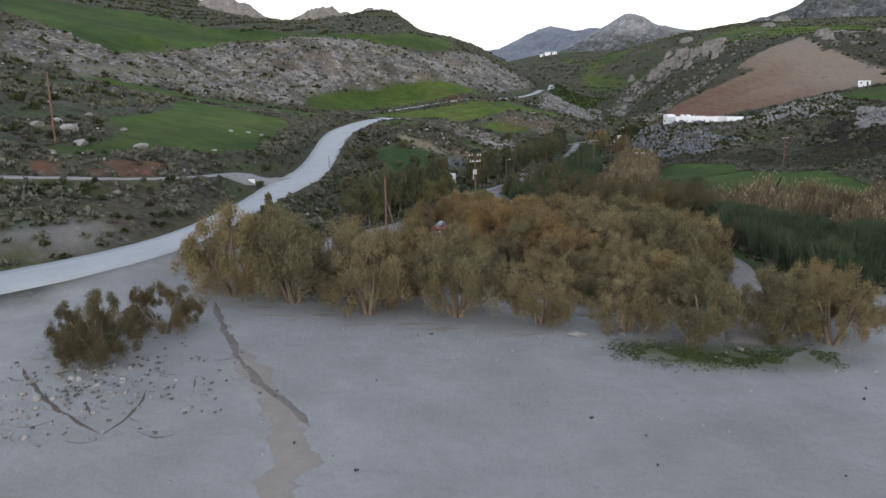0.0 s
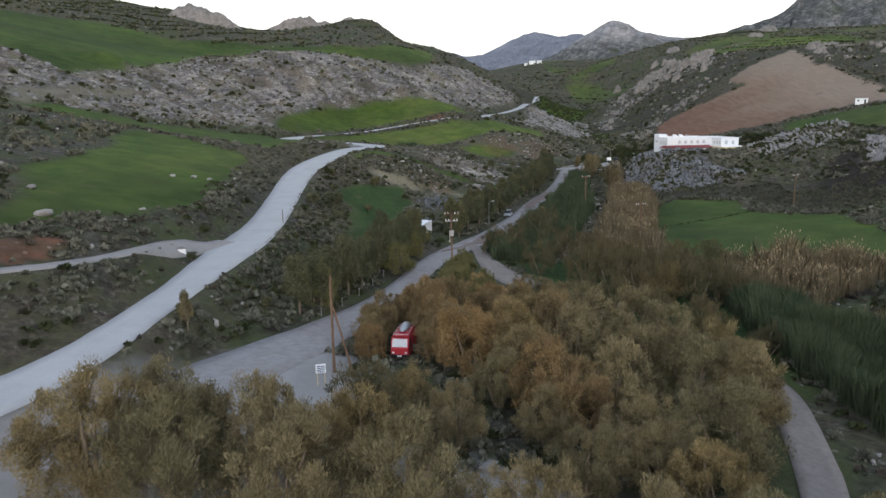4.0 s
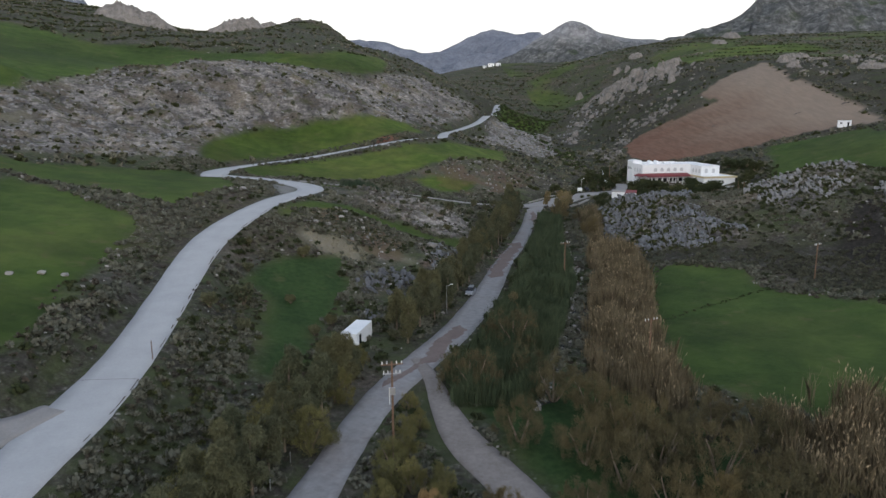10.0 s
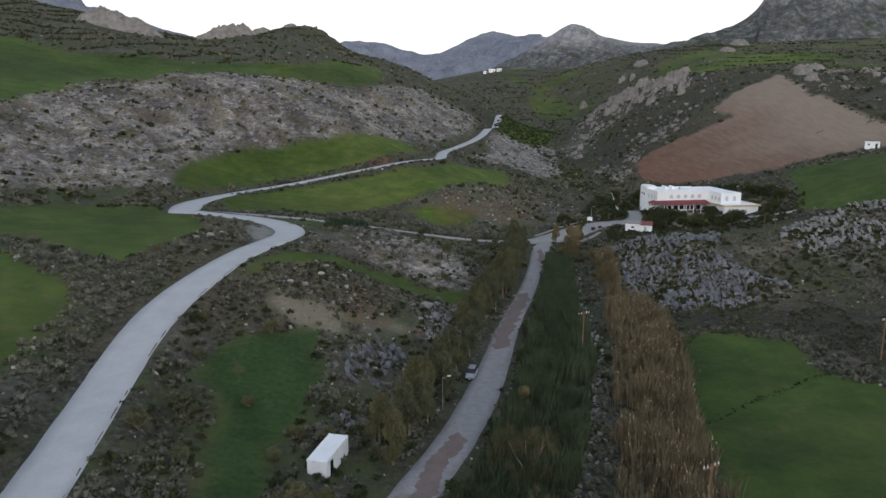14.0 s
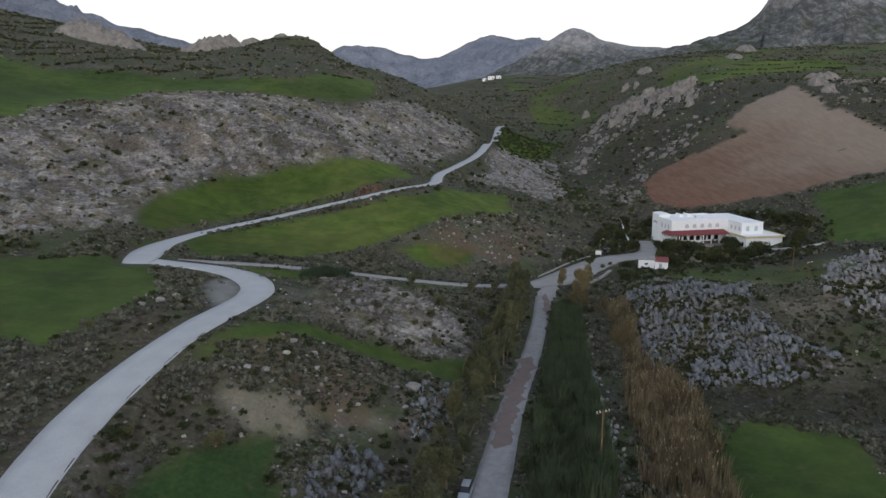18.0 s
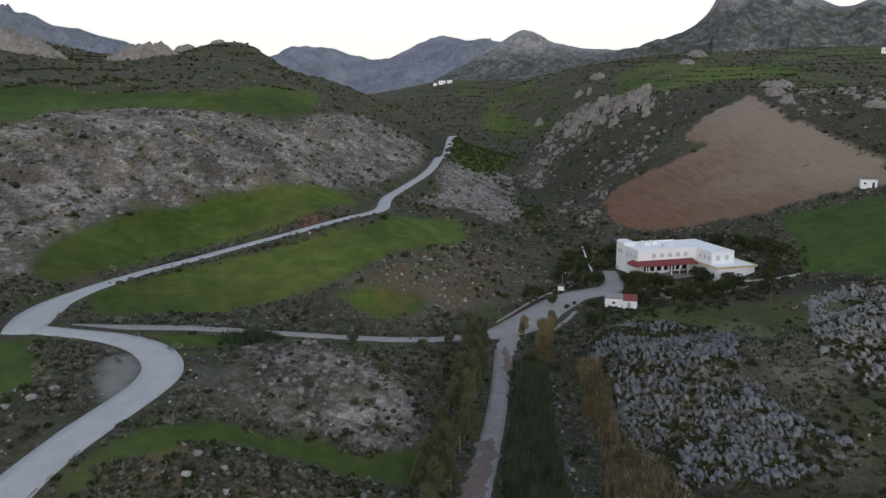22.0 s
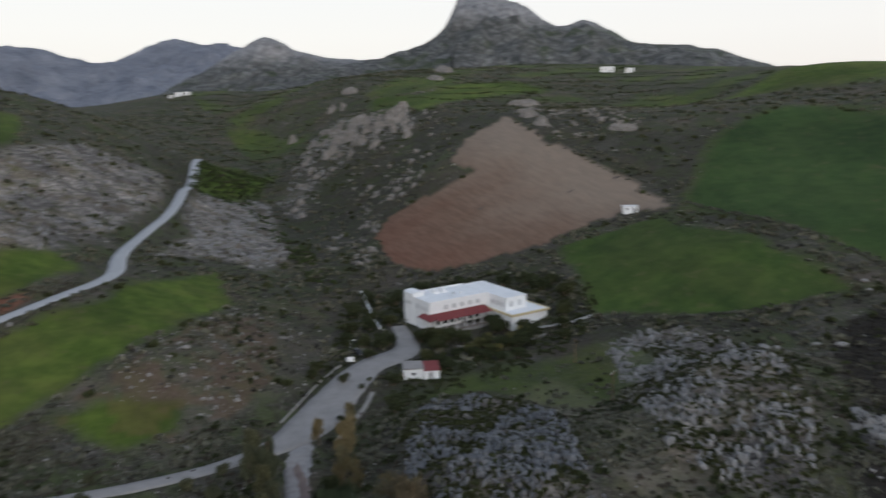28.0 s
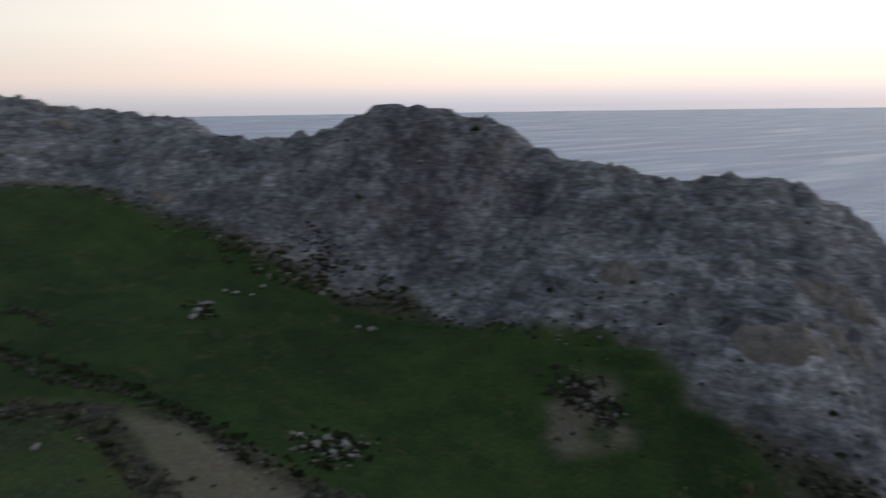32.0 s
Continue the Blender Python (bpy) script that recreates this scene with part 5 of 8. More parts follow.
def scatter(polygon, gap, rng, tries=30):
    """Places of the plan at least gap apart inside a polygon."""
    p = np.array(polygon)
    lo, hi = p.min(0), p.max(0)
    out = []
    for _ in range(int((hi - lo).prod() / gap ** 2 * 4)):
        q = rng.uniform(lo, hi)
        if inside(q[:1], q[1:], polygon)[0] and all((q[0] - a) ** 2 + (q[1] - b) ** 2 > gap * gap for a, b in out):
            out.append((q[0], q[1]))
    return out


def road_clear(x, y, gap):
    return all((np.hypot(p[:, 0] - x, p[:, 1] - y) - p[:, 2]).min() > gap for p, _, _ in ROAD_LINES.values())


def plant(models, places, label, category, group, rng, low=0.85, high=1.15):
    """One of the models at each place, by its own turn and size; the first stand for themselves."""
    used = set()
    for k, (x, y, *rest) in enumerate(places):
        model = models[k % len(models)]
        m = pose(x, y, float(ground(x, y)) - 0.05, 0, 0, rng.uniform(0, 360))
        size = rest[0] if rest else rng.uniform(low, high)
        if k < len(models):
            ob = model
            ob.matrix_world = m @ Matrix.Scale(size, 4)
        else:
            ob = copy_thing(model, m)
            ob.matrix_basis = m @ Matrix.Scale(size, 4)
        tagged(ob, label, category, group)


# front row at the edge of the beach, then the grove behind it
FRONT = [(-22, 66.5, 1.38), (-16, 65.5, 1.36), (-8.5, 63, 1.3), (-18.5, 71, 1.3), (-11.5, 69.5, 1.25), (-0.4, 62.8, 1.34), (-4.5, 70, 1.1), (6.9, 60.3, 0.98), (14.1, 58.2, 0.95), (18.9, 55.6, 1.08), (26, 56.6, 0.98), (29.6, 54.8, 1.0), (30.5, 60.5, 0.9), (18.5, 63, 0.95), (11.5, 68, 0.85), (-1.5, 79, 0.85), (16.5, 67.5, 0.9), (2.5, 76, 0.85), (6.5, 83, 0.9), (10, 75.5, 0.8)]
plant([tamarisk("tamarisk_tree", 6.6, 3.0, TAMARISK, s, 34000, 0.24) for s in (3, 4, 5, 6)], FRONT, "olive-brown feathery tamarisk with pale stems on sand", "tree", "tamarisks at the beach", RNG)
plant([tamarisk("tamarisk_tree", 6.2, 3.9, BROWNLEAF, s, 34000, 0.24) for s in (8, 9)], [(-26.2, 48.6, 0.86), (-24, 54.8, 0.68), (-28.4, 50.2, 0.6)], "dark olive feathery tamarisk alone on the beach", "tree", "tamarisks on the open beach", RNG)
GROVE = scatter([(2, 99), (-5, 108), (-4, 118), (3, 134), (7, 143), (9, 136), (15, 122), (24, 106), (30, 94), (31, 80), (27, 72), (21, 68), (13, 74), (11, 82), (5, 88), (2, 93)], 4.3, RNG)
GROVE = [(x, y, (0.95 - 0.011 * max(y - 100, 0)) * RNG.uniform(0.9, 1.25)) for x, y in GROVE if road_clear(x, y, 1.4 if y < 108 else 2.2) and (y < 112 or RNG.random() < 0.55)]
VAN_SIDE = [(-6.3, 100.5, 0.8), (-5.6, 105, 0.85), (-1.5, 105.5, 0.9), (1.5, 101.5, 0.9), (1.2, 95.5, 0.85), (-6.5, 96.5, 0.65), (-2.5, 110, 0.8)]
plant([tamarisk("tamarisk_tree", 6.4, 2.9, RUST, s) for s in (13, 14, 15)], [q for q in GROVE + VAN_SIDE if q[0] + 5 * math.sin(q[1] * 0.7) < 13], "rust-tinged feathery tamarisk in a dense grove", "tree", "tamarisks of the grove", RNG, 0.95, 1.3)
plant([tamarisk("tamarisk_tree", 6.4, 2.9, TAMARISK, s) for s in (23, 24)], [q for q in GROVE if q[0] + 5 * math.sin(q[1] * 0.7) >= 13], "olive-brown feathery tamarisk in a dense grove", "tree", "tamarisks of the grove", RNG, 0.95, 1.3)
CLUMP = scatter([(24, 126), (44, 116), (46, 138), (30, 146)], 5, RNG) + [(-4, 75), (22, 124, 0.62), (25.5, 118, 0.68), (29, 111.5, 0.7), (33, 104, 0.72), (37, 97, 0.6), (13.5, 123, 0.6), (16.5, 117, 0.62), (20.5, 110, 0.66), (31, 119, 0.6), (35, 111, 0.6), (22.6, 172.9), (24.5, 134.4), (31, 136), (33.4, 120.3), (13.8, 155), (18, 140), (24.5, 152), (28, 146), (22, 158), (60, 266), (62.5, 276, 0.8), (58, 300), (63, 292, 0.7)]
plant([tamarisk("tamarisk_tree", 6.6, 3.8, BROWNLEAF, s, 12000) for s in (33, 34)], CLUMP, "dull green feathery tamarisk beside reeds", "tree", "tamarisks by the reeds", RNG, 0.8, 1.15)

plant([tamarisk("tamarisk_tree", 6.2, 3.0, OLIVELEAF, s, 12000) for s in (37, 38)], [(-11.3, 136.6, 0.95), (-6.6, 138, 0.9), (-14.1, 125.1, 1.0), (-4.3, 151.4, 0.8), (-16, 117.4, 1.0), (-9, 145, 0.75), (-13, 131, 0.7), (3.1, 133.5, 0.62), (5.2, 148.5, 0.42), (2, 124.5, 0.68), (6.5, 119, 0.7), (8, 128.4, 0.55), (4.5, 140.5, 0.5), (6, 144, 0.45), (5, 129, 0.6), (0.5, 119, 0.65), (4.6, 136.5, 0.5), (11.5, 117, 0.65), (7.5, 124, 0.6), (3.6, 114, 0.75), (2.5, 129, 0.55), (-5.4, 163.2, 0.6), (-2.4, 163, 0.58)], "yellowish olive feathery tamarisk beside a gravel track", "tree", "tamarisks along the track", RNG)

# upright trees along the track
ROW = []
p, way, _ = ROAD_LINES["valley_track"]
for k in range(8, len(p), 3):
    x, y, half = p[k]
    if 96 < y < 312:
        for off in (3.2, 6.4):
            if RNG.random() < (0.97 if off < 4 else 0.75):
                ROW.append((x - way[k][1] * (half + off + RNG.uniform(-1, 1)), y + way[k][0] * (half + off + RNG.uniform(-1, 1))))
ROW = [(x, y, RNG.uniform(0.68, 1.1)) for x, y in ROW if x > -19.5 and road_clear(x, y, 0.8) and not (abs(x + 3.2) < 6.0 and 160 < y < 181)]
plant([slim_tree("track_tree", 8.0, EUCALYPT, s) for s in (41, 42, 43, 44)], ROW, "slim olive-green tree with hanging sprays beside a track", "tree", "trees along the track", RNG)
plant([slim_tree("track_tree", 9.0, TAMARISK, s) for s in (51, 52)], [(-6.5, 156.5, 0.6), (-26.3, 97, 0.5), (60, 309, 1.0), (63, 314, 0.9), (58, 303, 0.8), (57, 316, 0.7), (25, 192, 0.55), (66, 322, 0.7)], "brownish tree with hanging sprays at the track's end", "tree", "trees at the junction", RNG)
plant([round_bush("green_bush", GREENLEAF, s) for s in (61, 62, 63)], [(x + w[1] * (h + 3.5 + o), y - w[0] * (h + 3.5 + o), 1.2 + 0.9 * abs(math.sin(7 * y))) for (x, y, h), w, o in zip(p[60::4], way[60::4], np.sin(np.arange(200) * 2.3)) if 128 < y < 305 and road_clear(x + w[1] * (h + 3.5 + o), y - w[0] * (h + 3.5 + o), 0.6)], "dense dark green bush beside a gravel track", "bush", "bushes along the track", RNG)


def stuff(name, verts, faces, mat, label, category, smooth=False):
    return tagged(new(name, mesh_of(name, np.concatenate(verts) if isinstance(verts, list) else verts, faces, mat, smooth)), label, category, kind="stuff")


ROADISH = np.full(PX.shape, 50.0)
for q, _, _ in ROAD_LINES.values():
    for x, y, half in q[::2]:
        i0, i1 = np.searchsorted(GX, (x - half - 5, x + half + 5))
        j0, j1 = np.searchsorted(GY, (y - half - 5, y + half + 5))
        ROADISH[j0:j1, i0:i1] = np.minimum(ROADISH[j0:j1, i0:i1], np.hypot(PX[j0:j1, i0:i1] - x, PY[j0:j1, i0:i1] - y) - half)


def reeds(name, places, height, mat, label, rng, blades=26, plumed=False):
    """Upright cane stems with bent leaves."""
    places = places[value_at(ROADISH, places[:, 0], places[:, 1]) > 1.2]
    x, y = np.repeat(places[:, 0], blades) + rng.normal(size=len(places) * blades) * 0.35, np.repeat(places[:, 1], blades) + rng.normal(size=len(places) * blades) * 0.35
    h = height * rng.uniform(0.5, 1.1, len(x)) * (0.1 + 1.65 * fractal(x, y, 4.5, 3, 91))
    lean = rng.normal(size=(len(x), 2)) * 0.085
    z = ground(x, y)
    foot = np.stack([x, y, z], 1)
    mid = foot + np.stack([lean[:, 0] * h * 0.5, lean[:, 1] * h * 0.5, h * 0.62], 1)
    tip = foot + np.stack([lean[:, 0] * h * 1.6, lean[:, 1] * h * 1.6, h], 1)
    a = rng.uniform(0, math.pi, len(x))
    side = np.stack([np.cos(a), np.sin(a), 0 * a], 1) * (0.021 * rng.uniform(0.6, 1.6, len(x)))[:, None]
    v = np.stack([foot - side * 0.6, foot + side * 0.6, mid + side * 1.5, tip, mid - side * 1.5], 1).reshape(-1, 3)
    if plumed:
        pick = rng.random(len(x)) < np.where(y < 147, 0.09, 0.03)
        up = tip[pick] - mid[pick]
        lv, lf = leaves(tip[pick] + up * 0.08, up + rng.normal(size=up.shape) * 0.15, 0.62, 0.13, rng)
        stuff("cane_plumes", lv, lf, PLUME, "pale feathery plumes of dry canes", "reeds")
    i = np.arange(len(x))[:, None] * 5
    return stuff(name, v, i + np.array([[0, 1, 2, 3, 4]]), mat, label, "reeds")


PLUME = leafy("pale_cane_plumes", (0.2, 0.16, 0.105), (0.5, 0.42, 0.3))
STRAW = leafy("pale_straw", (0.17, 0.14, 0.09), (0.46, 0.395, 0.27))
STREAM_LINE = [(22, 150), (27, 165), (31, 176), (37, 195), (42.4, 212), (46.4, 235), (48.8, 252), (52, 270), (55.4, 286), (58, 300)]
CANE_LINE = [(40, 146, 5), (38.5, 160, 6.2), (40.5, 174, 5.8), (45, 189, 5.8), (51, 207, 6), (55.5, 225, 6), (57.8, 238, 5.6), (58.6, 250, 3.4), (59.4, 258, 1.5), (61, 268, 2.2), (63, 280, 2.4), (65, 292, 1.0)]


def strip(u0, u1, y0, y1, n, rng):
    """Places between two shares of the way from the track to the stream."""
    y = rng.uniform(y0, y1, n * 2)
    q = np.array(STREAM_LINE)
    left, right = np.interp(y, p[:, 1], p[:, 0] + p[:, 2]), np.interp(y, q[:, 1], q[:, 0])
    x = left + (right - left) * rng.uniform(u0, u1, n * 2)
    ok = (rng.random(n * 2) < (right - left) / 16) & (fractal(x, y, 4, 2, 73) > 0.3)
    return np.stack([x[ok], y[ok]], 1)[:n]


def canes(n, rng):
    """Places in the belt of dry canes, thick in clumps."""
    q = np.array(CANE_LINE)
    y = rng.uniform(q[0, 1], q[-1, 1], n * 3)
    half = np.interp(y, q[:, 1], q[:, 2])
    x = np.interp(y, q[:, 1], q[:, 0]) + half * np.clip(rng.normal(size=n * 3) * 0.5, -1.05, 1.05)
    ok = (rng.random(n * 3) < half / 6.5) & (rng.random(n * 3) < (fractal(x, y, 6, 3, 71) - 0.18) * 2.2)
    return np.stack([x[ok], y[ok]], 1)[:n]


def patch(polygon, n, rng, cut=0.3):
    q = np.array(polygon)
    c = rng.uniform(q.min(0), q.max(0), (n * 4, 2))
    ok = inside(c[:, 0] + 3 * (fractal(c[:, 0], c[:, 1], 6, 2, 3) - 0.5), c[:, 1], polygon) & (fractal(c[:, 0], c[:, 1], 8, 2, 72) > cut)
    return c[ok][:n]


reeds("green_reeds", np.concatenate([strip(0.2, 0.96, 150, 298, 5200, RNG), patch([(38, 76), (52, 76), (60, 86), (54, 100), (48, 116), (43, 126), (39, 104)], 3000, RNG, 0.2)]), 3.6, REED, "tall dark green cane reeds along a stream", RNG)
reeds("dry_reeds", np.concatenate([canes(2300, RNG), patch([(46, 128), (49, 116), (54, 103), (62, 92), (80, 90), (97, 98), (98, 138), (66, 144), (48, 152)], 1500, RNG, 0.55)]), 4.3, DRYREED, "tall straw-coloured dry cane reeds", RNG, 24, True)
reeds("straw_grass", patch([(-18, 221.5), (-16, 223.5), (-10.2, 224), (-4.8, 223), (-3.9, 217.5), (-9, 212.8), (-14.6, 215)], 200, RNG, 0.1), 0.45, STRAW, "pale dry grass tussocks below a stony knoll", RNG, 8)
reeds("bend_reeds", patch([(-10, 287), (-3, 296), (-9, 298), (-16, 290)], 260, RNG, 0.1), 2.2, REED, "green cane clump beside a road bend", RNG, 8)


def tufts(name, x, y, size, mat, label, rng, count=12, fine=1.0):
    """Low scrub: a few sprays for each cushion."""
    n = len(x)
    c = np.stack([x, y, ground(x, y)], 1).repeat(count, 0)
    s = size.repeat(count)[:, None]
    d = rng.normal(size=(n * count, 3))
    d[:, 2] = np.abs(d[:, 2])
    d /= np.linalg.norm(d, axis=1)[:, None]
    pos = c + d * s * np.array([0.5, 0.5, 0.42]) * rng.uniform(0.5, 1.0, n * count)[:, None] + np.array([0, 0, 0.05])
    way = d + rng.normal(size=(n * count, 3)) * 0.6 + [0, 0, 0.25]
    way /= np.linalg.norm(way, axis=1)[:, None]
    side = np.cross(way, rng.normal(size=way.shape))
    side /= np.linalg.norm(side, axis=1)[:, None] + 1e-9
    ln, wd = fine * s * rng.uniform(0.35, 0.6, n * count)[:, None], fine * s * rng.uniform(0.2, 0.4, n * count)[:, None]
    v = np.stack([pos - way * ln, pos + side * wd, pos + way * ln, pos - side * wd], 1).reshape(-1, 3)
    return stuff(name, v, np.arange(4 * n * count).reshape(-1, 4), mat, label, "scrub")


def wild(x0, x1, y0, y1, n, rng, stone=0.45, gap=1.3):
    """Random places that are neither road, field, sand nor ploughed."""
    x, y = rng.uniform(x0, x1, n), rng.uniform(y0, y1, n)
    ok = (value_at(GREEN + BROWN + SAND + 0.9 * PALE + 0.8 * (DRY > 0.45), x, y) < 0.3 + 0.65 * (rng.random(n) < 0.12)) & (value_at(ROADISH, x, y) > gap) & (value_at(PZ, x, y) > 1.2)
    ok &= (value_at(STONE, x, y) < 0.5) | (rng.random(n) < stone)
    return x[ok], y[ok]


MOOR = [(56, 226), (62, 240), (90, 236), (120, 222), (150, 224), (150, 200), (98, 190), (88, 204), (86, 222)]


def gather(seed, near, mid, far, stone):
    """Cushions of scrub in patches: those of the valley, and those of the slopes farther off."""
    rng = np.random.default_rng(seed)
    sets = [wild(-75, 150, 70, 330, near, rng, stone), wild(-200, 260, 70, 480, mid, rng, stone), wild(-330, 520, 60, 1050, far, rng, stone)]
    s = np.concatenate([np.clip(rng.gamma(4, 0.2, len(a)) * k + 0.12, 0, 1.2 + 0.5 * k) for (a, _), k in zip(sets, (0.8, 0.95, 1.5))])
    rank = np.concatenate([np.full(len(a), k) for k, (a, _) in enumerate(sets)])
    x, y = np.concatenate([a for a, _ in sets]), np.concatenate([b for _, b in sets])
    close = (x > -80) & (x < 155) & (y > 60) & (y < 340)
    keep = (fractal(x, y, 11, 3, seed) > 0.42) & ~(close & (rank > 0)) & (value_at(ROADISH, x, y) > s * 1.1) & ~inside(x, y, MOOR)
    by = close[keep]
    x, y, s = x[keep], y[keep], s[keep]
    return (x[by], y[by], s[by]), (x[~by], y[~by], s[~by]), rng


for name, seed, sizes, stone, grow, mat, label, counts in (
        ("hillside_scrub", 81, (38000, 20000, 15000), 0.3, 1.45, SCRUB, "grey-green low scrub cushions on the slopes", (26, 10)),
        ("thorny_scrub", 82, (15000, 13000, 8000), 0.25, 0.95, SCRUBBROWN, "brown thorny low scrub between stones", (20, 9)),
        ("dark_bushes", 83, (11000, 3600, 9000), 0.35, 1.35, GREENLEAF, "dark green evergreen bushes dotted over the hillside", (44, 24))):
    valley, slopes, rng = gather(seed, *sizes, stone)
    tufts(name, valley[0], valley[1], valley[2] * grow, mat, label, rng, counts[0], 0.45)
    tufts(name, slopes[0], slopes[1], slopes[2] * grow, mat, label, rng, counts[1], 0.75)
q = patch(MOOR, 1500, np.random.default_rng(84), 0.3)
q = q[(value_at(GREEN, q[:, 0], q[:, 1]) < 0.4) & (value_at(ROADISH, q[:, 0], q[:, 1]) > 2)]
tufts("moor_scrub", q[:, 0], q[:, 1], rng.uniform(0.5, 1.5, len(q)), HEATHER, "dark low scrub between a rocky mound and a field", rng, 26, 0.45)

q = patch([(228, 294), (211, 250), (178, 226), (160, 214), (131, 201), (116, 230), (150, 264), (190, 292)], 2600, rng, 0.2)
tufts("dark_heath", q[:, 0], q[:, 1], rng.uniform(0.5, 1.3, len(q)), SCRUBBROWN, "very dark brown heath between rocks and fields", rng, 14, 0.7)

# scrub growing along the risers of old terraces
rng = np.random.default_rng(93)
x, y = np.r_[rng.uniform(120, 720, 60000), rng.uniform(-300, -20, 30000)], np.r_[rng.uniform(600, 1200, 60000), rng.uniform(520, 760, 30000)]
z = ground(x, y) + 14 * fractal(x, y, 70, 3, 31)
ok = ((z / 6.0) % 1 < 0.12) & (value_at(BROWN, x, y) < 0.3) & (value_at(ROADISH, x, y) > 2) & (fractal(x, y, 60, 2, 35) > 0.4)
tufts("terrace_scrub", x[ok], y[ok], rng.uniform(0.9, 2.0, ok.sum()), GREENLEAF, "dark scrub growing along old terrace edges", rng, 9, 0.9)

# thicket in the gorge
rng = np.random.default_rng(95)
for mat, n, low, label in ((HERB, 420, 1.6, "fresh green thicket in a gorge"), (GREENLEAF, 300, 1.4, "dark thicket along a gorge"), (SCRUBBROWN, 160, 1.2, "brownish leafless thicket in a gorge")):
    q = np.concatenate([patch([(72, 598), (77, 645), (98, 715), (128, 740), (142, 690), (122, 652), (106, 618), (88, 600)], n, rng, 0.3), patch([(92, 440), (98, 500), (100, 560), (106, 610), (114, 610), (112, 560), (108, 500), (102, 440)], n // 3, rng, 0.4)])
    tufts("gorge_thicket", q[:, 0], q[:, 1], low * rng.uniform(0.7, 2.0, len(q)), mat, label, rng, 30, 0.4)

# hedges along lanes and field edges
HEDGE_LINES = [[(-62, 226), (-47, 224), (-38, 246)], [(-96, 244), (-72, 232), (-50, 220)], [(-55, 322), (-40, 347), (-22, 363), (0, 375), (18, 396)], [(-56, 326), (-45, 354), (-27, 372), (-4, 384), (14, 405)], [(-48, 304), (-22, 308), (-8, 322), (9, 339)], [(-40, 302), (-10, 304), (14, 309), (40, 320)], [(-39, 145), (-40, 170), (-41, 200), (-40, 225)], [(50, 190), (62, 231), (86, 221), (84, 204), (95, 190)]]
HEDGE_LINES += [[(383, 300), (348, 280), (314, 260), (251, 227), (221, 216), (204, 206), (183, 195), (177, 185), (166, 177), (150, 168)], [(227, 208), (228, 199), (216, 195)], [(180, 230), (174, 212), (173, 195)], [(170, 195), (148, 187), (139, 184), (128, 181)], [(245, 400), (236, 290), (190, 228)], [(150, 350), (178, 314), (218, 300), (236, 292)]]
rng = np.random.default_rng(90)
hx, hy = [], []
for line in HEDGE_LINES:
    q, _ = along([(a, b, 0) for a, b in line], 0.8)
    hx.append(q[:, 0] + rng.normal(size=len(q)) * 0.7)
    hy.append(q[:, 1] + rng.normal(size=len(q)) * 0.7)
hx, hy = np.concatenate(hx), np.concatenate(hy)
ok = value_at(ROADISH, hx, hy) > 1.0
hx, hy = hx[ok], hy[ok]
k = rng.integers(0, len(hx), 2200)
tufts("hedge_thorns", hx[k] + rng.normal(size=2200) * 1.5, hy[k] + rng.normal(size=2200) * 1.5, rng.uniform(0.3, 0.9, 2200), SCRUBBROWN, "dark thorny growth along ditches and hedges", rng, 14, 0.7)
tufts("field_hedges", hx, hy, rng.uniform(0.7, 1.6, len(hx)), SCRUB, "dark grey-green hedges of scrub along field edges", rng, 26, 0.6)

q, _ = along([(86, 206, 0), (66, 196, 0), (52, 187, 0)], 0.5)
tufts("field_bank_weeds", q[:, 0] + rng.normal(size=len(q)) * 0.4, q[:, 1] + rng.normal(size=len(q)) * 0.4, rng.uniform(0.2, 0.6, len(q)), GREENLEAF, "dark weeds along the bank between two fields", rng, 14, 0.6)

# ---- rocks ----


def boulder_mesh(seed, mat, flat=0.75):
    rng = np.random.default_rng(seed)
    bm = bmesh.new()
    bmesh.ops.create_icosphere(bm, subdivisions=2, radius=1.0)
    cuts = rng.normal(size=(9, 3))
    cuts /= np.linalg.norm(cuts, axis=1)[:, None]
    for v in bm.verts:
        c = np.array(v.co)
        for n in cuts:
            over = c @ n - rng.uniform(0.66, 0.7)
            if over > 0:
                c = c - n * over
        v.co = (c[0] * 1.15, c[1], c[2] * flat)
    me = bpy.data.meshes.new("boulder")
    bm.to_mesh(me)
    bm.free()
    me.materials.append(mat)
    return me


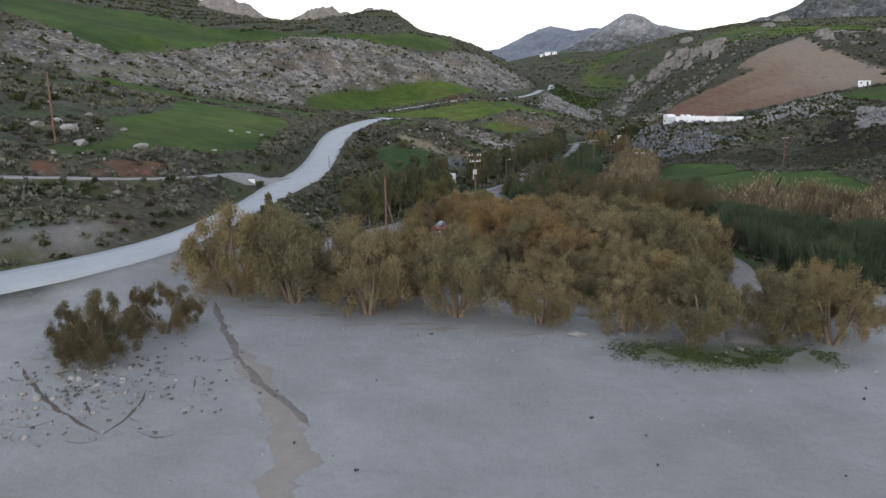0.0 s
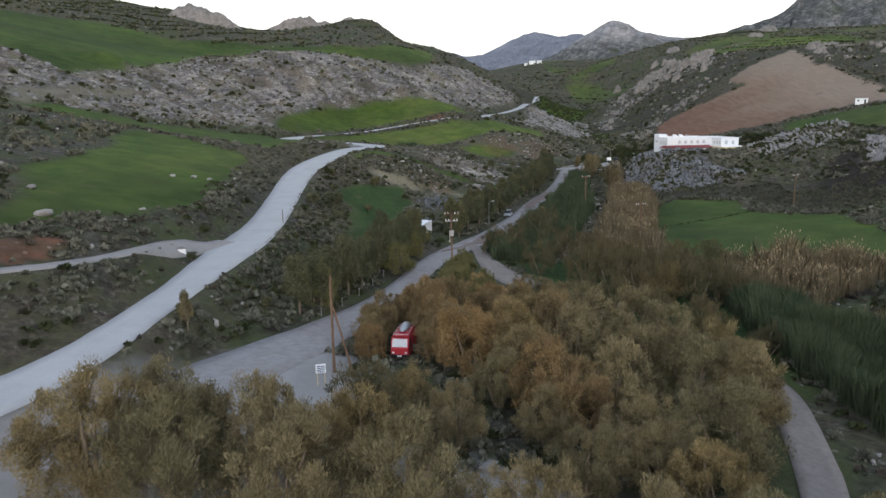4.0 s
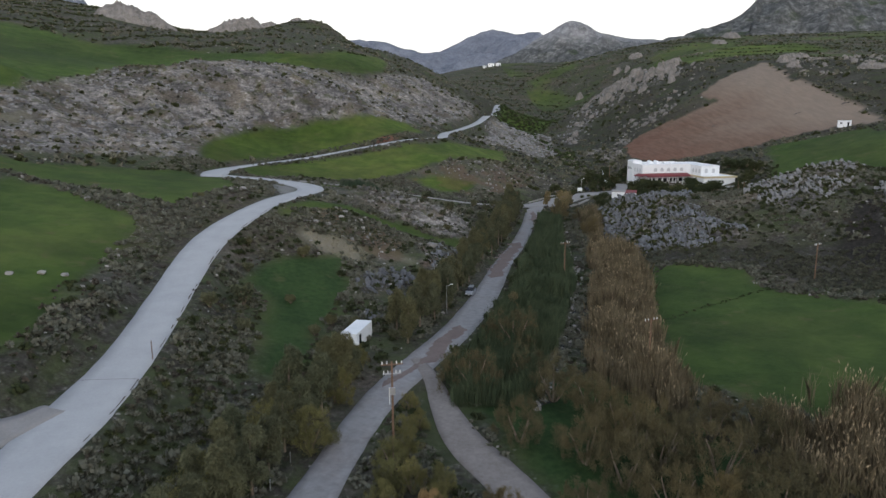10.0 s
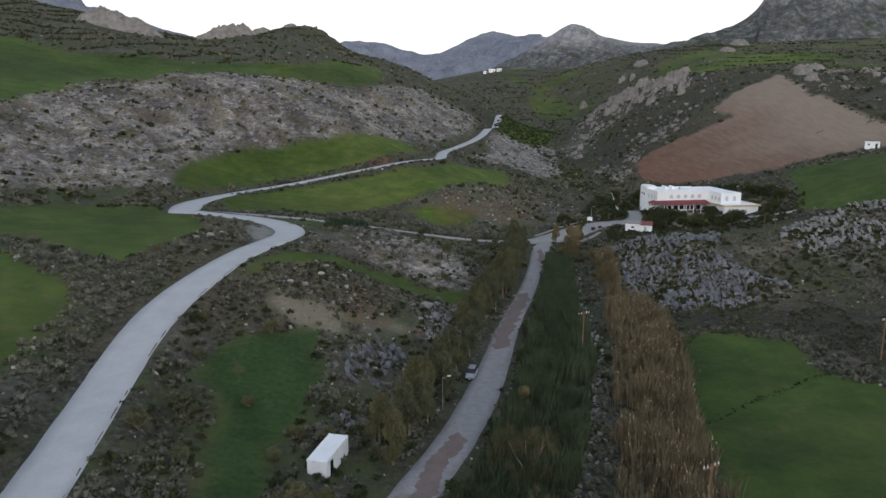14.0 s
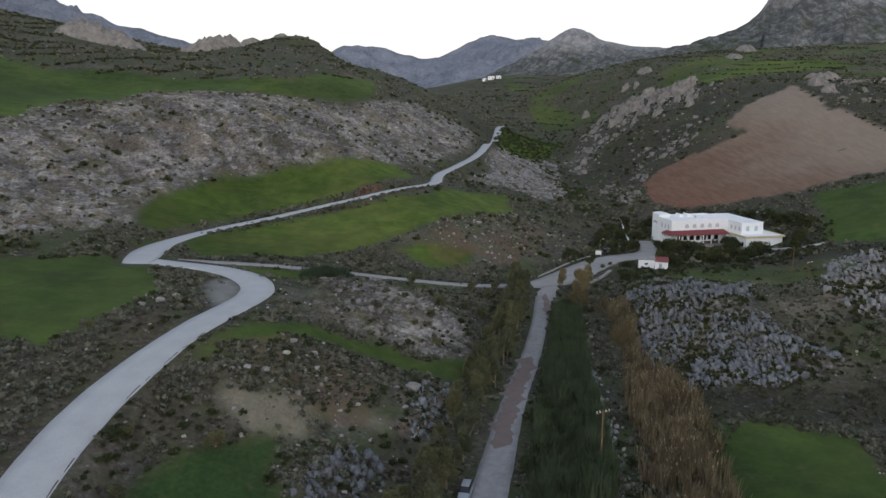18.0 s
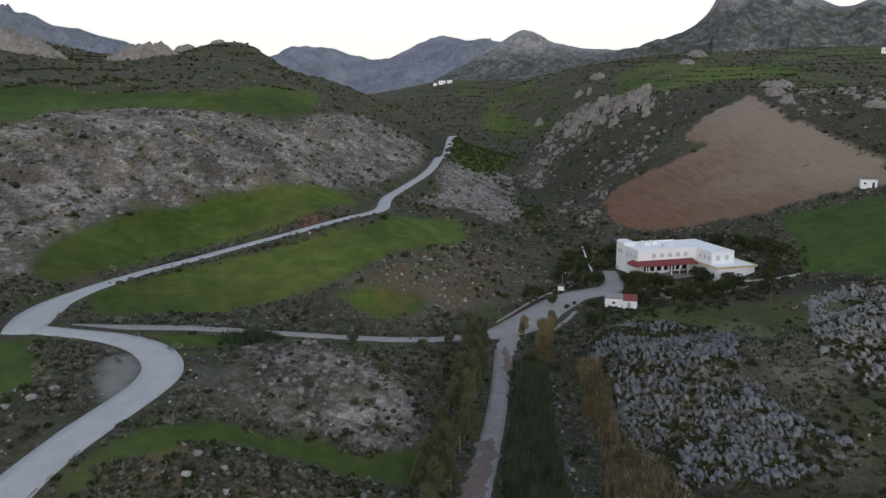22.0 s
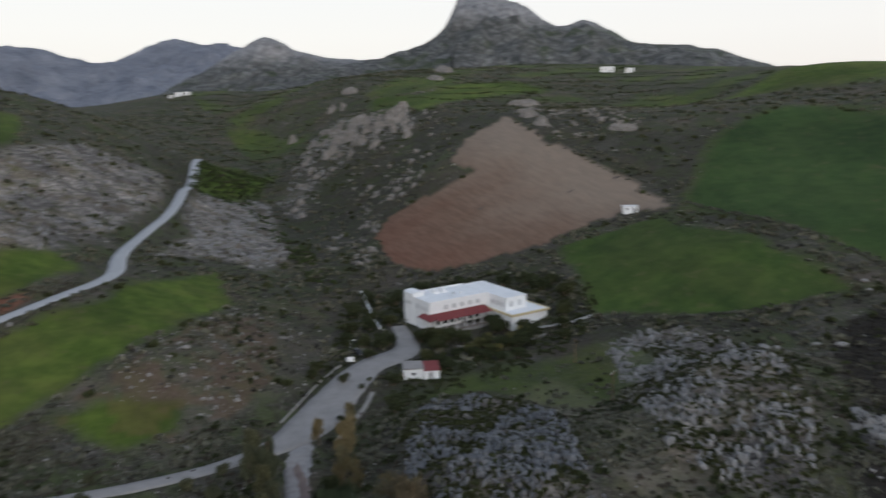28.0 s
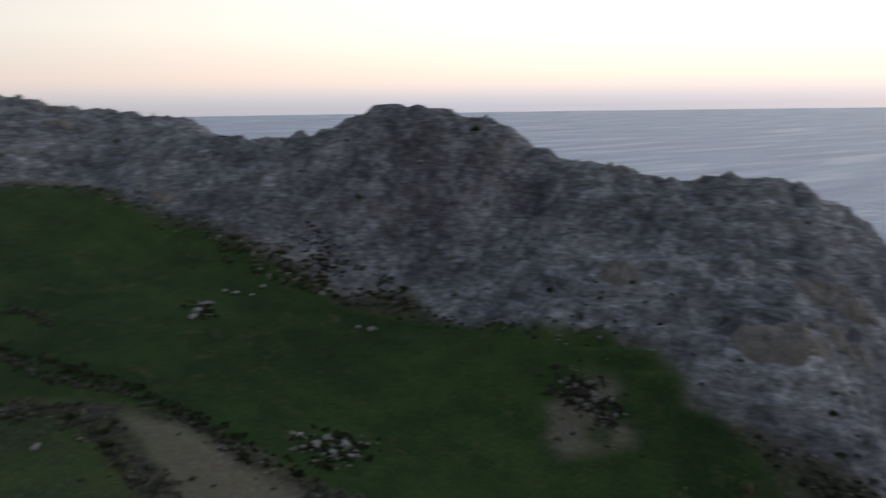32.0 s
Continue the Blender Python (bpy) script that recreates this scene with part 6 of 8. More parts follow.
def many_rocks(name, x, y, size, mat, label, rng, slabs=False):
    """Small angular stones, half sunk in the ground."""
    base = np.array([(i, j, k) for k in (-1, 1) for j in (-1, 1) for i in (-1, 1)], float) * [0.8, 0.8, 0.8]
    base[4:, :2] *= 0.72
    tri = np.array([(0, 2, 3, 1), (4, 5, 7, 6), (0, 1, 5, 4), (1, 3, 7, 5), (3, 2, 6, 7), (2, 0, 4, 6)])
    n, k = len(x), len(base)
    warp = base[None] * rng.uniform(0.6, 1.25, (n, k, 1)) * np.stack([rng.uniform(0.8, 1.5, n), rng.uniform(0.6, 1.1, n), rng.uniform(0.4, 1.0, n)], 1)[:, None]
    warp = warp + rng.normal(size=(n, k, 3)) * 0.16
    a = rng.uniform(0, 6.3, n)
    if slabs:
        # upright blades of limestone that all lean one way
        warp = base[None] * rng.uniform(0.7, 1.2, (n, k, 1)) * np.stack([rng.uniform(0.5, 1.1, n), rng.uniform(0.35, 0.65, n), rng.uniform(0.7, 1.45, n)], 1)[:, None]
        warp = warp + rng.normal(size=(n, k, 3)) * 0.17
        warp[..., 1] += warp[..., 2] * rng.uniform(0.2, 0.7, n)[:, None]
        a = rng.normal(0.5, 0.7, n)
    c, sn = np.cos(a)[:, None], np.sin(a)[:, None]
    v = np.stack([warp[..., 0] * c - warp[..., 1] * sn, warp[..., 0] * sn + warp[..., 1] * c, warp[..., 2]], -1) * size[:, None, None]
    v += np.stack([x, y, ground(x, y) + 0.1 * size], 1)[:, None]
    return stuff(name, v.reshape(-1, 3), (tri[None] + np.arange(n)[:, None, None] * k).reshape(-1, 4), mat, label, "rocks")


def stony(polys, n, seed, low, high, cut=0.42, steep=3):
    rng = np.random.default_rng(seed)
    xs, ys = [], []
    for poly in polys:
        q = patch(poly, n, rng, cut)
        xs.append(q[:, 0])
        ys.append(q[:, 1])
    x, y = np.concatenate(xs), np.concatenate(ys)
    ok = (value_at(ROADISH, x, y) > 0.8) & (value_at(GREEN, x, y) < 0.5)
    return x[ok], y[ok], low + (high - low) * rng.random(ok.sum()) ** steep, rng


x, y, s, rng = stony([ROCKY["mound"]], 5200, 101, 0.14, 1.05, 0.45, 2.6)
many_rocks("mound_rocks", x, y, s, ROCK, "jagged upright grey limestone blades on a mound", rng, True)
x, y, s, rng = stony([ROCKY["second_mound"], ROCKY["third_mound"]], 2200, 114, 0.14, 1.05, 0.42, 2.6)
many_rocks("mound_rocks", x, y, s, RIDGE_ROCK, "jagged pale grey limestone blades on a mound", rng, True)
x, y, s, rng = stony([[(-5, 185), (-6, 200), (-3, 214), (4, 217), (7, 208), (3, 195), (0, 183)]], 260, 107, 0.2, 1.1)
many_rocks("dell_rocks", x, y, s, ROCK, "dark grey limestone blades beside a grassy dell", rng, True)
x, y = wild(62, 170, 222, 330, 24000, rng, 1.0)
ok = (value_at(STONE, x, y) > 0.4) & (fractal(x, y, 7, 3, 55) > 0.3)
ok &= (rng.random(len(x)) < 0.45) | inside(x, y, ROCKY["mound"])
tufts("mound_scrub", x[ok], y[ok], rng.uniform(0.35, 1.15, ok.sum()), GREENLEAF, "dark scrub between limestone blades", rng, 16, 0.7)
x, y, s, rng = stony([ROCKY["stony_knoll"]], 170, 112, 0.08, 0.6)
many_rocks("knoll_stones", x, y, s, PALE_ROCK, "pale small stones among low scrub on a knoll", rng)
x, y, s, rng = stony([KNOLL_LEDGE], 150, 113, 0.2, 0.9)
many_rocks("ledge_rocks", x, y, s, ROCK, "grey limestone blades on the flank of a knoll", rng, True)
q = patch(ROCKY["stony_knoll"], 1500, rng, 0.34)
for part_of, mat, label in ((0, HEATHER, "dark low thorny scrub on a stony knoll"), (1, SCRUB, "grey-green scrub cushions on a stony knoll"), (2, GREENLEAF, "dark green low bushes on a stony knoll")):
    w = q[part_of::3]
    tufts("knoll_scrub", w[:, 0], w[:, 1], rng.uniform(0.3, 0.85, len(w)), mat, label, rng, 22, 0.45)
x, y, s, rng = stony([ROCKY["grey_knoll"]], 420, 102, 0.1, 1.0)
many_rocks("knoll_rocks", x, y, s, KNOLL_ROCK, "pale loose limestone rocks on a knoll", rng)
x, y, s, rng = stony([ROCKY["left_scarp"], ROCKY["gorge_side"], ROCKY["gully_side"], ROCKY["gorge_rocks"]], 1700, 103, 0.2, 1.3)
many_rocks("scarp_rocks", x, y, s, RIDGE_ROCK, "grey limestone outcrops on the scarp", rng)
x, y, s, rng = stony([ROCKY["shore_ridge"]], 1500, 104, 0.2, 1.2)
many_rocks("ridge_rocks", x, y, s, RIDGE_ROCK, "grey limestone crags of the shore ridge", rng)
near, far, rng = gather(105, 3500, 2500, 2500, 0.6)
x, y, s = (np.r_[a, b] for a, b in zip(near, far))
many_rocks("slope_stones", x, y, s * 0.32, PALE_ROCK, "pale stones scattered over the slopes", rng)
x, y, s, rng = stony([[(14, 322), (12, 345), (34, 366), (56, 402), (72, 392), (74, 356), (52, 337), (30, 318)]], 420, 106, 0.1, 0.7)
many_rocks("bank_stones", x, y, s, PALE_ROCK, "pale stones on a bare bank", rng)

q = patch([(44, 100), (70, 96), (95, 106), (96, 138), (60, 142), (40, 150), (34, 128)], 900, rng, 0.45)
tufts("marsh_scrub", q[:, 0], q[:, 1], rng.uniform(0.6, 1.7, len(q)), SCRUBBROWN, "dark brown leafless scrub among reeds", rng, 30, 0.5)

x, y, s, rng = stony([[(150, 560), (180, 545), (232, 570), (256, 690), (170, 705)], [(118, 440), (150, 510), (190, 530), (190, 560), (150, 560), (112, 480)], [(180, 700), (300, 690), (330, 800), (220, 830)], [(250, 500), (300, 480), (340, 560), (280, 600)]], 210, 108, 0.35, 2.4)
many_rocks("hill_boulders", x, y, s, KNOLL_ROCK, "pale boulders strewn over a dark scrubby hillside", rng)

# the largest blades of the mound stand one by one
BLADES = [boulder_mesh(150 + k, ROCK, 1.5) for k in range(5)]
rng = np.random.default_rng(109)
q = np.concatenate([patch(ROCKY["mound"], 190, rng, 0.4), patch(ROCKY["second_mound"], 70, rng, 0.4), patch(ROCKY["third_mound"], 40, rng, 0.4)])
for k, (x, y) in enumerate(q):
    if value_at(STONE, np.array([x]), np.array([y]))[0] < 0.4:
        continue
    ob = new("limestone_blade", BLADES[k % 5])
    size = 0.4 + 0.55 * rng.random() ** 2
    ob.matrix_world = pose(x, y, float(ground(x, y)) + 0.3 * size, rng.normal(18, 9), rng.normal(0, 10), rng.normal(28, 20)) @ Matrix.Diagonal((size * 0.8, size * 0.5, size, 1))
    tagged(ob, "upright jagged blade of grey limestone on a mound", "rock", "limestone blades")

# ---- made things ----


def shape(verts_faces_list):
    vs, fs, n = [], [], 0
    for v, f in verts_faces_list:
        vs.extend([tuple(c) for c in v])
        fs.extend([tuple(int(i) + n for i in g) for g in f])
        n += len(v)
    return vs, fs


def box(x0, x1, y0, y1, z0, z1, bevel=0.02):
    """A block with softened edges."""
    bm = bmesh.new()
    bmesh.ops.create_cube(bm, size=1.0)
    for v in bm.verts:
        v.co = ((x0 + x1) / 2 + v.co.x * (x1 - x0), (y0 + y1) / 2 + v.co.y * (y1 - y0), (z0 + z1) / 2 + v.co.z * (z1 - z0))
    b = min(bevel, 0.3 * min(x1 - x0, y1 - y0, z1 - z0))
    if b > 0.004:
        bmesh.ops.bevel(bm, geom=list(bm.edges), offset=b, segments=1, affect="EDGES")
    bm.verts.index_update()
    out = [tuple(v.co) for v in bm.verts], [[v.index for v in f.verts] for f in bm.faces]
    bm.free()
    return out


def prism(profile, y0, y1, plane="xz"):
    """A closed outline drawn in x and z, run from y0 to y1 (or in y and z, run along x)."""
    n = len(profile)
    if plane == "xz":
        v = [(a, y0, b) for a, b in profile] + [(a, y1, b) for a, b in profile]
    else:
        v = [(y0, a, b) for a, b in profile] + [(y1, a, b) for a, b in profile]
    f = [list(range(n))[::-1], list(range(n, 2 * n))] + [[i, (i + 1) % n, n + (i + 1) % n, n + i] for i in range(n)]
    return v, f


def rod(a, b, r0, r1=None, sides=8):
    v, f = tube([np.array(a, float), np.array(a) * 0.5 + np.array(b) * 0.5, np.array(b, float)], [r0, (r0 + (r1 or r0)) / 2, r1 or r0], sides)
    return [tuple(c) for c in v], [list(g) for g in f] + [list(range(sides))[::-1], list(range(2 * sides, 3 * sides))]


def part(name, pieces, mat, parent, label="", smooth=False):
    v, f = shape(pieces if isinstance(pieces, list) else [pieces])
    me = mesh_of(name, v, f, mat, smooth)
    bm = bmesh.new()
    bm.from_mesh(me)
    bmesh.ops.recalc_face_normals(bm, faces=bm.faces)
    bm.to_mesh(me)
    bm.free()
    return child(name, me, parent, label)


def set_down(ob, x, y, turn=0.0, z=None):
    ob.matrix_world = pose(x, y, float(ground(x, y)) if z is None else z, 0, 0, turn)
    return ob


def window(parent, x, y, z0, z1, wide, axis, arch=False, out=-1):
    """A framed pane in a wall, for arches a fill in shade-grey; axis: the wall runs along x or along y; out: the side
    it faces.
    """
    frame_bar, t = 0.07, 0.05
    n = 7 if arch else 0
    prof = [(-wide / 2, z0), (wide / 2, z0), (wide / 2, z1)] + [(wide / 2 * math.cos(math.pi * k / (n + 1)), z1 + wide / 2 * math.sin(math.pi * k / (n + 1))) for k in range(1, n + 1)] + [(-wide / 2, z1)]
    cx, cz = 0.0, (z0 + z1) / 2
    inner = [(a * (1 - 2 * frame_bar / wide), cz + (b - cz) * (1 - 2 * frame_bar / (z1 - z0))) for a, b in prof]
    n = len(prof)

    def lift(p, d):
        return [(x + a, y + out * d, b) if axis == "x" else (x + out * d, y + a, b) for a, b in p]
    v = lift(prof, 0.0) + lift(prof, t) + lift(inner, t) + lift(inner, 0.0)
    f = [[i + k * n, (i + 1) % n + k * n, (i + 1) % n + (k + 1) * n, i + (k + 1) * n] for k in range(3) for i in range(n)]
    win = part("window", (v, f), WHITE, parent, "white window surround")
    # arches get a shade-grey fill in place of a cut plaster niche
    part("pane", (lift(inner, 0.012), [list(range(n))]), PALE_FILL if arch else DARK, win, "pale grey fill painted as niche shade" if arch else "dark glass")
    return win


def guest_house():
    h = empty("guest_house")
    base, top = -0.6, 9.0
    part("main_wall", [box(0, 23, 0, 15, base, top, 0.05)], WHITE, h)
    part("wing_wall", [box(23, 31.7, -9, 14.6, base, top - 0.05, 0.05)], WHITE, h)
    part("low_wing_wall", [box(21.8, 36.4, -14, -1, base, 4.6, 0.05)], WHITE, h)
    part("side_wing_wall", [box(31.7, 36.4, -1, 6, base, 4.4, 0.05)], WHITE, h)
    part("roof", [box(0.25, 22.9, 0.25, 14.75, top, top + 0.06, 0.01), box(23, 31.5, -8.75, 14.3, top - 0.04, top + 0.05, 0.01)], ROOFWHITE, h)
    rim = 0.5
    part("parapet", [box(-0.05, 23, -0.05, 0.2, top, top + rim), box(-0.05, 0.2, 0.2, 15, top, top + rim), box(0.2, 23, 14.8, 15.05, top, top + rim)], WHITE, h)
    part("wing_parapet", [box(23, 31.75, -9.05, -8.8, top - 0.05, top + 0.25), box(31.5, 31.75, -8.8, 14.6, top - 0.05, top + 0.25), box(23, 31.5, 14.4, 14.65, top - 0.05, top + 0.25), box(22.95, 23.2, -8.8, -0.05, top - 0.05, top + 0.25)], WHITE, h)
    part("tower", [box(-0.2, 4.2, 9.8, 15.2, base, top + 1.3, 0.05)], WHITE, h)
    part("tower_cap", [prism([(-0.35, top + 1.3), (4.35, top + 1.3), (3.4, top + 1.75), (0.6, top + 1.75)], 9.65, 15.35)], ROOFWHITE, h)
    for k in range(2):
        part("stair_head", [prism([(8 + 3.2 * k, top), (10.6 + 3.2 * k, top), (8.2 + 3.2 * k, top + 1.5), (8 + 3.2 * k, top + 1.5)], 9.2, 12.2)], WHITE, h, "slanted white stair head")
    part("roof_vent", [box(15.5, 16.2, 5, 5.7, top, top + 0.7)], WHITE, h)
    dish = part("satellite_dish", [rod((11.5, 4.0, top), (11.5, 4.0, top + 0.9), 0.03)], METAL, h, "grey satellite dish")
    part("reflector", [tube([np.array((11.5, 3.9, top + 1.0)), np.array((11.5, 3.75, top + 1.05)), np.array((11.5, 3.7, top + 1.07))], [0.1, 0.42, 0.5], 14)], METAL, dish)
    for k in range(5):
        window(h, 6.2 + 3.1 * k, -0.02, 6.3, 7.3, 1.7, "x", True)
    for k in range(2):
        window(h, 25.4 + 3.4 * k, -9.02, 6.0, 7.4, 1.5, "x", True)
    for k in range(3):
        window(h, 22.98, -7.6 + 2.6 * k, 6.0, 7.2, 1.4, "y", True)
    for k in range(3):
        window(h, -0.02, 2.2 + 2.6 * k, 5.9, 7.3, 1.2, "y", True)
    for k in range(4):
        window(h, -0.02, 2.0 + 1.5 * k, 2.9, 3.9, 0.9, "y")
    for k in range(3):
        window(h, -0.22, 11.2 + 1.3 * k, 6.6, 7.8, 0.7, "y")
    # dining hall under the awning
    for k in range(7):
        window(h, 3.4 + 2.5 * k, -0.02, 1.7, 3.5, 1.9, "x")
    part("awning", [prism([(-0.02, 5.6), (-4.6, 4.5), (-4.6, 4.38), (-0.02, 5.48)], 0.4, 21.4, "yz")], REDROOF, h, "dark red sloping awning")
    part("awning_return", [prism([(0.4, 5.6), (-2.4, 4.6), (-2.4, 4.48), (0.4, 5.48)], -4.5, 3.5)], REDROOF, h, "dark red sloping awning at the corner")
    for k in range(7):
        part("column", [box(1.0 + 3.2 * k, 1.3 + 3.2 * k, -4.4, -4.1, 0.6, 4.45, 0.03)], WHITE, h)
    part("terrace", [box(0.5, 21.6, -6.2, -0.05, base, 0.9, 0.04)], PALE_ROCK, h, "stone-faced terrace")
    part("terrace_rail", [box(0.5, 21.6, -6.3, -6.1, 1.5, 1.6, 0.02)] + [box(0.5 + 1.5 * k, 0.6 + 1.5 * k, -6.25, -6.15, 0.9, 1.5, 0.01) for k in range(15)], WOOD, h, "dark timber rail")
    part("fascia", [box(21.2, 37.0, -14.6, -14.0, 4.4, 5.1, 0.04), box(21.2, 21.8, -14.0, 0, 4.4, 5.1, 0.04), box(36.4, 37.0, -14.0, 6.3, 4.4, 5.1, 0.04)], YELLOW, h, "ochre painted fascia")
    part("low_roof", [box(21.8, 36.4, -14, -9.1, 4.6, 4.95, 0.02), box(31.8, 36.4, -9.1, 6.0, 4.6, 4.94, 0.02)], ROOFWHITE, h, "flat white roof")
    window(h, 24.5, -14.02, 1.2, 2.6, 1.0, "x")
    for k in range(3):
        window(h, 21.78, -12.2 + 3.4 * k, 1.2, 2.8, 1.3, "y")
    part("door", [box(35.2, 36.2, -14.06, -13.99, base, 2.1, 0.01)], DARK, h, "dark door")
    return set_down(h, 110.5, 371.8, 6.7, 5.6)


tagged(guest_house(), "white two-storey guest house with red awning and arches", "house")


def low_wall(name, line, high, thick, mat, label, category="wall"):
    """A free-standing wall that follows the ground."""
    q, w = along([(a, b, 0) for a, b in line], 1.2)
    z = ground(q[:, 0], q[:, 1])
    out = []
    for s in (-1, 1):
        for dz in (-0.4, high):
            out.append(np.stack([q[:, 0] + s * w[:, 1] * thick / 2, q[:, 1] - s * w[:, 0] * thick / 2, z + dz], 1))
    v = np.concatenate(out)
    n = len(q)
    f = []
    for i in range(n - 1):
        for a, b in ((0, 1), (1, 3), (3, 2)):
            f.append([a * n + i, a * n + i + 1, b * n + i + 1, b * n + i])
    f += [[0, n, 3 * n, 2 * n], [n - 1, 3 * n - 1 + 0, 4 * n - 1, 2 * n - 1]]
    f[-1] = [n - 1, 2 * n - 1, 4 * n - 1, 3 * n - 1]
    return tagged(new(name, mesh_of(name, v, f, mat, False)), label, category)


low_wall("garden_wall", [(112, 357), (122, 353), (131, 350), (140, 351)], 0.6, 0.3, GRAVEL, "low grey stone garden wall below the guest house")
low_wall("drive_wall", [(141, 356), (149, 352), (157, 350)], 0.7, 0.3, CONCRETE, "grey concrete kerb wall beside a drive")
low_wall("gate_wall", [(106, 421), (103, 405), (99, 391), (97.5, 381)], 1.0, 0.25, WHITE, "narrow white boundary wall up the slope")
low_wall("yard_wall", [(61.5, 317.8), (67.5, 324.3), (73.5, 331), (78, 338)], 0.22, 1.1, PALE_ROCK, "low pale stone edging along a gravel yard")
low_wall("yard_kerb", [(52.5, 330.5), (60.5, 340.5), (68.5, 350.5), (77, 359.5)], 0.35, 0.3, PALE_ROCK, "low stone kerb of a gravel yard")


def outbuilding():
    o = empty("outbuilding")
    part("store_wall", [box(0, 5.2, 0, 6.0, -0.5, 2.6, 0.03)], WHITE, o)
    part("store_roof", [prism([(-0.2, 2.6), (5.4, 2.6), (5.4, 2.72), (-0.2, 2.95)], -0.2, 6.2)], GRAVEL, o, "grey sheet roof")
    part("kiosk_wall", [box(5.25, 9.4, -0.8, 5.2, -0.5, 2.3, 0.03)], WHITE, o)
    part("kiosk_roof", [prism([(-1.0, 2.3), (5.4, 2.75), (5.4, 2.87), (-1.0, 2.42)], 5.2, 9.6, "yz")], REDROOF, o, "dark red sheet roof")
    part("door", [box(6.6, 7.5, -0.85, -0.79, -0.3, 1.8, 0.01)], METAL, o, "pale grey door")
    window(o, 2.6, -0.02, 0.9, 1.7, 1.1, "x")
    return set_down(o, 88.2, 341.8, -20, 4.4)


tagged(outbuilding(), "small white outbuilding with grey and red roofs", "shed")


def container():
    o = empty("storage_container")
    ribs = [box(-1.36, -1.3, -3.6 + 0.45 * k, -3.4 + 0.45 * k, 0.2, 2.4, 0.01) for k in range(17)] + [box(1.3, 1.36, -3.6 + 0.45 * k, -3.4 + 0.45 * k, 0.2, 2.4, 0.01) for k in range(17)] + [box(-1.2 + 0.4 * k, -1.05 + 0.4 * k, -3.76, -3.7, 0.2, 2.4, 0.01) for k in range(7)]
    part("shell", [box(-1.3, 1.3, -3.7, 3.7, -0.4, 2.5, 0.03)], ROOFWHITE, o)
    part("ribs", ribs, ROOFWHITE, o, "white sheet-metal ribs")
    part("roof", [box(-1.38, 1.38, -3.8, 3.8, 2.5, 2.62, 0.02)], ROOFWHITE, o, "white roof with leaves and dirt")
    # no opening is cut; a dark panel stands in for its shaded inside
    part("door", [box(1.37, 1.42, -2.6, -1.7, 0.0, 2.1, 0.01)], DARK, o, "dark panel for the shade of an open doorway")
    return set_down(o, -3.4, 175.2, -16.5, 3.0)


tagged(container(), "white ribbed storage container among bushes", "container")


def wheel(parent, x, y, r, wide):
    n = 18
    w = part("wheel", [tube([np.array((x - wide / 2, y, r)), np.array((x, y, r)), np.array((x + wide / 2, y, r))], [r * 0.94, r, r * 0.94], n)], TYRE, parent)
    part("rim", [([(x + (wide / 2 + 0.01) * s, y + 0.62 * r * math.cos(a), r + 0.62 * r * math.sin(a)) for s in (-1, 1) for a in [2 * math.pi * k / n for k in range(n)]], [list(range(n)), list(range(n, 2 * n))])], METAL, w)
    return w


def loft(rings):
    """Skin over equal outlines along y."""
    v = [p for r in rings for p in r]
    n, m = len(rings[0]), len(rings)
    f = [[k * n + i, k * n + (i + 1) % n, (k + 1) * n + (i + 1) % n, (k + 1) * n + i] for k in range(m - 1) for i in range(n)]
    return v, f + [list(range(n))[::-1], list(range((m - 1) * n, m * n))]


def car(name, paint, long=4.3, wide=1.76, high=1.62):
    c = empty(name)
    h, w = high, wide / 2

    def outline(y, z0, z1, half, tuck=0.12):
        return [(-half, y, z0), (half, y, z0), (half, y, (z0 + z1) / 2), (half - tuck, y, z1), (-half + tuck, y, z1), (-half, y, (z0 + z1) / 2)]
    part("body", [loft([outline(-long / 2, 0.32, 0.72, w * 0.84), outline(-long / 2 + 0.2, 0.25, 0.85, w * 0.95), outline(-long * 0.2, 0.22, 0.98, w), outline(long * 0.2, 0.22, 1.0, w), outline(long / 2 - 0.2, 0.25, 0.98, w * 0.96), outline(long / 2, 0.35, 0.9, w * 0.88)])], paint, c)
    part("cabin", [loft([outline(-long * 0.22, 0.95, 1.0, w * 0.9), outline(-long * 0.08, 0.95, h - 0.05, w * 0.86, 0.2), outline(long * 0.25, 0.95, h, w * 0.86, 0.2), outline(long * 0.42, 0.95, h - 0.12, w * 0.84, 0.2), outline(long * 0.47, 0.95, 1.0, w * 0.86)])], DARK, c, "dark glass cabin")
    part("roof_panel", [box(-w * 0.66, w * 0.66, -long * 0.07, long * 0.4, h - 0.04, h + 0.02, 0.02)], paint, c)
    for s in (-1, 1):
        part("headlight", [box(s * w * 0.62 - 0.16, s * w * 0.62 + 0.16, -long / 2 - 0.02, -long / 2 + 0.1, 0.55, 0.7, 0.02)], CERAMIC, c)
        part("tail_light", [box(s * w * 0.7 - 0.1, s * w * 0.7 + 0.1, long / 2 - 0.08, long / 2 + 0.02, 0.7, 0.88, 0.02)], RED, c)
        for y in (-long * 0.31, long * 0.3):
            wheel(c, s * (w - 0.12), y, 0.33, 0.2)
    part("bumper", [box(-w * 0.85, w * 0.85, -long / 2 - 0.05, -long / 2 + 0.1, 0.3, 0.48, 0.04)], DARK, c)
    part("number_plate", [box(-0.26, 0.26, -long / 2 - 0.07, -long / 2 - 0.05, 0.36, 0.47, 0)], CERAMIC, c, "plain pale number plate")
    return c


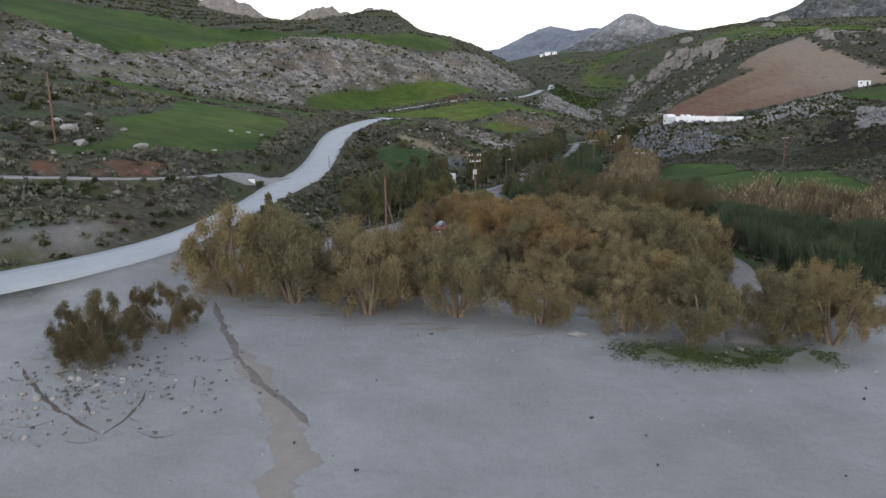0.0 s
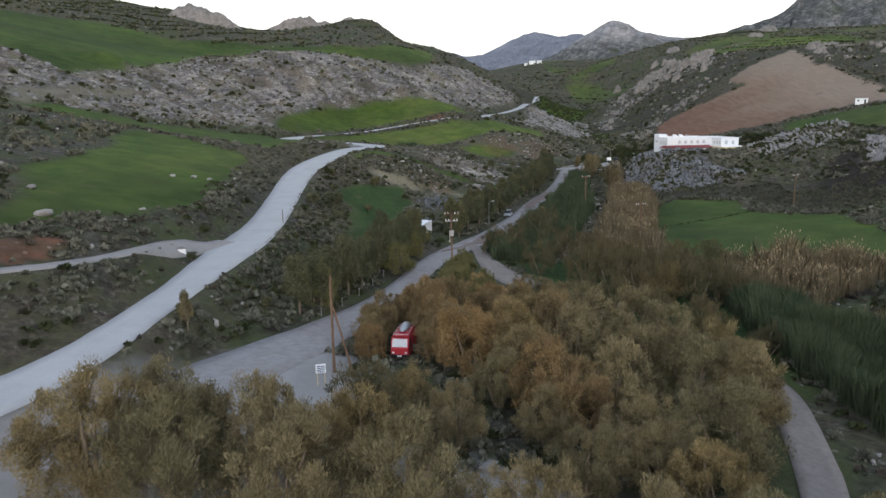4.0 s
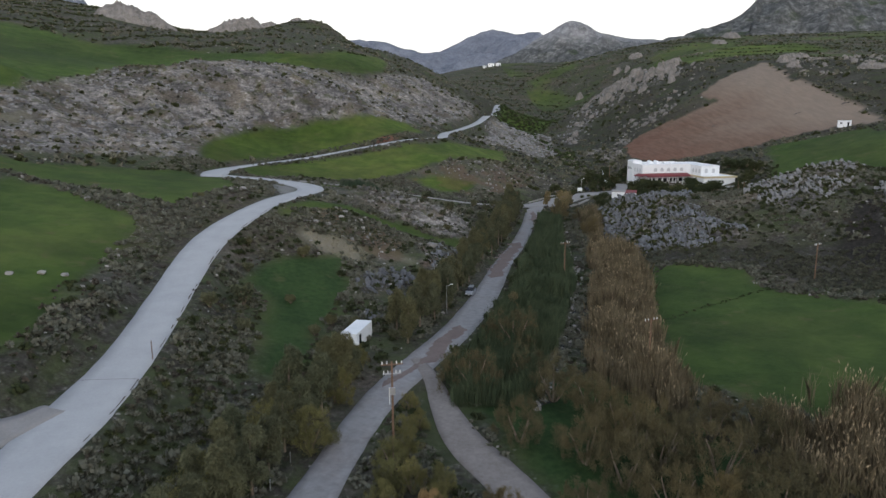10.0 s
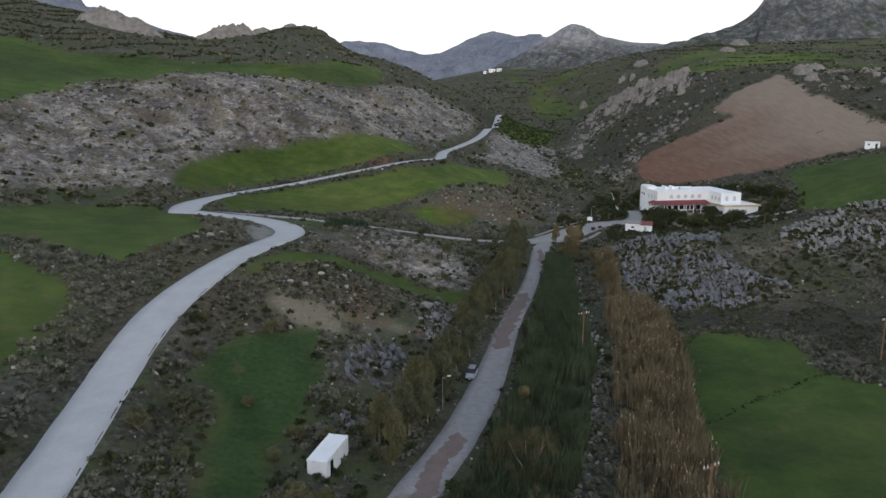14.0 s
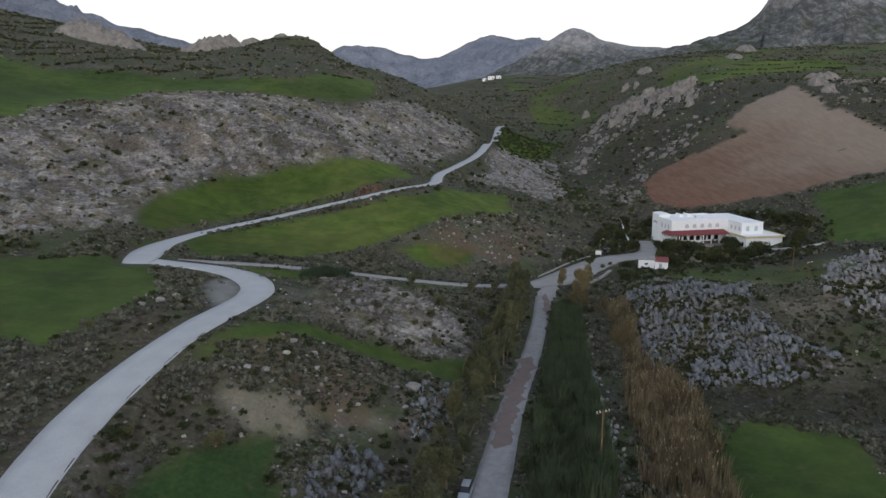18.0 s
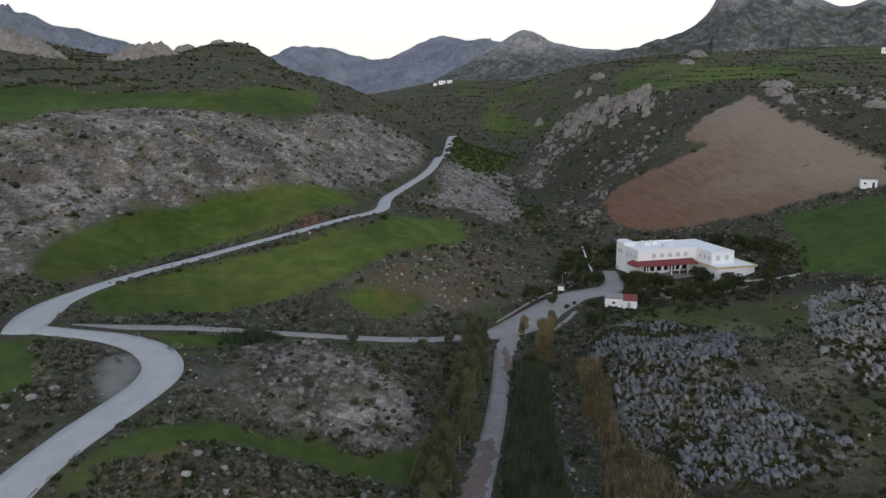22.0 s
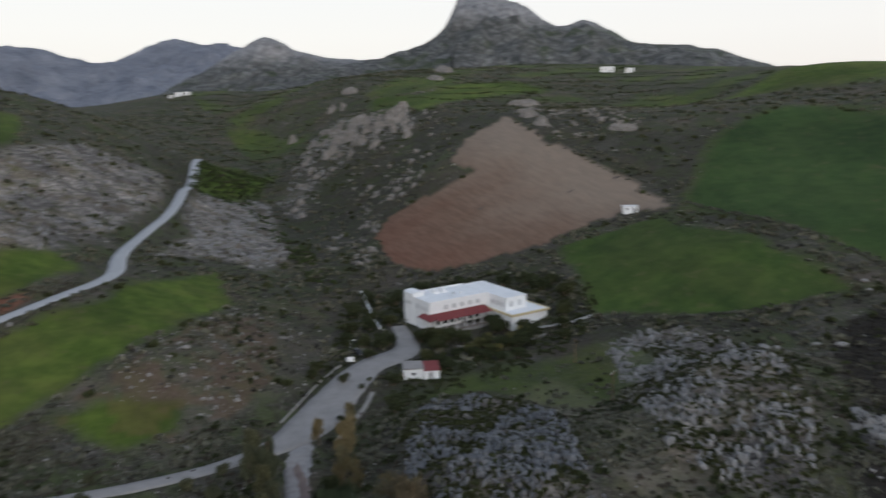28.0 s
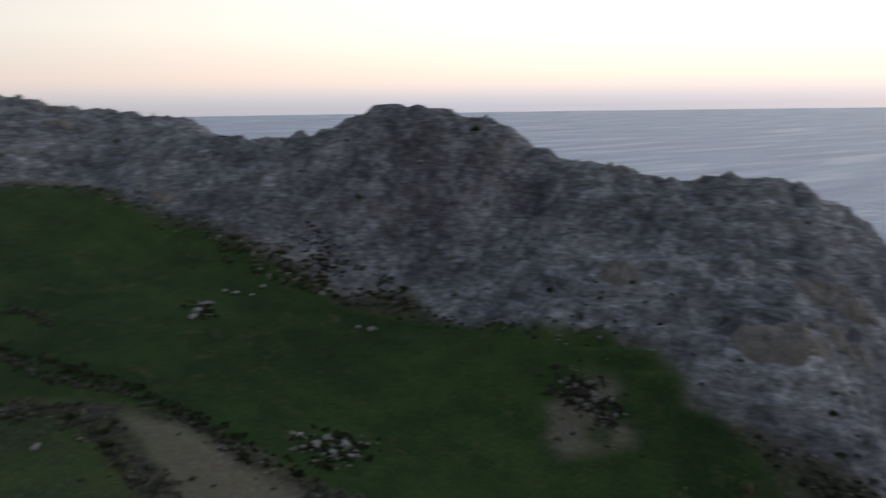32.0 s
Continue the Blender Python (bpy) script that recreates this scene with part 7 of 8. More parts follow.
tagged(set_down(car("parked_car", SILVER), 18.6, 208.2, -16), "silver-grey car parked at the edge of a gravel track", "car")
tagged(set_down(car("parked_car", BLUECAR, 4.2, 1.74, 1.5), -42.2, 57.5, -60), "dark blue car parked on sandy ground", "car")
tagged(set_down(car("parked_car", DARK, 4.2, 1.74, 1.5), 84.5, 366, 10), "dark car parked in the shade below a guest house", "car")


def van():
    c = empty("camper_van")
    w = 1.0

    def outline(y, z0, z1, half):
        return [(-half, y, z0), (half, y, z0), (half, y, z1 * 0.6), (half * 0.94, y, z1), (-half * 0.94, y, z1), (-half, y, z1 * 0.6)]
    part("body", [loft([outline(-2.5, 0.45, 1.25, w * 0.95), outline(-2.4, 0.35, 1.4, w), outline(-2.0, 0.35, 2.3, w), outline(2.4, 0.35, 2.45, w), outline(2.5, 0.5, 2.3, w * 0.95)])], RED, c)
    part("windscreen", [([(-0.84, -2.43, 1.42), (0.84, -2.43, 1.42), (0.8, -2.04, 2.22), (-0.8, -2.04, 2.22)], [[0, 1, 2, 3]])], PALE_FILL, c, "pale grey windscreen")
    part("roof_panel", [box(-0.9, 0.9, -1.9, 2.3, 2.42, 2.52, 0.04)], RED, c)
    part("roof_rack", [rod((s * 0.8, -1.8, 2.62), (s * 0.8, 2.2, 2.62), 0.03) for s in (-1, 1)] + [rod((-0.8, y, 2.62), (0.8, y, 2.62), 0.025) for y in (-1.7, -0.4, 0.9, 2.1)], METAL, c, "steel roof rack")
    part("covered_load", [loft([[(0.55 * k * math.cos(a), y, 2.66 + 0.5 * k * max(0.0, math.sin(a))) for a in [2 * math.pi * i / 12 for i in range(12)]] for y, k in ((-0.9, 0.3), (-0.4, 0.8), (0.6, 1.0), (1.6, 0.9), (2.2, 0.35))])], SILVER, c, "grey canvas over a roof load", True)
    part("bumper", [box(-0.98, 0.98, -2.6, -2.42, 0.38, 0.6, 0.04)], DARK, c)
    part("number_plate", [box(-0.26, 0.26, -2.64, -2.61, 0.44, 0.55, 0)], CERAMIC, c, "plain pale number plate")
    for s in (-1, 1):
        part("headlight", [box(s * 0.7 - 0.13, s * 0.7 + 0.13, -2.54, -2.42, 0.72, 0.92, 0.03)], CERAMIC, c)
        part("mirror", [box(s * 1.12 - 0.08, s * 1.12 + 0.08, -2.05, -1.95, 1.4, 1.75, 0.02)], DARK, c)
        part("side_window", [box(s * 1.0 - 0.012, s * 1.0 + 0.012, -1.8, -0.9, 1.3, 1.9, 0)], DARK, c, "dark side glass")
        for y in (-1.6, 1.5):
            wheel(c, s * 0.86, y, 0.36, 0.22)
    return c


tagged(set_down(van(), -2.8, 97.8, -8), "red camper van with roof rack under tamarisks", "van")


def power_pole(high=10.2, arms=2, turn=0.0, strut=False, box_on=False):
    o = empty("power_pole")
    part("pole", [rod((0, 0, -0.5), (0, 0, high), 0.16, 0.11, 10)], WOOD, o)
    for k in range(arms):
        z = high - 0.35 - 1.1 * k
        arm = part("crossarm", [box(-1.25 + 0.2 * k, 1.25 - 0.2 * k, -0.07, 0.07, z - 0.07, z + 0.07, 0.01)], METAL if k else WOOD, o)
        for s in (-1.1, -0.55, 0.55, 1.1):
            part("insulator", [rod((s * (1 - 0.16 * k), 0, z + 0.07), (s * (1 - 0.16 * k), 0, z + 0.38), 0.07, 0.05, 8)], CERAMIC, arm)
    if strut:
        part("strut", [rod((1.9, -0.5, -0.4), (0.15, 0, high * 0.68), 0.12, 0.1, 8)], WOOD, o)
    if box_on:
        part("switch_box", [box(-0.3, 0.3, -0.42, -0.14, high - 3.9, high - 3.0, 0.03)], METAL, o, "grey switch box")
        part("cable_pipe", [rod((-0.35, -0.2, high - 5.0), (-0.35, -0.2, high - 3.0), 0.05)], CERAMIC, o, "pale cable pipe")
    return o


POLES = [(3.0, 138.7, 10.2, 2, 8, False, True), (-9.7, 92.0, 10.2, 0, 20, True, False), (40.0, 214, 10.2, 1, 20, False, False), (39.3, 157.1, 9.9, 1, 25, False, False), (92.5, 206, 8.0, 1, 30, False, False), (120.5, 297.5, 7.5, 1, 30, False, False), (133, 327.5, 7.0, 0, 0, False, False), (-61.8, 108.5, 10.8, 0, 0, False, False), (44.5, 308, 7.5, 0, 0, False, False), (103.5, 398, 7.0, 0, 0, False, False)]
for x, y, high, arms, turn, strut, fitted in POLES:
    ob = power_pole(high, arms, turn, strut, fitted)
    what = "weathered timber power pole with crossarms and insulators" if arms else ("weathered timber pole with a slanting strut" if strut else "bare weathered timber pole on the slope")
    tagged(set_down(ob, x, y, turn), what, "power pole", "power poles")


def street_lamp():
    o = empty("street_lamp")
    part("post", [rod((0, 0, -0.3), (0, 0, 5.5), 0.07, 0.05)], METAL, o)
    part("arm", [rod((0, 0, 5.4), (0.9, 0, 5.75), 0.035)], METAL, o)
    part("lamp_head", [box(0.7, 1.25, -0.12, 0.12, 5.66, 5.82, 0.04)], CERAMIC, o, "pale lamp head")
    return o


for x, y in ((12.6, 193.5), (81, 362.5)):
    tagged(set_down(street_lamp(), x, y, 0), "slim grey street lamp beside a gravel track", "street lamp", "street lamps")


def notice_board():
    o = empty("notice_board")
    for s in (-0.35, 0.35):
        part("post", [rod((s, 0, -0.3), (s, 0, 1.7), 0.05)], YELLOW, o)
    part("board", [box(-0.5, 0.5, -0.05, 0.05, 1.3, 2.2, 0.01)], WHITE, o)
    part("lettering", [box(-0.38, 0.38, -0.062, -0.05, 1.95 - 0.18 * k, 2.03 - 0.18 * k, 0) for k in range(4)], BLUECAR, o, "unreadable blue lines")
    return o


tagged(set_down(notice_board(), -10.4, 88.3, 15), "small white notice board on two yellow posts", "sign")
o = empty("roadside_block")
part("block", [box(-0.6, 0.6, -0.45, 0.45, -0.4, 0.75, 0.05)], WHITE, o)
part("cap", [prism([(-0.65, 0.75), (0.65, 0.75), (0.0, 0.95)], -0.5, 0.5)], PALE_ROCK, o, "rough pale stone cap")
tagged(set_down(o, -37.1, 125.6, 20), "white masonry block at a road fork", "masonry block")
o = empty("road_post")
part("post", [rod((0, 0, -0.3), (0, 0, 2.6), 0.07, 0.06)], WOOD, o)
tagged(set_down(o, -27.6, 150.5), "dark upright post at the road's edge", "post")
for k, (x, y) in enumerate(((-14.6, 113), (-12.6, 118.5), (-10.9, 124), (-9.4, 129.5), (-8.2, 135))):
    o = empty("fence_post")
    part("post", [rod((0, 0, -0.3), (0.03 * (-1) ** k, 0, 1.2), 0.05, 0.045)], METAL, o)
    part("wire_clip", [box(-0.06, 0.12, -0.05, 0.05, 1.05, 1.13, 0.01)], METAL, o)
    tagged(set_down(o, x, y, 20 * k), "grey steel fence post at the edge of a gravel track", "post", "fence posts")
o = empty("yard_sign")
part("board", [box(-1.0, 1.0, -0.06, 0.06, 0.9, 2.3, 0.02)], WHITE, o)
for s in (-0.8, 0.8):
    part("post", [rod((s, 0, -0.3), (s, 0, 2.3), 0.05)], METAL, o)
tagged(set_down(o, 79.5, 359.0, -25), "blank white board beside the yard", "sign")


def hut(name, long, deep, high, roof):
    o = empty(name)
    part("wall", [box(-long / 2, long / 2, -deep / 2, deep / 2, -0.8, high, 0.04)], WHITE, o)
    part("roof", [box(-long / 2 - 0.15, long / 2 + 0.15, -deep / 2 - 0.15, deep / 2 + 0.15, high, high + 0.2, 0.04)], roof, o)
    window(o, -long * 0.25, -deep / 2 - 0.02, high * 0.4, high * 0.75, 1.0, "x")
    part("door", [box(long * 0.2, long * 0.2 + 0.9, -deep / 2 - 0.05, -deep / 2 + 0.02, -0.4, min(2.0, high * 0.8), 0.01)], DARK, o, "dark door")
    return o


tagged(set_down(hut("field_hut", 6.0, 4.0, 2.6, ROOFWHITE), 226.5, 412.5, -30), "small white hut at the edge of a ploughed slope", "hut")
FARM = [(594, 871, 16, 10, 6, -40), (612, 852, 9, 8, 5, -40), (760, 640, 22, 6, 3, -60), (136, 1122, 9, 7, 4.2, -10), (147, 1128, 7, 6, 3.6, -10), (126, 1118, 5, 5, 3, 0)]
for x, y, long, deep, high, turn in FARM:
    tagged(set_down(hut("farmhouse", long, deep, high, ROOFWHITE), x, y, turn), "white flat-roofed farmhouse on a terraced hillside", "house", "far farmhouses")

# ---- stones that stand out, shrubs in the yard and garden ----
STONES = [boulder_mesh(200 + k, PALE_ROCK, 0.7) for k in range(4)]
LONE = [(206.3, 163.9, 1.3), (213, 159.5, 1.2), (209, 162, 0.9), (216.6, 149.7, 1.3), (217, 142, 1.2), (214, 146, 0.9), (225, 131, 1.3), (220, 133.5, 1.0), (217, 117, 1.1), (186, 123, 1.2), (150, 154, 0.9), (149, 148, 1.1), (147, 144, 0.8), (154, 157, 0.9), (151, 150.5, 0.8), (148.5, 152, 0.6), (152, 146, 0.7), (198, 214, 1.3), (199.5, 215.5, 0.8), (226, 246, 0.8), (348, 273, 1.6), (160.7, 200.7, 0.8), (-53.7, 168.4, 0.6), (-50.4, 171, 0.7)]
LONE += [(-47.5, 172, 0.6), (-64.5, 222, 0.8), (-55.5, 224.7, 0.7), (-54, 120.6, 1.2), (-59.5, 111.8, 1.2), (-63, 134, 0.8), (-66, 120, 1.6), (-70, 118, 1.3), (-45.5, 93, 0.6), (-76.8, 148.6, 0.8), (-72, 128, 1.0), (11.5, 237.4, 1.7), (-10, 240.2, 0.8), (-12.6, 233.8, 0.5), (-10.4, 235.3, 0.75), (-15.8, 228.4, 0.75), (-13.1, 228.9, 0.8), (-5.1, 245.7, 0.5), (2.2, 228.2, 0.55), (3.6, 238.9, 0.5), (3.5, 230.4, 0.4), (8.8, 235.9, 0.7), (10.1, 230.3, 0.6), (-15.8, 234.7, 0.5), (36, 354, 1.1), (35, 358, 0.8)]
LONE += [(39, 352, 0.9), (32, 350, 0.7), (48, 356, 0.8), (-38, 254, 1.0), (-40, 250, 0.8), (-36, 258, 0.9), (-39, 262, 0.7), (196, 213, 1.5), (160, 201, 0.9), (209.5, 161.6, 1.6), (207, 163, 1.2), (213, 158, 1.4), (219, 152, 1.1), (186, 123.4, 1.6), (189, 126, 1.0), (226, 132, 1.5), (232, 128, 1.2), (149, 154, 1.5), (146, 152, 1.2), (151, 151, 1.4), (148, 148, 1.3), (144, 149, 1.0), (153, 156, 1.1), (348, 270, 1.4)]
LONE += [(329, 273, 1.2), (250, 227, 1.2), (240, 232, 0.9), (222, 305, 1.3), (218, 301, 1.2), (180, 283, 2.0), (176, 287, 1.3)]
for k, (x, y, size) in enumerate(LONE):
    ob = new("boulder", STONES[k % 4])
    z = float(ground(x, y))
    ob.matrix_world = pose(x, y, z + 0.25 * size, 0, 0, 67 * k) @ Matrix.Scale(size * (0.78 if x > 140 else 1.0), 4)
    tagged(ob, "pale weathered limestone boulder lying on the slope", "boulder", "boulders")
SLABS = [(9.6, 56.8, 0.9), (11.8, 63.2, 1.3), (7.9, 62.4, 0.7), (14.4, 61.6, 0.8), (-29, 50.6, 0.5), (-28, 46.7, 0.6), (-29.3, 45, 0.5), (-26.5, 44, 0.3), (5, 71.5, 1.4), (7.5, 71, 0.9), (10.5, 72.5, 1.1), (22, 54, 0.4), (13.4, 57, 0.4)]
for k, (x, y, size) in enumerate(SLABS):
    ob = new("stone_slab", STONES[(k + 1) % 4])
    ob.matrix_world = pose(x, y, float(ground(x, y)) + 0.14 * size, 0, 0, 41 * k) @ Matrix.Diagonal((size, size * 0.8, size * 0.45, 1))
    tagged(ob, "flat pale stone slab on beach sand", "stone", "slabs on the beach")

plant([round_bush("clipped_shrub", GREENLEAF, s, 900, 0.8) for s in (301, 302)], [(75.9, 340.5, 0.95), (69.2, 330.5, 0.9), (65, 325.6, 0.95), (79.5, 344.5, 0.8)], "dark clipped shrub in a stone-edged bed", "shrub", "shrubs round the yard", RNG)
GARDEN = [(151.5, 357, 2.4), (95.8, 369.3, 1.7), (68.3, 354.4, 1.6), (66, 350, 1.3), (73.2, 346.5, 1.3), (84.5, 340, 1.5), (78.8, 325.9, 2.0), (94, 382, 2.0), (102, 385, 1.9), (105, 410, 2.0), (98, 390, 1.8), (141, 343, 1.6), (146, 350, 1.8), (99, 350, 1.6), (101, 346, 1.5), (105, 356, 2.2), (108, 360, 2.4), (111, 361, 2.3), (115, 358, 2.3), (119, 352, 1.8), (123, 349, 2.0), (127, 347, 2.1), (130, 349, 2.0), (134, 352, 2.3)]
GARDEN += [(104.9, 366.5, 2.1), (108, 364.3, 2.1), (111.4, 363.2, 2.0), (107.1, 361, 1.7), (114.5, 365.3, 1.4), (130.5, 366.1, 2.0), (131.5, 365.1, 1.1), (101.7, 342.4, 1.5), (111.5, 346.0, 1.6), (114.4, 343.3, 1.3), (136.6, 363.7, 1.4), (122.4, 339.6, 1.7), (116.9, 339.8, 1.3)]
GARDEN += [(137, 354, 2.0), (117, 345, 1.6), (128, 361, 2.3), (131, 362, 1.8), (136.5, 358, 1.9), (92, 367, 2.0), (88, 370, 1.9), (86, 362, 1.3), (108, 349, 1.4), (84, 374, 1.8), (88, 381, 2.0), (94, 396, 2.2), (112, 402, 2.3), (124, 405, 2.3), (136, 400, 2.4), (150, 392, 2.3), (157, 378, 2.6), (160, 368, 2.6), (156, 386, 2.3), (162, 380, 2.0)]
plant([round_bush("garden_tree", GREENLEAF, s, 1300, 0.7) for s in (311, 312, 313)], [(a, b, 1.45 * c) for a, b, c in GARDEN], "dense dark green garden tree near a guest house", "tree", "garden trees", RNG)
plant([round_bush("olive_bush", EUCALYPT, s, 1100, 0.8) for s in (321, 322)], [(13.5, 310, 1.3), (10.5, 283, 1.0), (4.5, 268, 1.1), (16.5, 276, 1.2), (19, 284, 1.9), (-16.3, 208.6, 1.7), (-22.4, 179.3, 2.4), (-15.7, 186, 1.2), (-26, 172, 1.6), (-20, 168, 1.4), (12.3, 301, 1.6), (12.6, 268.4, 1.0), (29.7, 285, 2.1), (17, 262, 1.3), (26, 289.5, 1.4), (-25, 196, 1.3), (-27, 206, 1.2), (-8, 180, 1.3), (-35.2, 124.2, 0.9), (-4, 181, 1.4), (-10, 173.5, 1.2), (2.6, 178, 1.2), (29, 305, 1.5), (36, 309, 1.6), (42, 311, 1.5), (33, 302, 1.7), (-27.5, 99, 0.9), (-24.5, 106, 0.8), (-21, 110, 0.9), (-44, 236, 1.0)], "round olive-green bush on stony ground", "bush", "bushes on the knolls", RNG)

plant([round_bush("garden_shrub", OLIVELEAF, s, 1100, 0.75) for s in (341, 342)], [(112.4, 350.3, 1.9), (117.3, 352.5, 2.2), (119.5, 346, 1.7), (129, 353.5, 2.2), (134, 354.5, 2.4), (122.6, 356.5, 1.8), (126, 350, 1.6)], "yellowish green garden shrub below a guest house", "shrub", "garden shrubs", RNG)

# single dark bushes on the scarp
q = [a for a in scatter(ROCKY["left_scarp"], 8.5, np.random.default_rng(345)) if road_clear(a[0], a[1], 3) and value_at(GREEN, np.array([a[0]]), np.array([a[1]]))[0] < 0.3]
plant([round_bush("scarp_bush", GREENLEAF, s, 420, 0.7) for s in (351, 352, 353)], q[:170], "dark evergreen bush alone on a limestone scarp", "bush", "bushes on the scarp", RNG, 0.55, 1.35)

# thick scrub about the house
rng = np.random.default_rng(331)
q = patch([(66, 350), (86, 386), (98, 412), (130, 416), (160, 402), (172, 372), (160, 350), (140, 336), (112, 332), (90, 330), (80, 322), (72, 318), (86, 342)], 1500, rng, 0.3)
c, s = math.cos(radians(6.7)), math.sin(radians(6.7))
u, w = (q[:, 0] - 110.5) * c + (q[:, 1] - 371.8) * s, (q[:, 1] - 371.8) * c - (q[:, 0] - 110.5) * s
q = q[~((u > -3) & (u < 39) & (w > -16) & (w < 17)) & (value_at(ROADISH, q[:, 0], q[:, 1]) > 1.5)]
tufts("garden_scrub", q[:, 0], q[:, 1], rng.uniform(0.7, 1.9, len(q)), GREENLEAF, "thick dark green scrub round a guest house", rng, 40, 0.45)

# ---- small marks on ground and roads ----


def streak(name, line, half, mat, label, category, lift=0.03, ragged=0.7, seed=1):
    """A ragged-edged strip that lies on the ground."""
    q, w = along([(a, b, 0) for a, b in line], 0.5)
    n = len(q)
    rng = np.random.default_rng(seed)
    wob = 0.4 * np.convolve(rng.normal(size=n + 6), np.ones(7) / 7, "valid")
    left = half * (1 + ragged * np.convolve(rng.normal(size=n + 2), np.ones(3) / 3, "valid"))
    right = half * (1 + ragged * np.convolve(rng.normal(size=n + 2), np.ones(3) / 3, "valid"))
    taper = np.clip(np.minimum(np.arange(n), n - 1 - np.arange(n)) / 4, 0.1, 1)
    left, right = np.clip(left, 0.1 * half, None) * taper, np.clip(right, 0.1 * half, None) * taper
    cols = []
    for off in (-left, -left * 0.5, 0 * left, right * 0.5, right):
        x, y = q[:, 0] + w[:, 1] * (off + wob * half), q[:, 1] - w[:, 0] * (off + wob * half)
        cols.append(np.stack([x, y, ground(x, y) + lift], 1))
    cols[0][:, 2] -= lift + 0.03
    cols[-1][:, 2] -= lift + 0.03
    v = np.stack(cols, 1).reshape(-1, 3)
    return tagged(new(name, mesh_of(name, v, grid_faces(5, n), mat)), label, category, kind="structure")


streak("rill", [(-23.1, 64), (-21.5, 60), (-19.3, 55.5), (-17, 50.8), (-15.1, 47.4), (-13, 44.6), (-11.6, 43), (-9.8, 40.6), (-9, 39)], 0.42, FAN_EDGE, "dark dried runnel across the sand", "runnel")
streak("rill_fan", [(-17.5, 52), (-14.8, 47.5), (-12.5, 44), (-10.6, 40), (-9.3, 35), (-8.6, 29), (-9, 22)], 1.3, FAN, "brown fan of washed-out soil", "runnel", 0.02, 0.5, 3)
for k, line in enumerate([[(-31.5, 47.6), (-29, 44.5), (-26.5, 42), (-24.8, 40.7), (-21, 38)], [(-20.9, 44), (-20.2, 41), (-21, 38)], [(-27.5, 43.6), (-26.4, 41.8)], [(-24, 42), (-22.6, 40.2)], [(-18.5, 46), (-18, 44.5)]]):
    streak("sand_step", line, 0.22, RILL, "dark crumbling step in packed sand", "runnel", 0.03, 0.9, 10 + k)
for k, (x, y) in enumerate([(-16, 61), (-9, 59.5), (-1.5, 58.5), (-12, 62), (5, 57), (-4, 60), (-18.5, 63.5)]):
    streak("bare_earth", [(x - 2, y - 0.3), (x, y), (x + 2.2, y + 0.4)], 0.7, FAN, "brown leaf litter under a tamarisk", "leaf litter", 0.02, 0.8, 30 + k)

# slots sawn across the concrete, one every few lengths
p0, w0, z0 = ROAD_LINES["concrete_road"]
for k in (106,):
    c, d, h = p0[k], w0[k], p0[k][2] * 0.93
    a = np.array([c[0] - d[1] * h, c[1] + d[0] * h, z0[k] + 0.16])
    b = np.array([c[0] + d[1] * h, c[1] - d[0] * h, z0[k] + 0.16])
    m = (a + b) / 2 + [0, 0, 0.035]
    e = np.array([d[0], d[1], 0]) * 0.035
    v = [a - e, m - e, b - e, b + e, m + e, a + e]
    tagged(new("expansion_joint", mesh_of("expansion_joint", v, [[0, 1, 4, 5], [1, 2, 3, 4]], RILL, False)), "dark joint across a concrete road", "road joint", kind="structure")

# stretches of the track worn down to red earth
for k, (line, half) in enumerate((([(24.6, 222), (27, 229), (30, 239.5), (33.2, 250), (36.8, 261), (38.4, 266)], 2.4), ([(7.2, 165.5), (10.2, 174), (13.2, 181), (14.6, 186)], 2.2), ([(1.5, 156), (4, 161), (7, 167)], 1.1), ([(47.5, 293), (49.4, 303), (51, 312)], 1.4))):
    streak("earth_patch", line, half, REDTRACK, "reddish bare earth worn into a gravel track", "road patch", 0.17, 0.22, 60 + k)

# stream between the reeds
line = [(x, y) for x, y in STREAM_LINE]
streak("stream", line, 1.1, WATER, "narrow dark stream between reed beds", "stream", 0.05, 0.5, 50)
rng = np.random.default_rng(51)
q = np.repeat(along([(a, b, 0) for a, b in line], 2.0)[0][:, :2], 3, 0)
q = q + rng.normal(size=q.shape) * 1.0
many_rocks("stream_stones", q[:, 0], q[:, 1], rng.uniform(0.15, 0.6, len(q)), PALE_ROCK, "pale stones along a narrow stream", rng)
q = rng.uniform((-34, 14), (46, 58), (70, 2))
tufts("beach_weeds", q[:, 0], q[:, 1], rng.uniform(0.08, 0.25, len(q)), SCRUBBROWN, "tiny dry weeds and wrack on sand", rng, 6)
u = rng.random(4600)
q = np.stack([12 + 17 * u + rng.normal(size=4600) * 0.8, 53.2 - 1.5 * np.sin(3 * u) + rng.normal(size=4600) * 1.3], 1)
q = q[fractal(q[:, 0], q[:, 1], 2.5, 3, 45) > 0.42]
tufts("grove_herbs", q[:, 0], q[:, 1], rng.uniform(0.08, 0.17, len(q)), HERB, "low green herbs under tamarisks", rng, 9, 0.6)
q = rng.uniform((-34, 30), (46, 58), (160, 2))
many_rocks("beach_pebbles", q[:, 0], q[:, 1], rng.uniform(0.05, 0.16, len(q)), PALE_ROCK, "scattered pebbles on sand", rng)

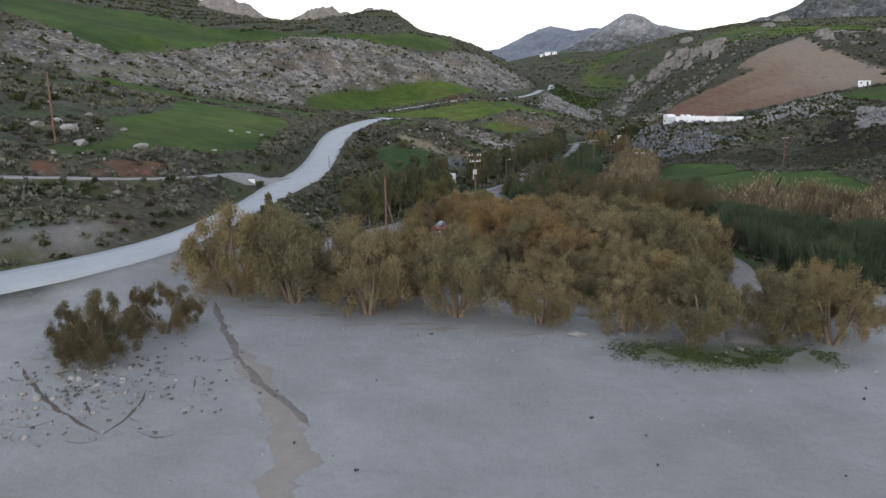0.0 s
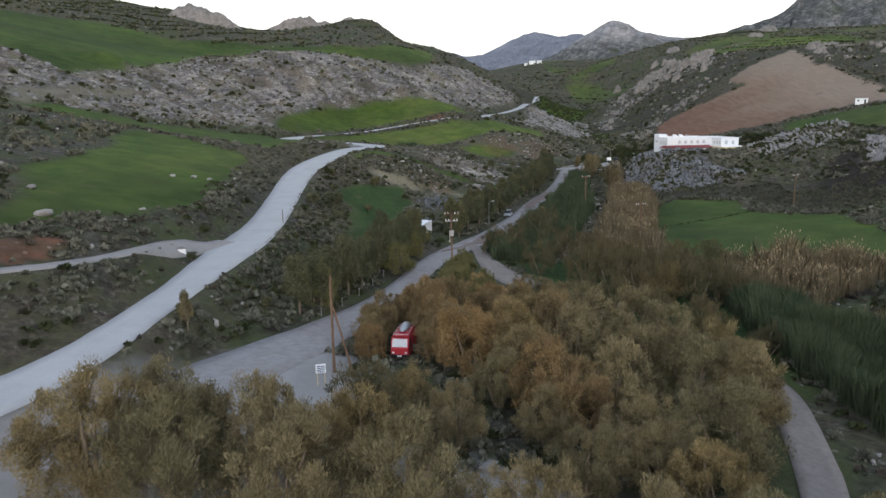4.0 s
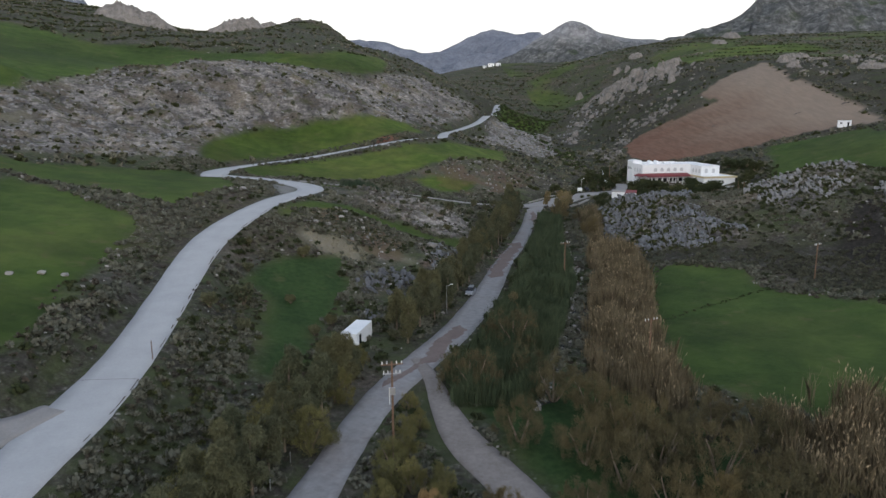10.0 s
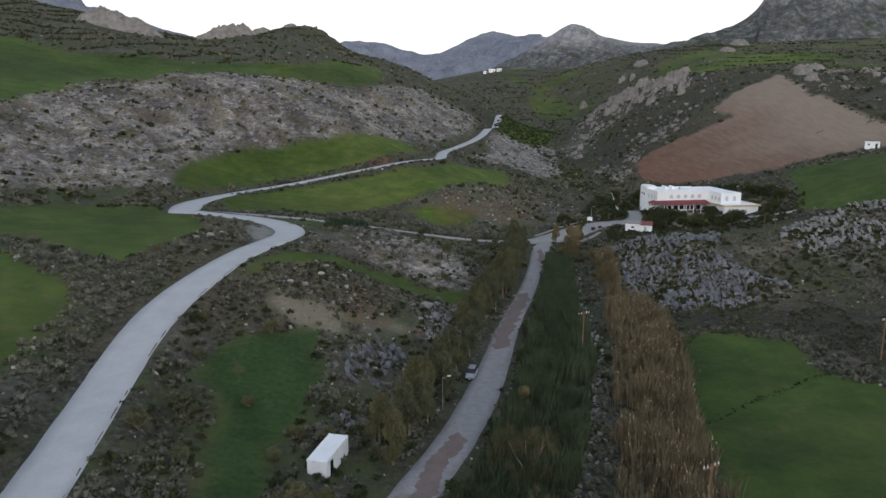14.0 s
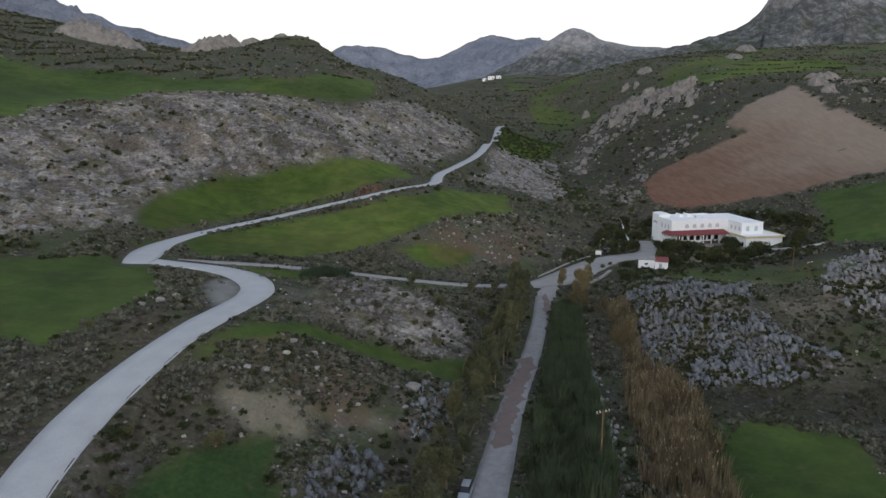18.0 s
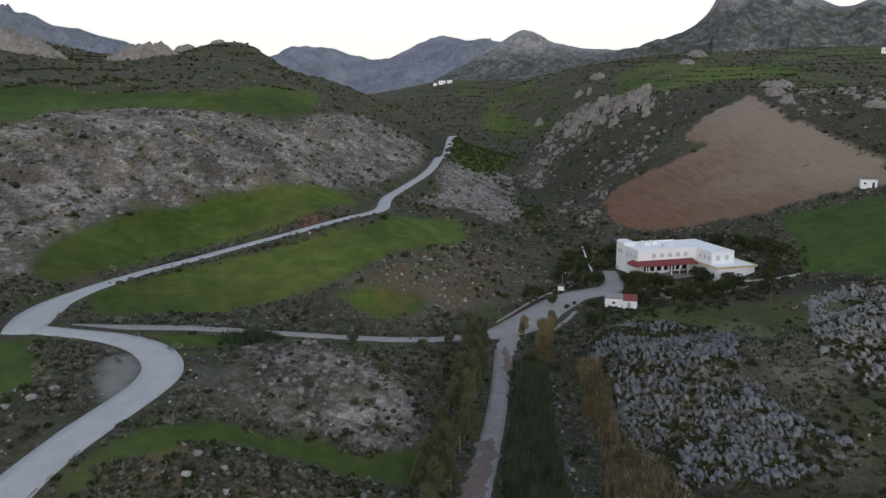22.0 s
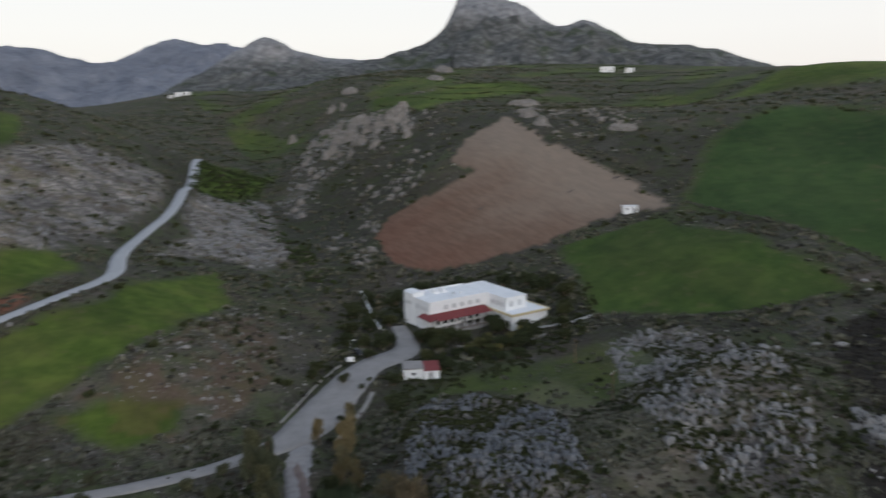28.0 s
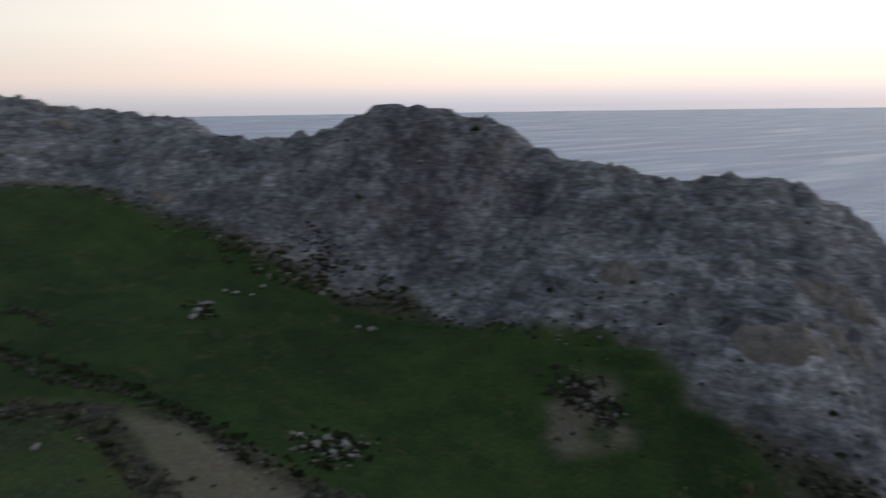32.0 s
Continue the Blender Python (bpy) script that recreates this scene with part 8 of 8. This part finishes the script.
# broken edge of the concrete, dark where it has come away from the bank
rng = np.random.default_rng(77)
for k in range(96, 172, 4):
    n = int(rng.integers(2, 5))
    if rng.random() < 0.25:
        continue
    cols = []
    for side in (0.0, 0.14):
        off = p0[k:k + n, 2] * 0.97 - 0.15 - side * rng.uniform(0.5, 1.6, n)
        cols.append(np.stack([p0[k:k + n, 0] + w0[k:k + n, 1] * off, p0[k:k + n, 1] - w0[k:k + n, 0] * off, z0[k:k + n] + 0.125 + 0.04 * 0.03], 1))
    v = np.stack(cols, 1).reshape(-1, 3)
    tagged(new("edge_crack", mesh_of("edge_crack", v, grid_faces(2, n), RILL, False)), "dark crack along a concrete road's edge", "road crack", kind="structure")

# crumbling crust of packed sand beside the leaning tamarisks
rng = np.random.default_rng(88)
for k in range(34):
    x, y = rng.uniform(-34, -18), rng.uniform(37, 51)
    a = rng.normal(-0.7, 0.5)
    n = rng.uniform(0.5, 1.5)
    streak("sand_step", [(x, y), (x + n * math.cos(a), y + n * math.sin(a)), (x + 1.8 * n * math.cos(a + 0.5), y + 1.8 * n * math.sin(a + 0.5))], rng.uniform(0.07, 0.16), RILL if k % 3 else FAN, "dark crumbling step in packed sand", "runnel", 0.025, 0.9, 100 + k)
q = rng.normal((-26, 44), (4, 3.2), (160, 2))
many_rocks("crust_stones", q[:, 0], q[:, 1], 0.05 + 0.3 * rng.random(160) ** 3, PALE_ROCK, "small pale stones on crusted sand", rng)
q = rng.normal((-24, 45), (4.5, 4), (220, 2))
tufts("crust_weeds", q[:, 0], q[:, 1], rng.uniform(0.08, 0.3, 220), SCRUB, "small grey-green weeds on crusted sand", rng, 8, 0.7)

# scraped pits on the ploughed slope
for k, (line, half) in enumerate([([(180, 462), (182, 463), (184, 464)], 0.7), ([(219, 447), (222, 448), (224, 448)], 0.8), ([(243, 443), (245, 444), (247, 446)], 0.9)]):
    streak("scraped_pit", line, half, RILL, "dark scraped hollow in a ploughed slope", "hollow", 0.12, 0.8, 200 + k)

# overgrown stone heaps and the ditch under the shore ridge
rng = np.random.default_rng(211)
for k, (x, y, wide, deep, n) in enumerate(((147.5, 151, 5.5, 6.5, 130), (127, 104, 8, 3.5, 120), (210, 160, 5, 2.5, 40), (222, 122, 8, 4, 60))):
    q = np.array([x, y]) + rng.normal(size=(n, 2)) * [wide * 0.5, deep * 0.5]
    many_rocks("stone_heap", q[:, 0], q[:, 1], 0.15 + 0.6 * rng.random(n) ** 2, KNOLL_ROCK, "heap of pale field stones among thorns", rng)
    q = np.array([x, y]) + rng.normal(size=(n, 2)) * [wide * 0.6, deep * 0.6]
    tufts("heap_thorns", q[:, 0], q[:, 1], rng.uniform(0.6, 1.5, n), SCRUBBROWN if k % 2 else GREENLEAF, "dark thorns growing over a heap of stones", rng, 16, 0.7)
q, _ = along([(a, b, 0) for a, b in ((387, 300), (361, 283.5), (321, 268), (289, 242), (256, 226), (225, 216), (202, 203), (184, 188.6), (169.6, 177.2), (150, 166))], 0.6)
n = len(q)
tufts("ditch_growth", q[:, 0] + rng.normal(size=n) * 1.3, q[:, 1] + rng.normal(size=n) * 1.3, rng.uniform(0.7, 1.7, n), GREENLEAF, "dark green growth in a field ditch", rng, 18, 0.65)
q, _ = along([(a, b, 0) for a, b in ((353, 249), (328, 223), (319, 202), (318, 181), (293, 169), (269, 155), (250, 145.5), (228, 136), (206, 126), (194, 106), (172, 106), (149, 97), (130, 89))], 0.9)
n = len(q)
tufts("foot_thorns", q[:, 0] + rng.normal(size=n) * 1.6, q[:, 1] + rng.normal(size=n) * 1.6, rng.uniform(0.4, 1.3, n), HEATHER, "dark thorns along the foot of a limestone ridge", rng, 18, 0.65)
many_rocks("foot_stones", q[::2, 0] + rng.normal(size=len(q[::2])) * 2.5, q[::2, 1] + rng.normal(size=len(q[::2])) * 2.5, 0.15 + 0.7 * rng.random(len(q[::2])) ** 3, KNOLL_ROCK, "fallen stones along the foot of a limestone ridge", rng)
w = patch([(250, 146), (234, 148), (211, 133), (196, 111), (200, 103), (226, 128)], 260, rng, 0.3)
tufts("foot_scrub", w[:, 0], w[:, 1], rng.uniform(0.5, 1.6, len(w)), GREENLEAF, "dark green scrub below a limestone ridge", rng, 20, 0.65)
many_rocks("strewn_stones", w[::2, 0], w[::2, 1], 0.2 + 0.8 * rng.random(len(w[::2])) ** 2, PALE_ROCK, "pale stones strewn below a limestone ridge", rng)
streak("heath_path", [(163.2, 253.4), (166.5, 242.2), (169.4, 232.2), (173.8, 222.5)], 0.7, FAN, "pale trodden path through dark heath", "path", 0.12, 0.6, 240)
streak("track_apron", [(48.6, 303), (50, 308), (51.5, 313), (53.5, 318), (55.5, 322)], 2.5, TRACK, "gravel where a track meets a yard", "track", 0.12, 0.2, 241)

# close scrub on the bank between the concrete road and the track
rng = np.random.default_rng(251)
w = patch([(-27.5, 108), (-26, 150), (-24, 186), (-19, 188), (-9, 152), (-3, 186), (3, 184), (-2, 160), (-7, 128), (-16, 108)], 900, rng, 0.28)
w = w[(value_at(GREEN, w[:, 0], w[:, 1]) < 0.3) & (value_at(ROADISH, w[:, 0], w[:, 1]) > 1.6) & ~((np.abs(w[:, 0] + 3.2) < 5) & (np.abs(w[:, 1] - 173) < 8))]
for start, mat, label in ((0, HEATHER, "dark grey-brown scrub on a road bank"), (1, GREENLEAF, "dark green bushes on a road bank"), (2, SCRUB, "grey-green cushions of scrub on a road bank")):
    tufts("bank_scrub", w[start::3, 0], w[start::3, 1], rng.uniform(0.5, 1.5, len(w[start::3])), mat, label, rng, 34, 0.42)
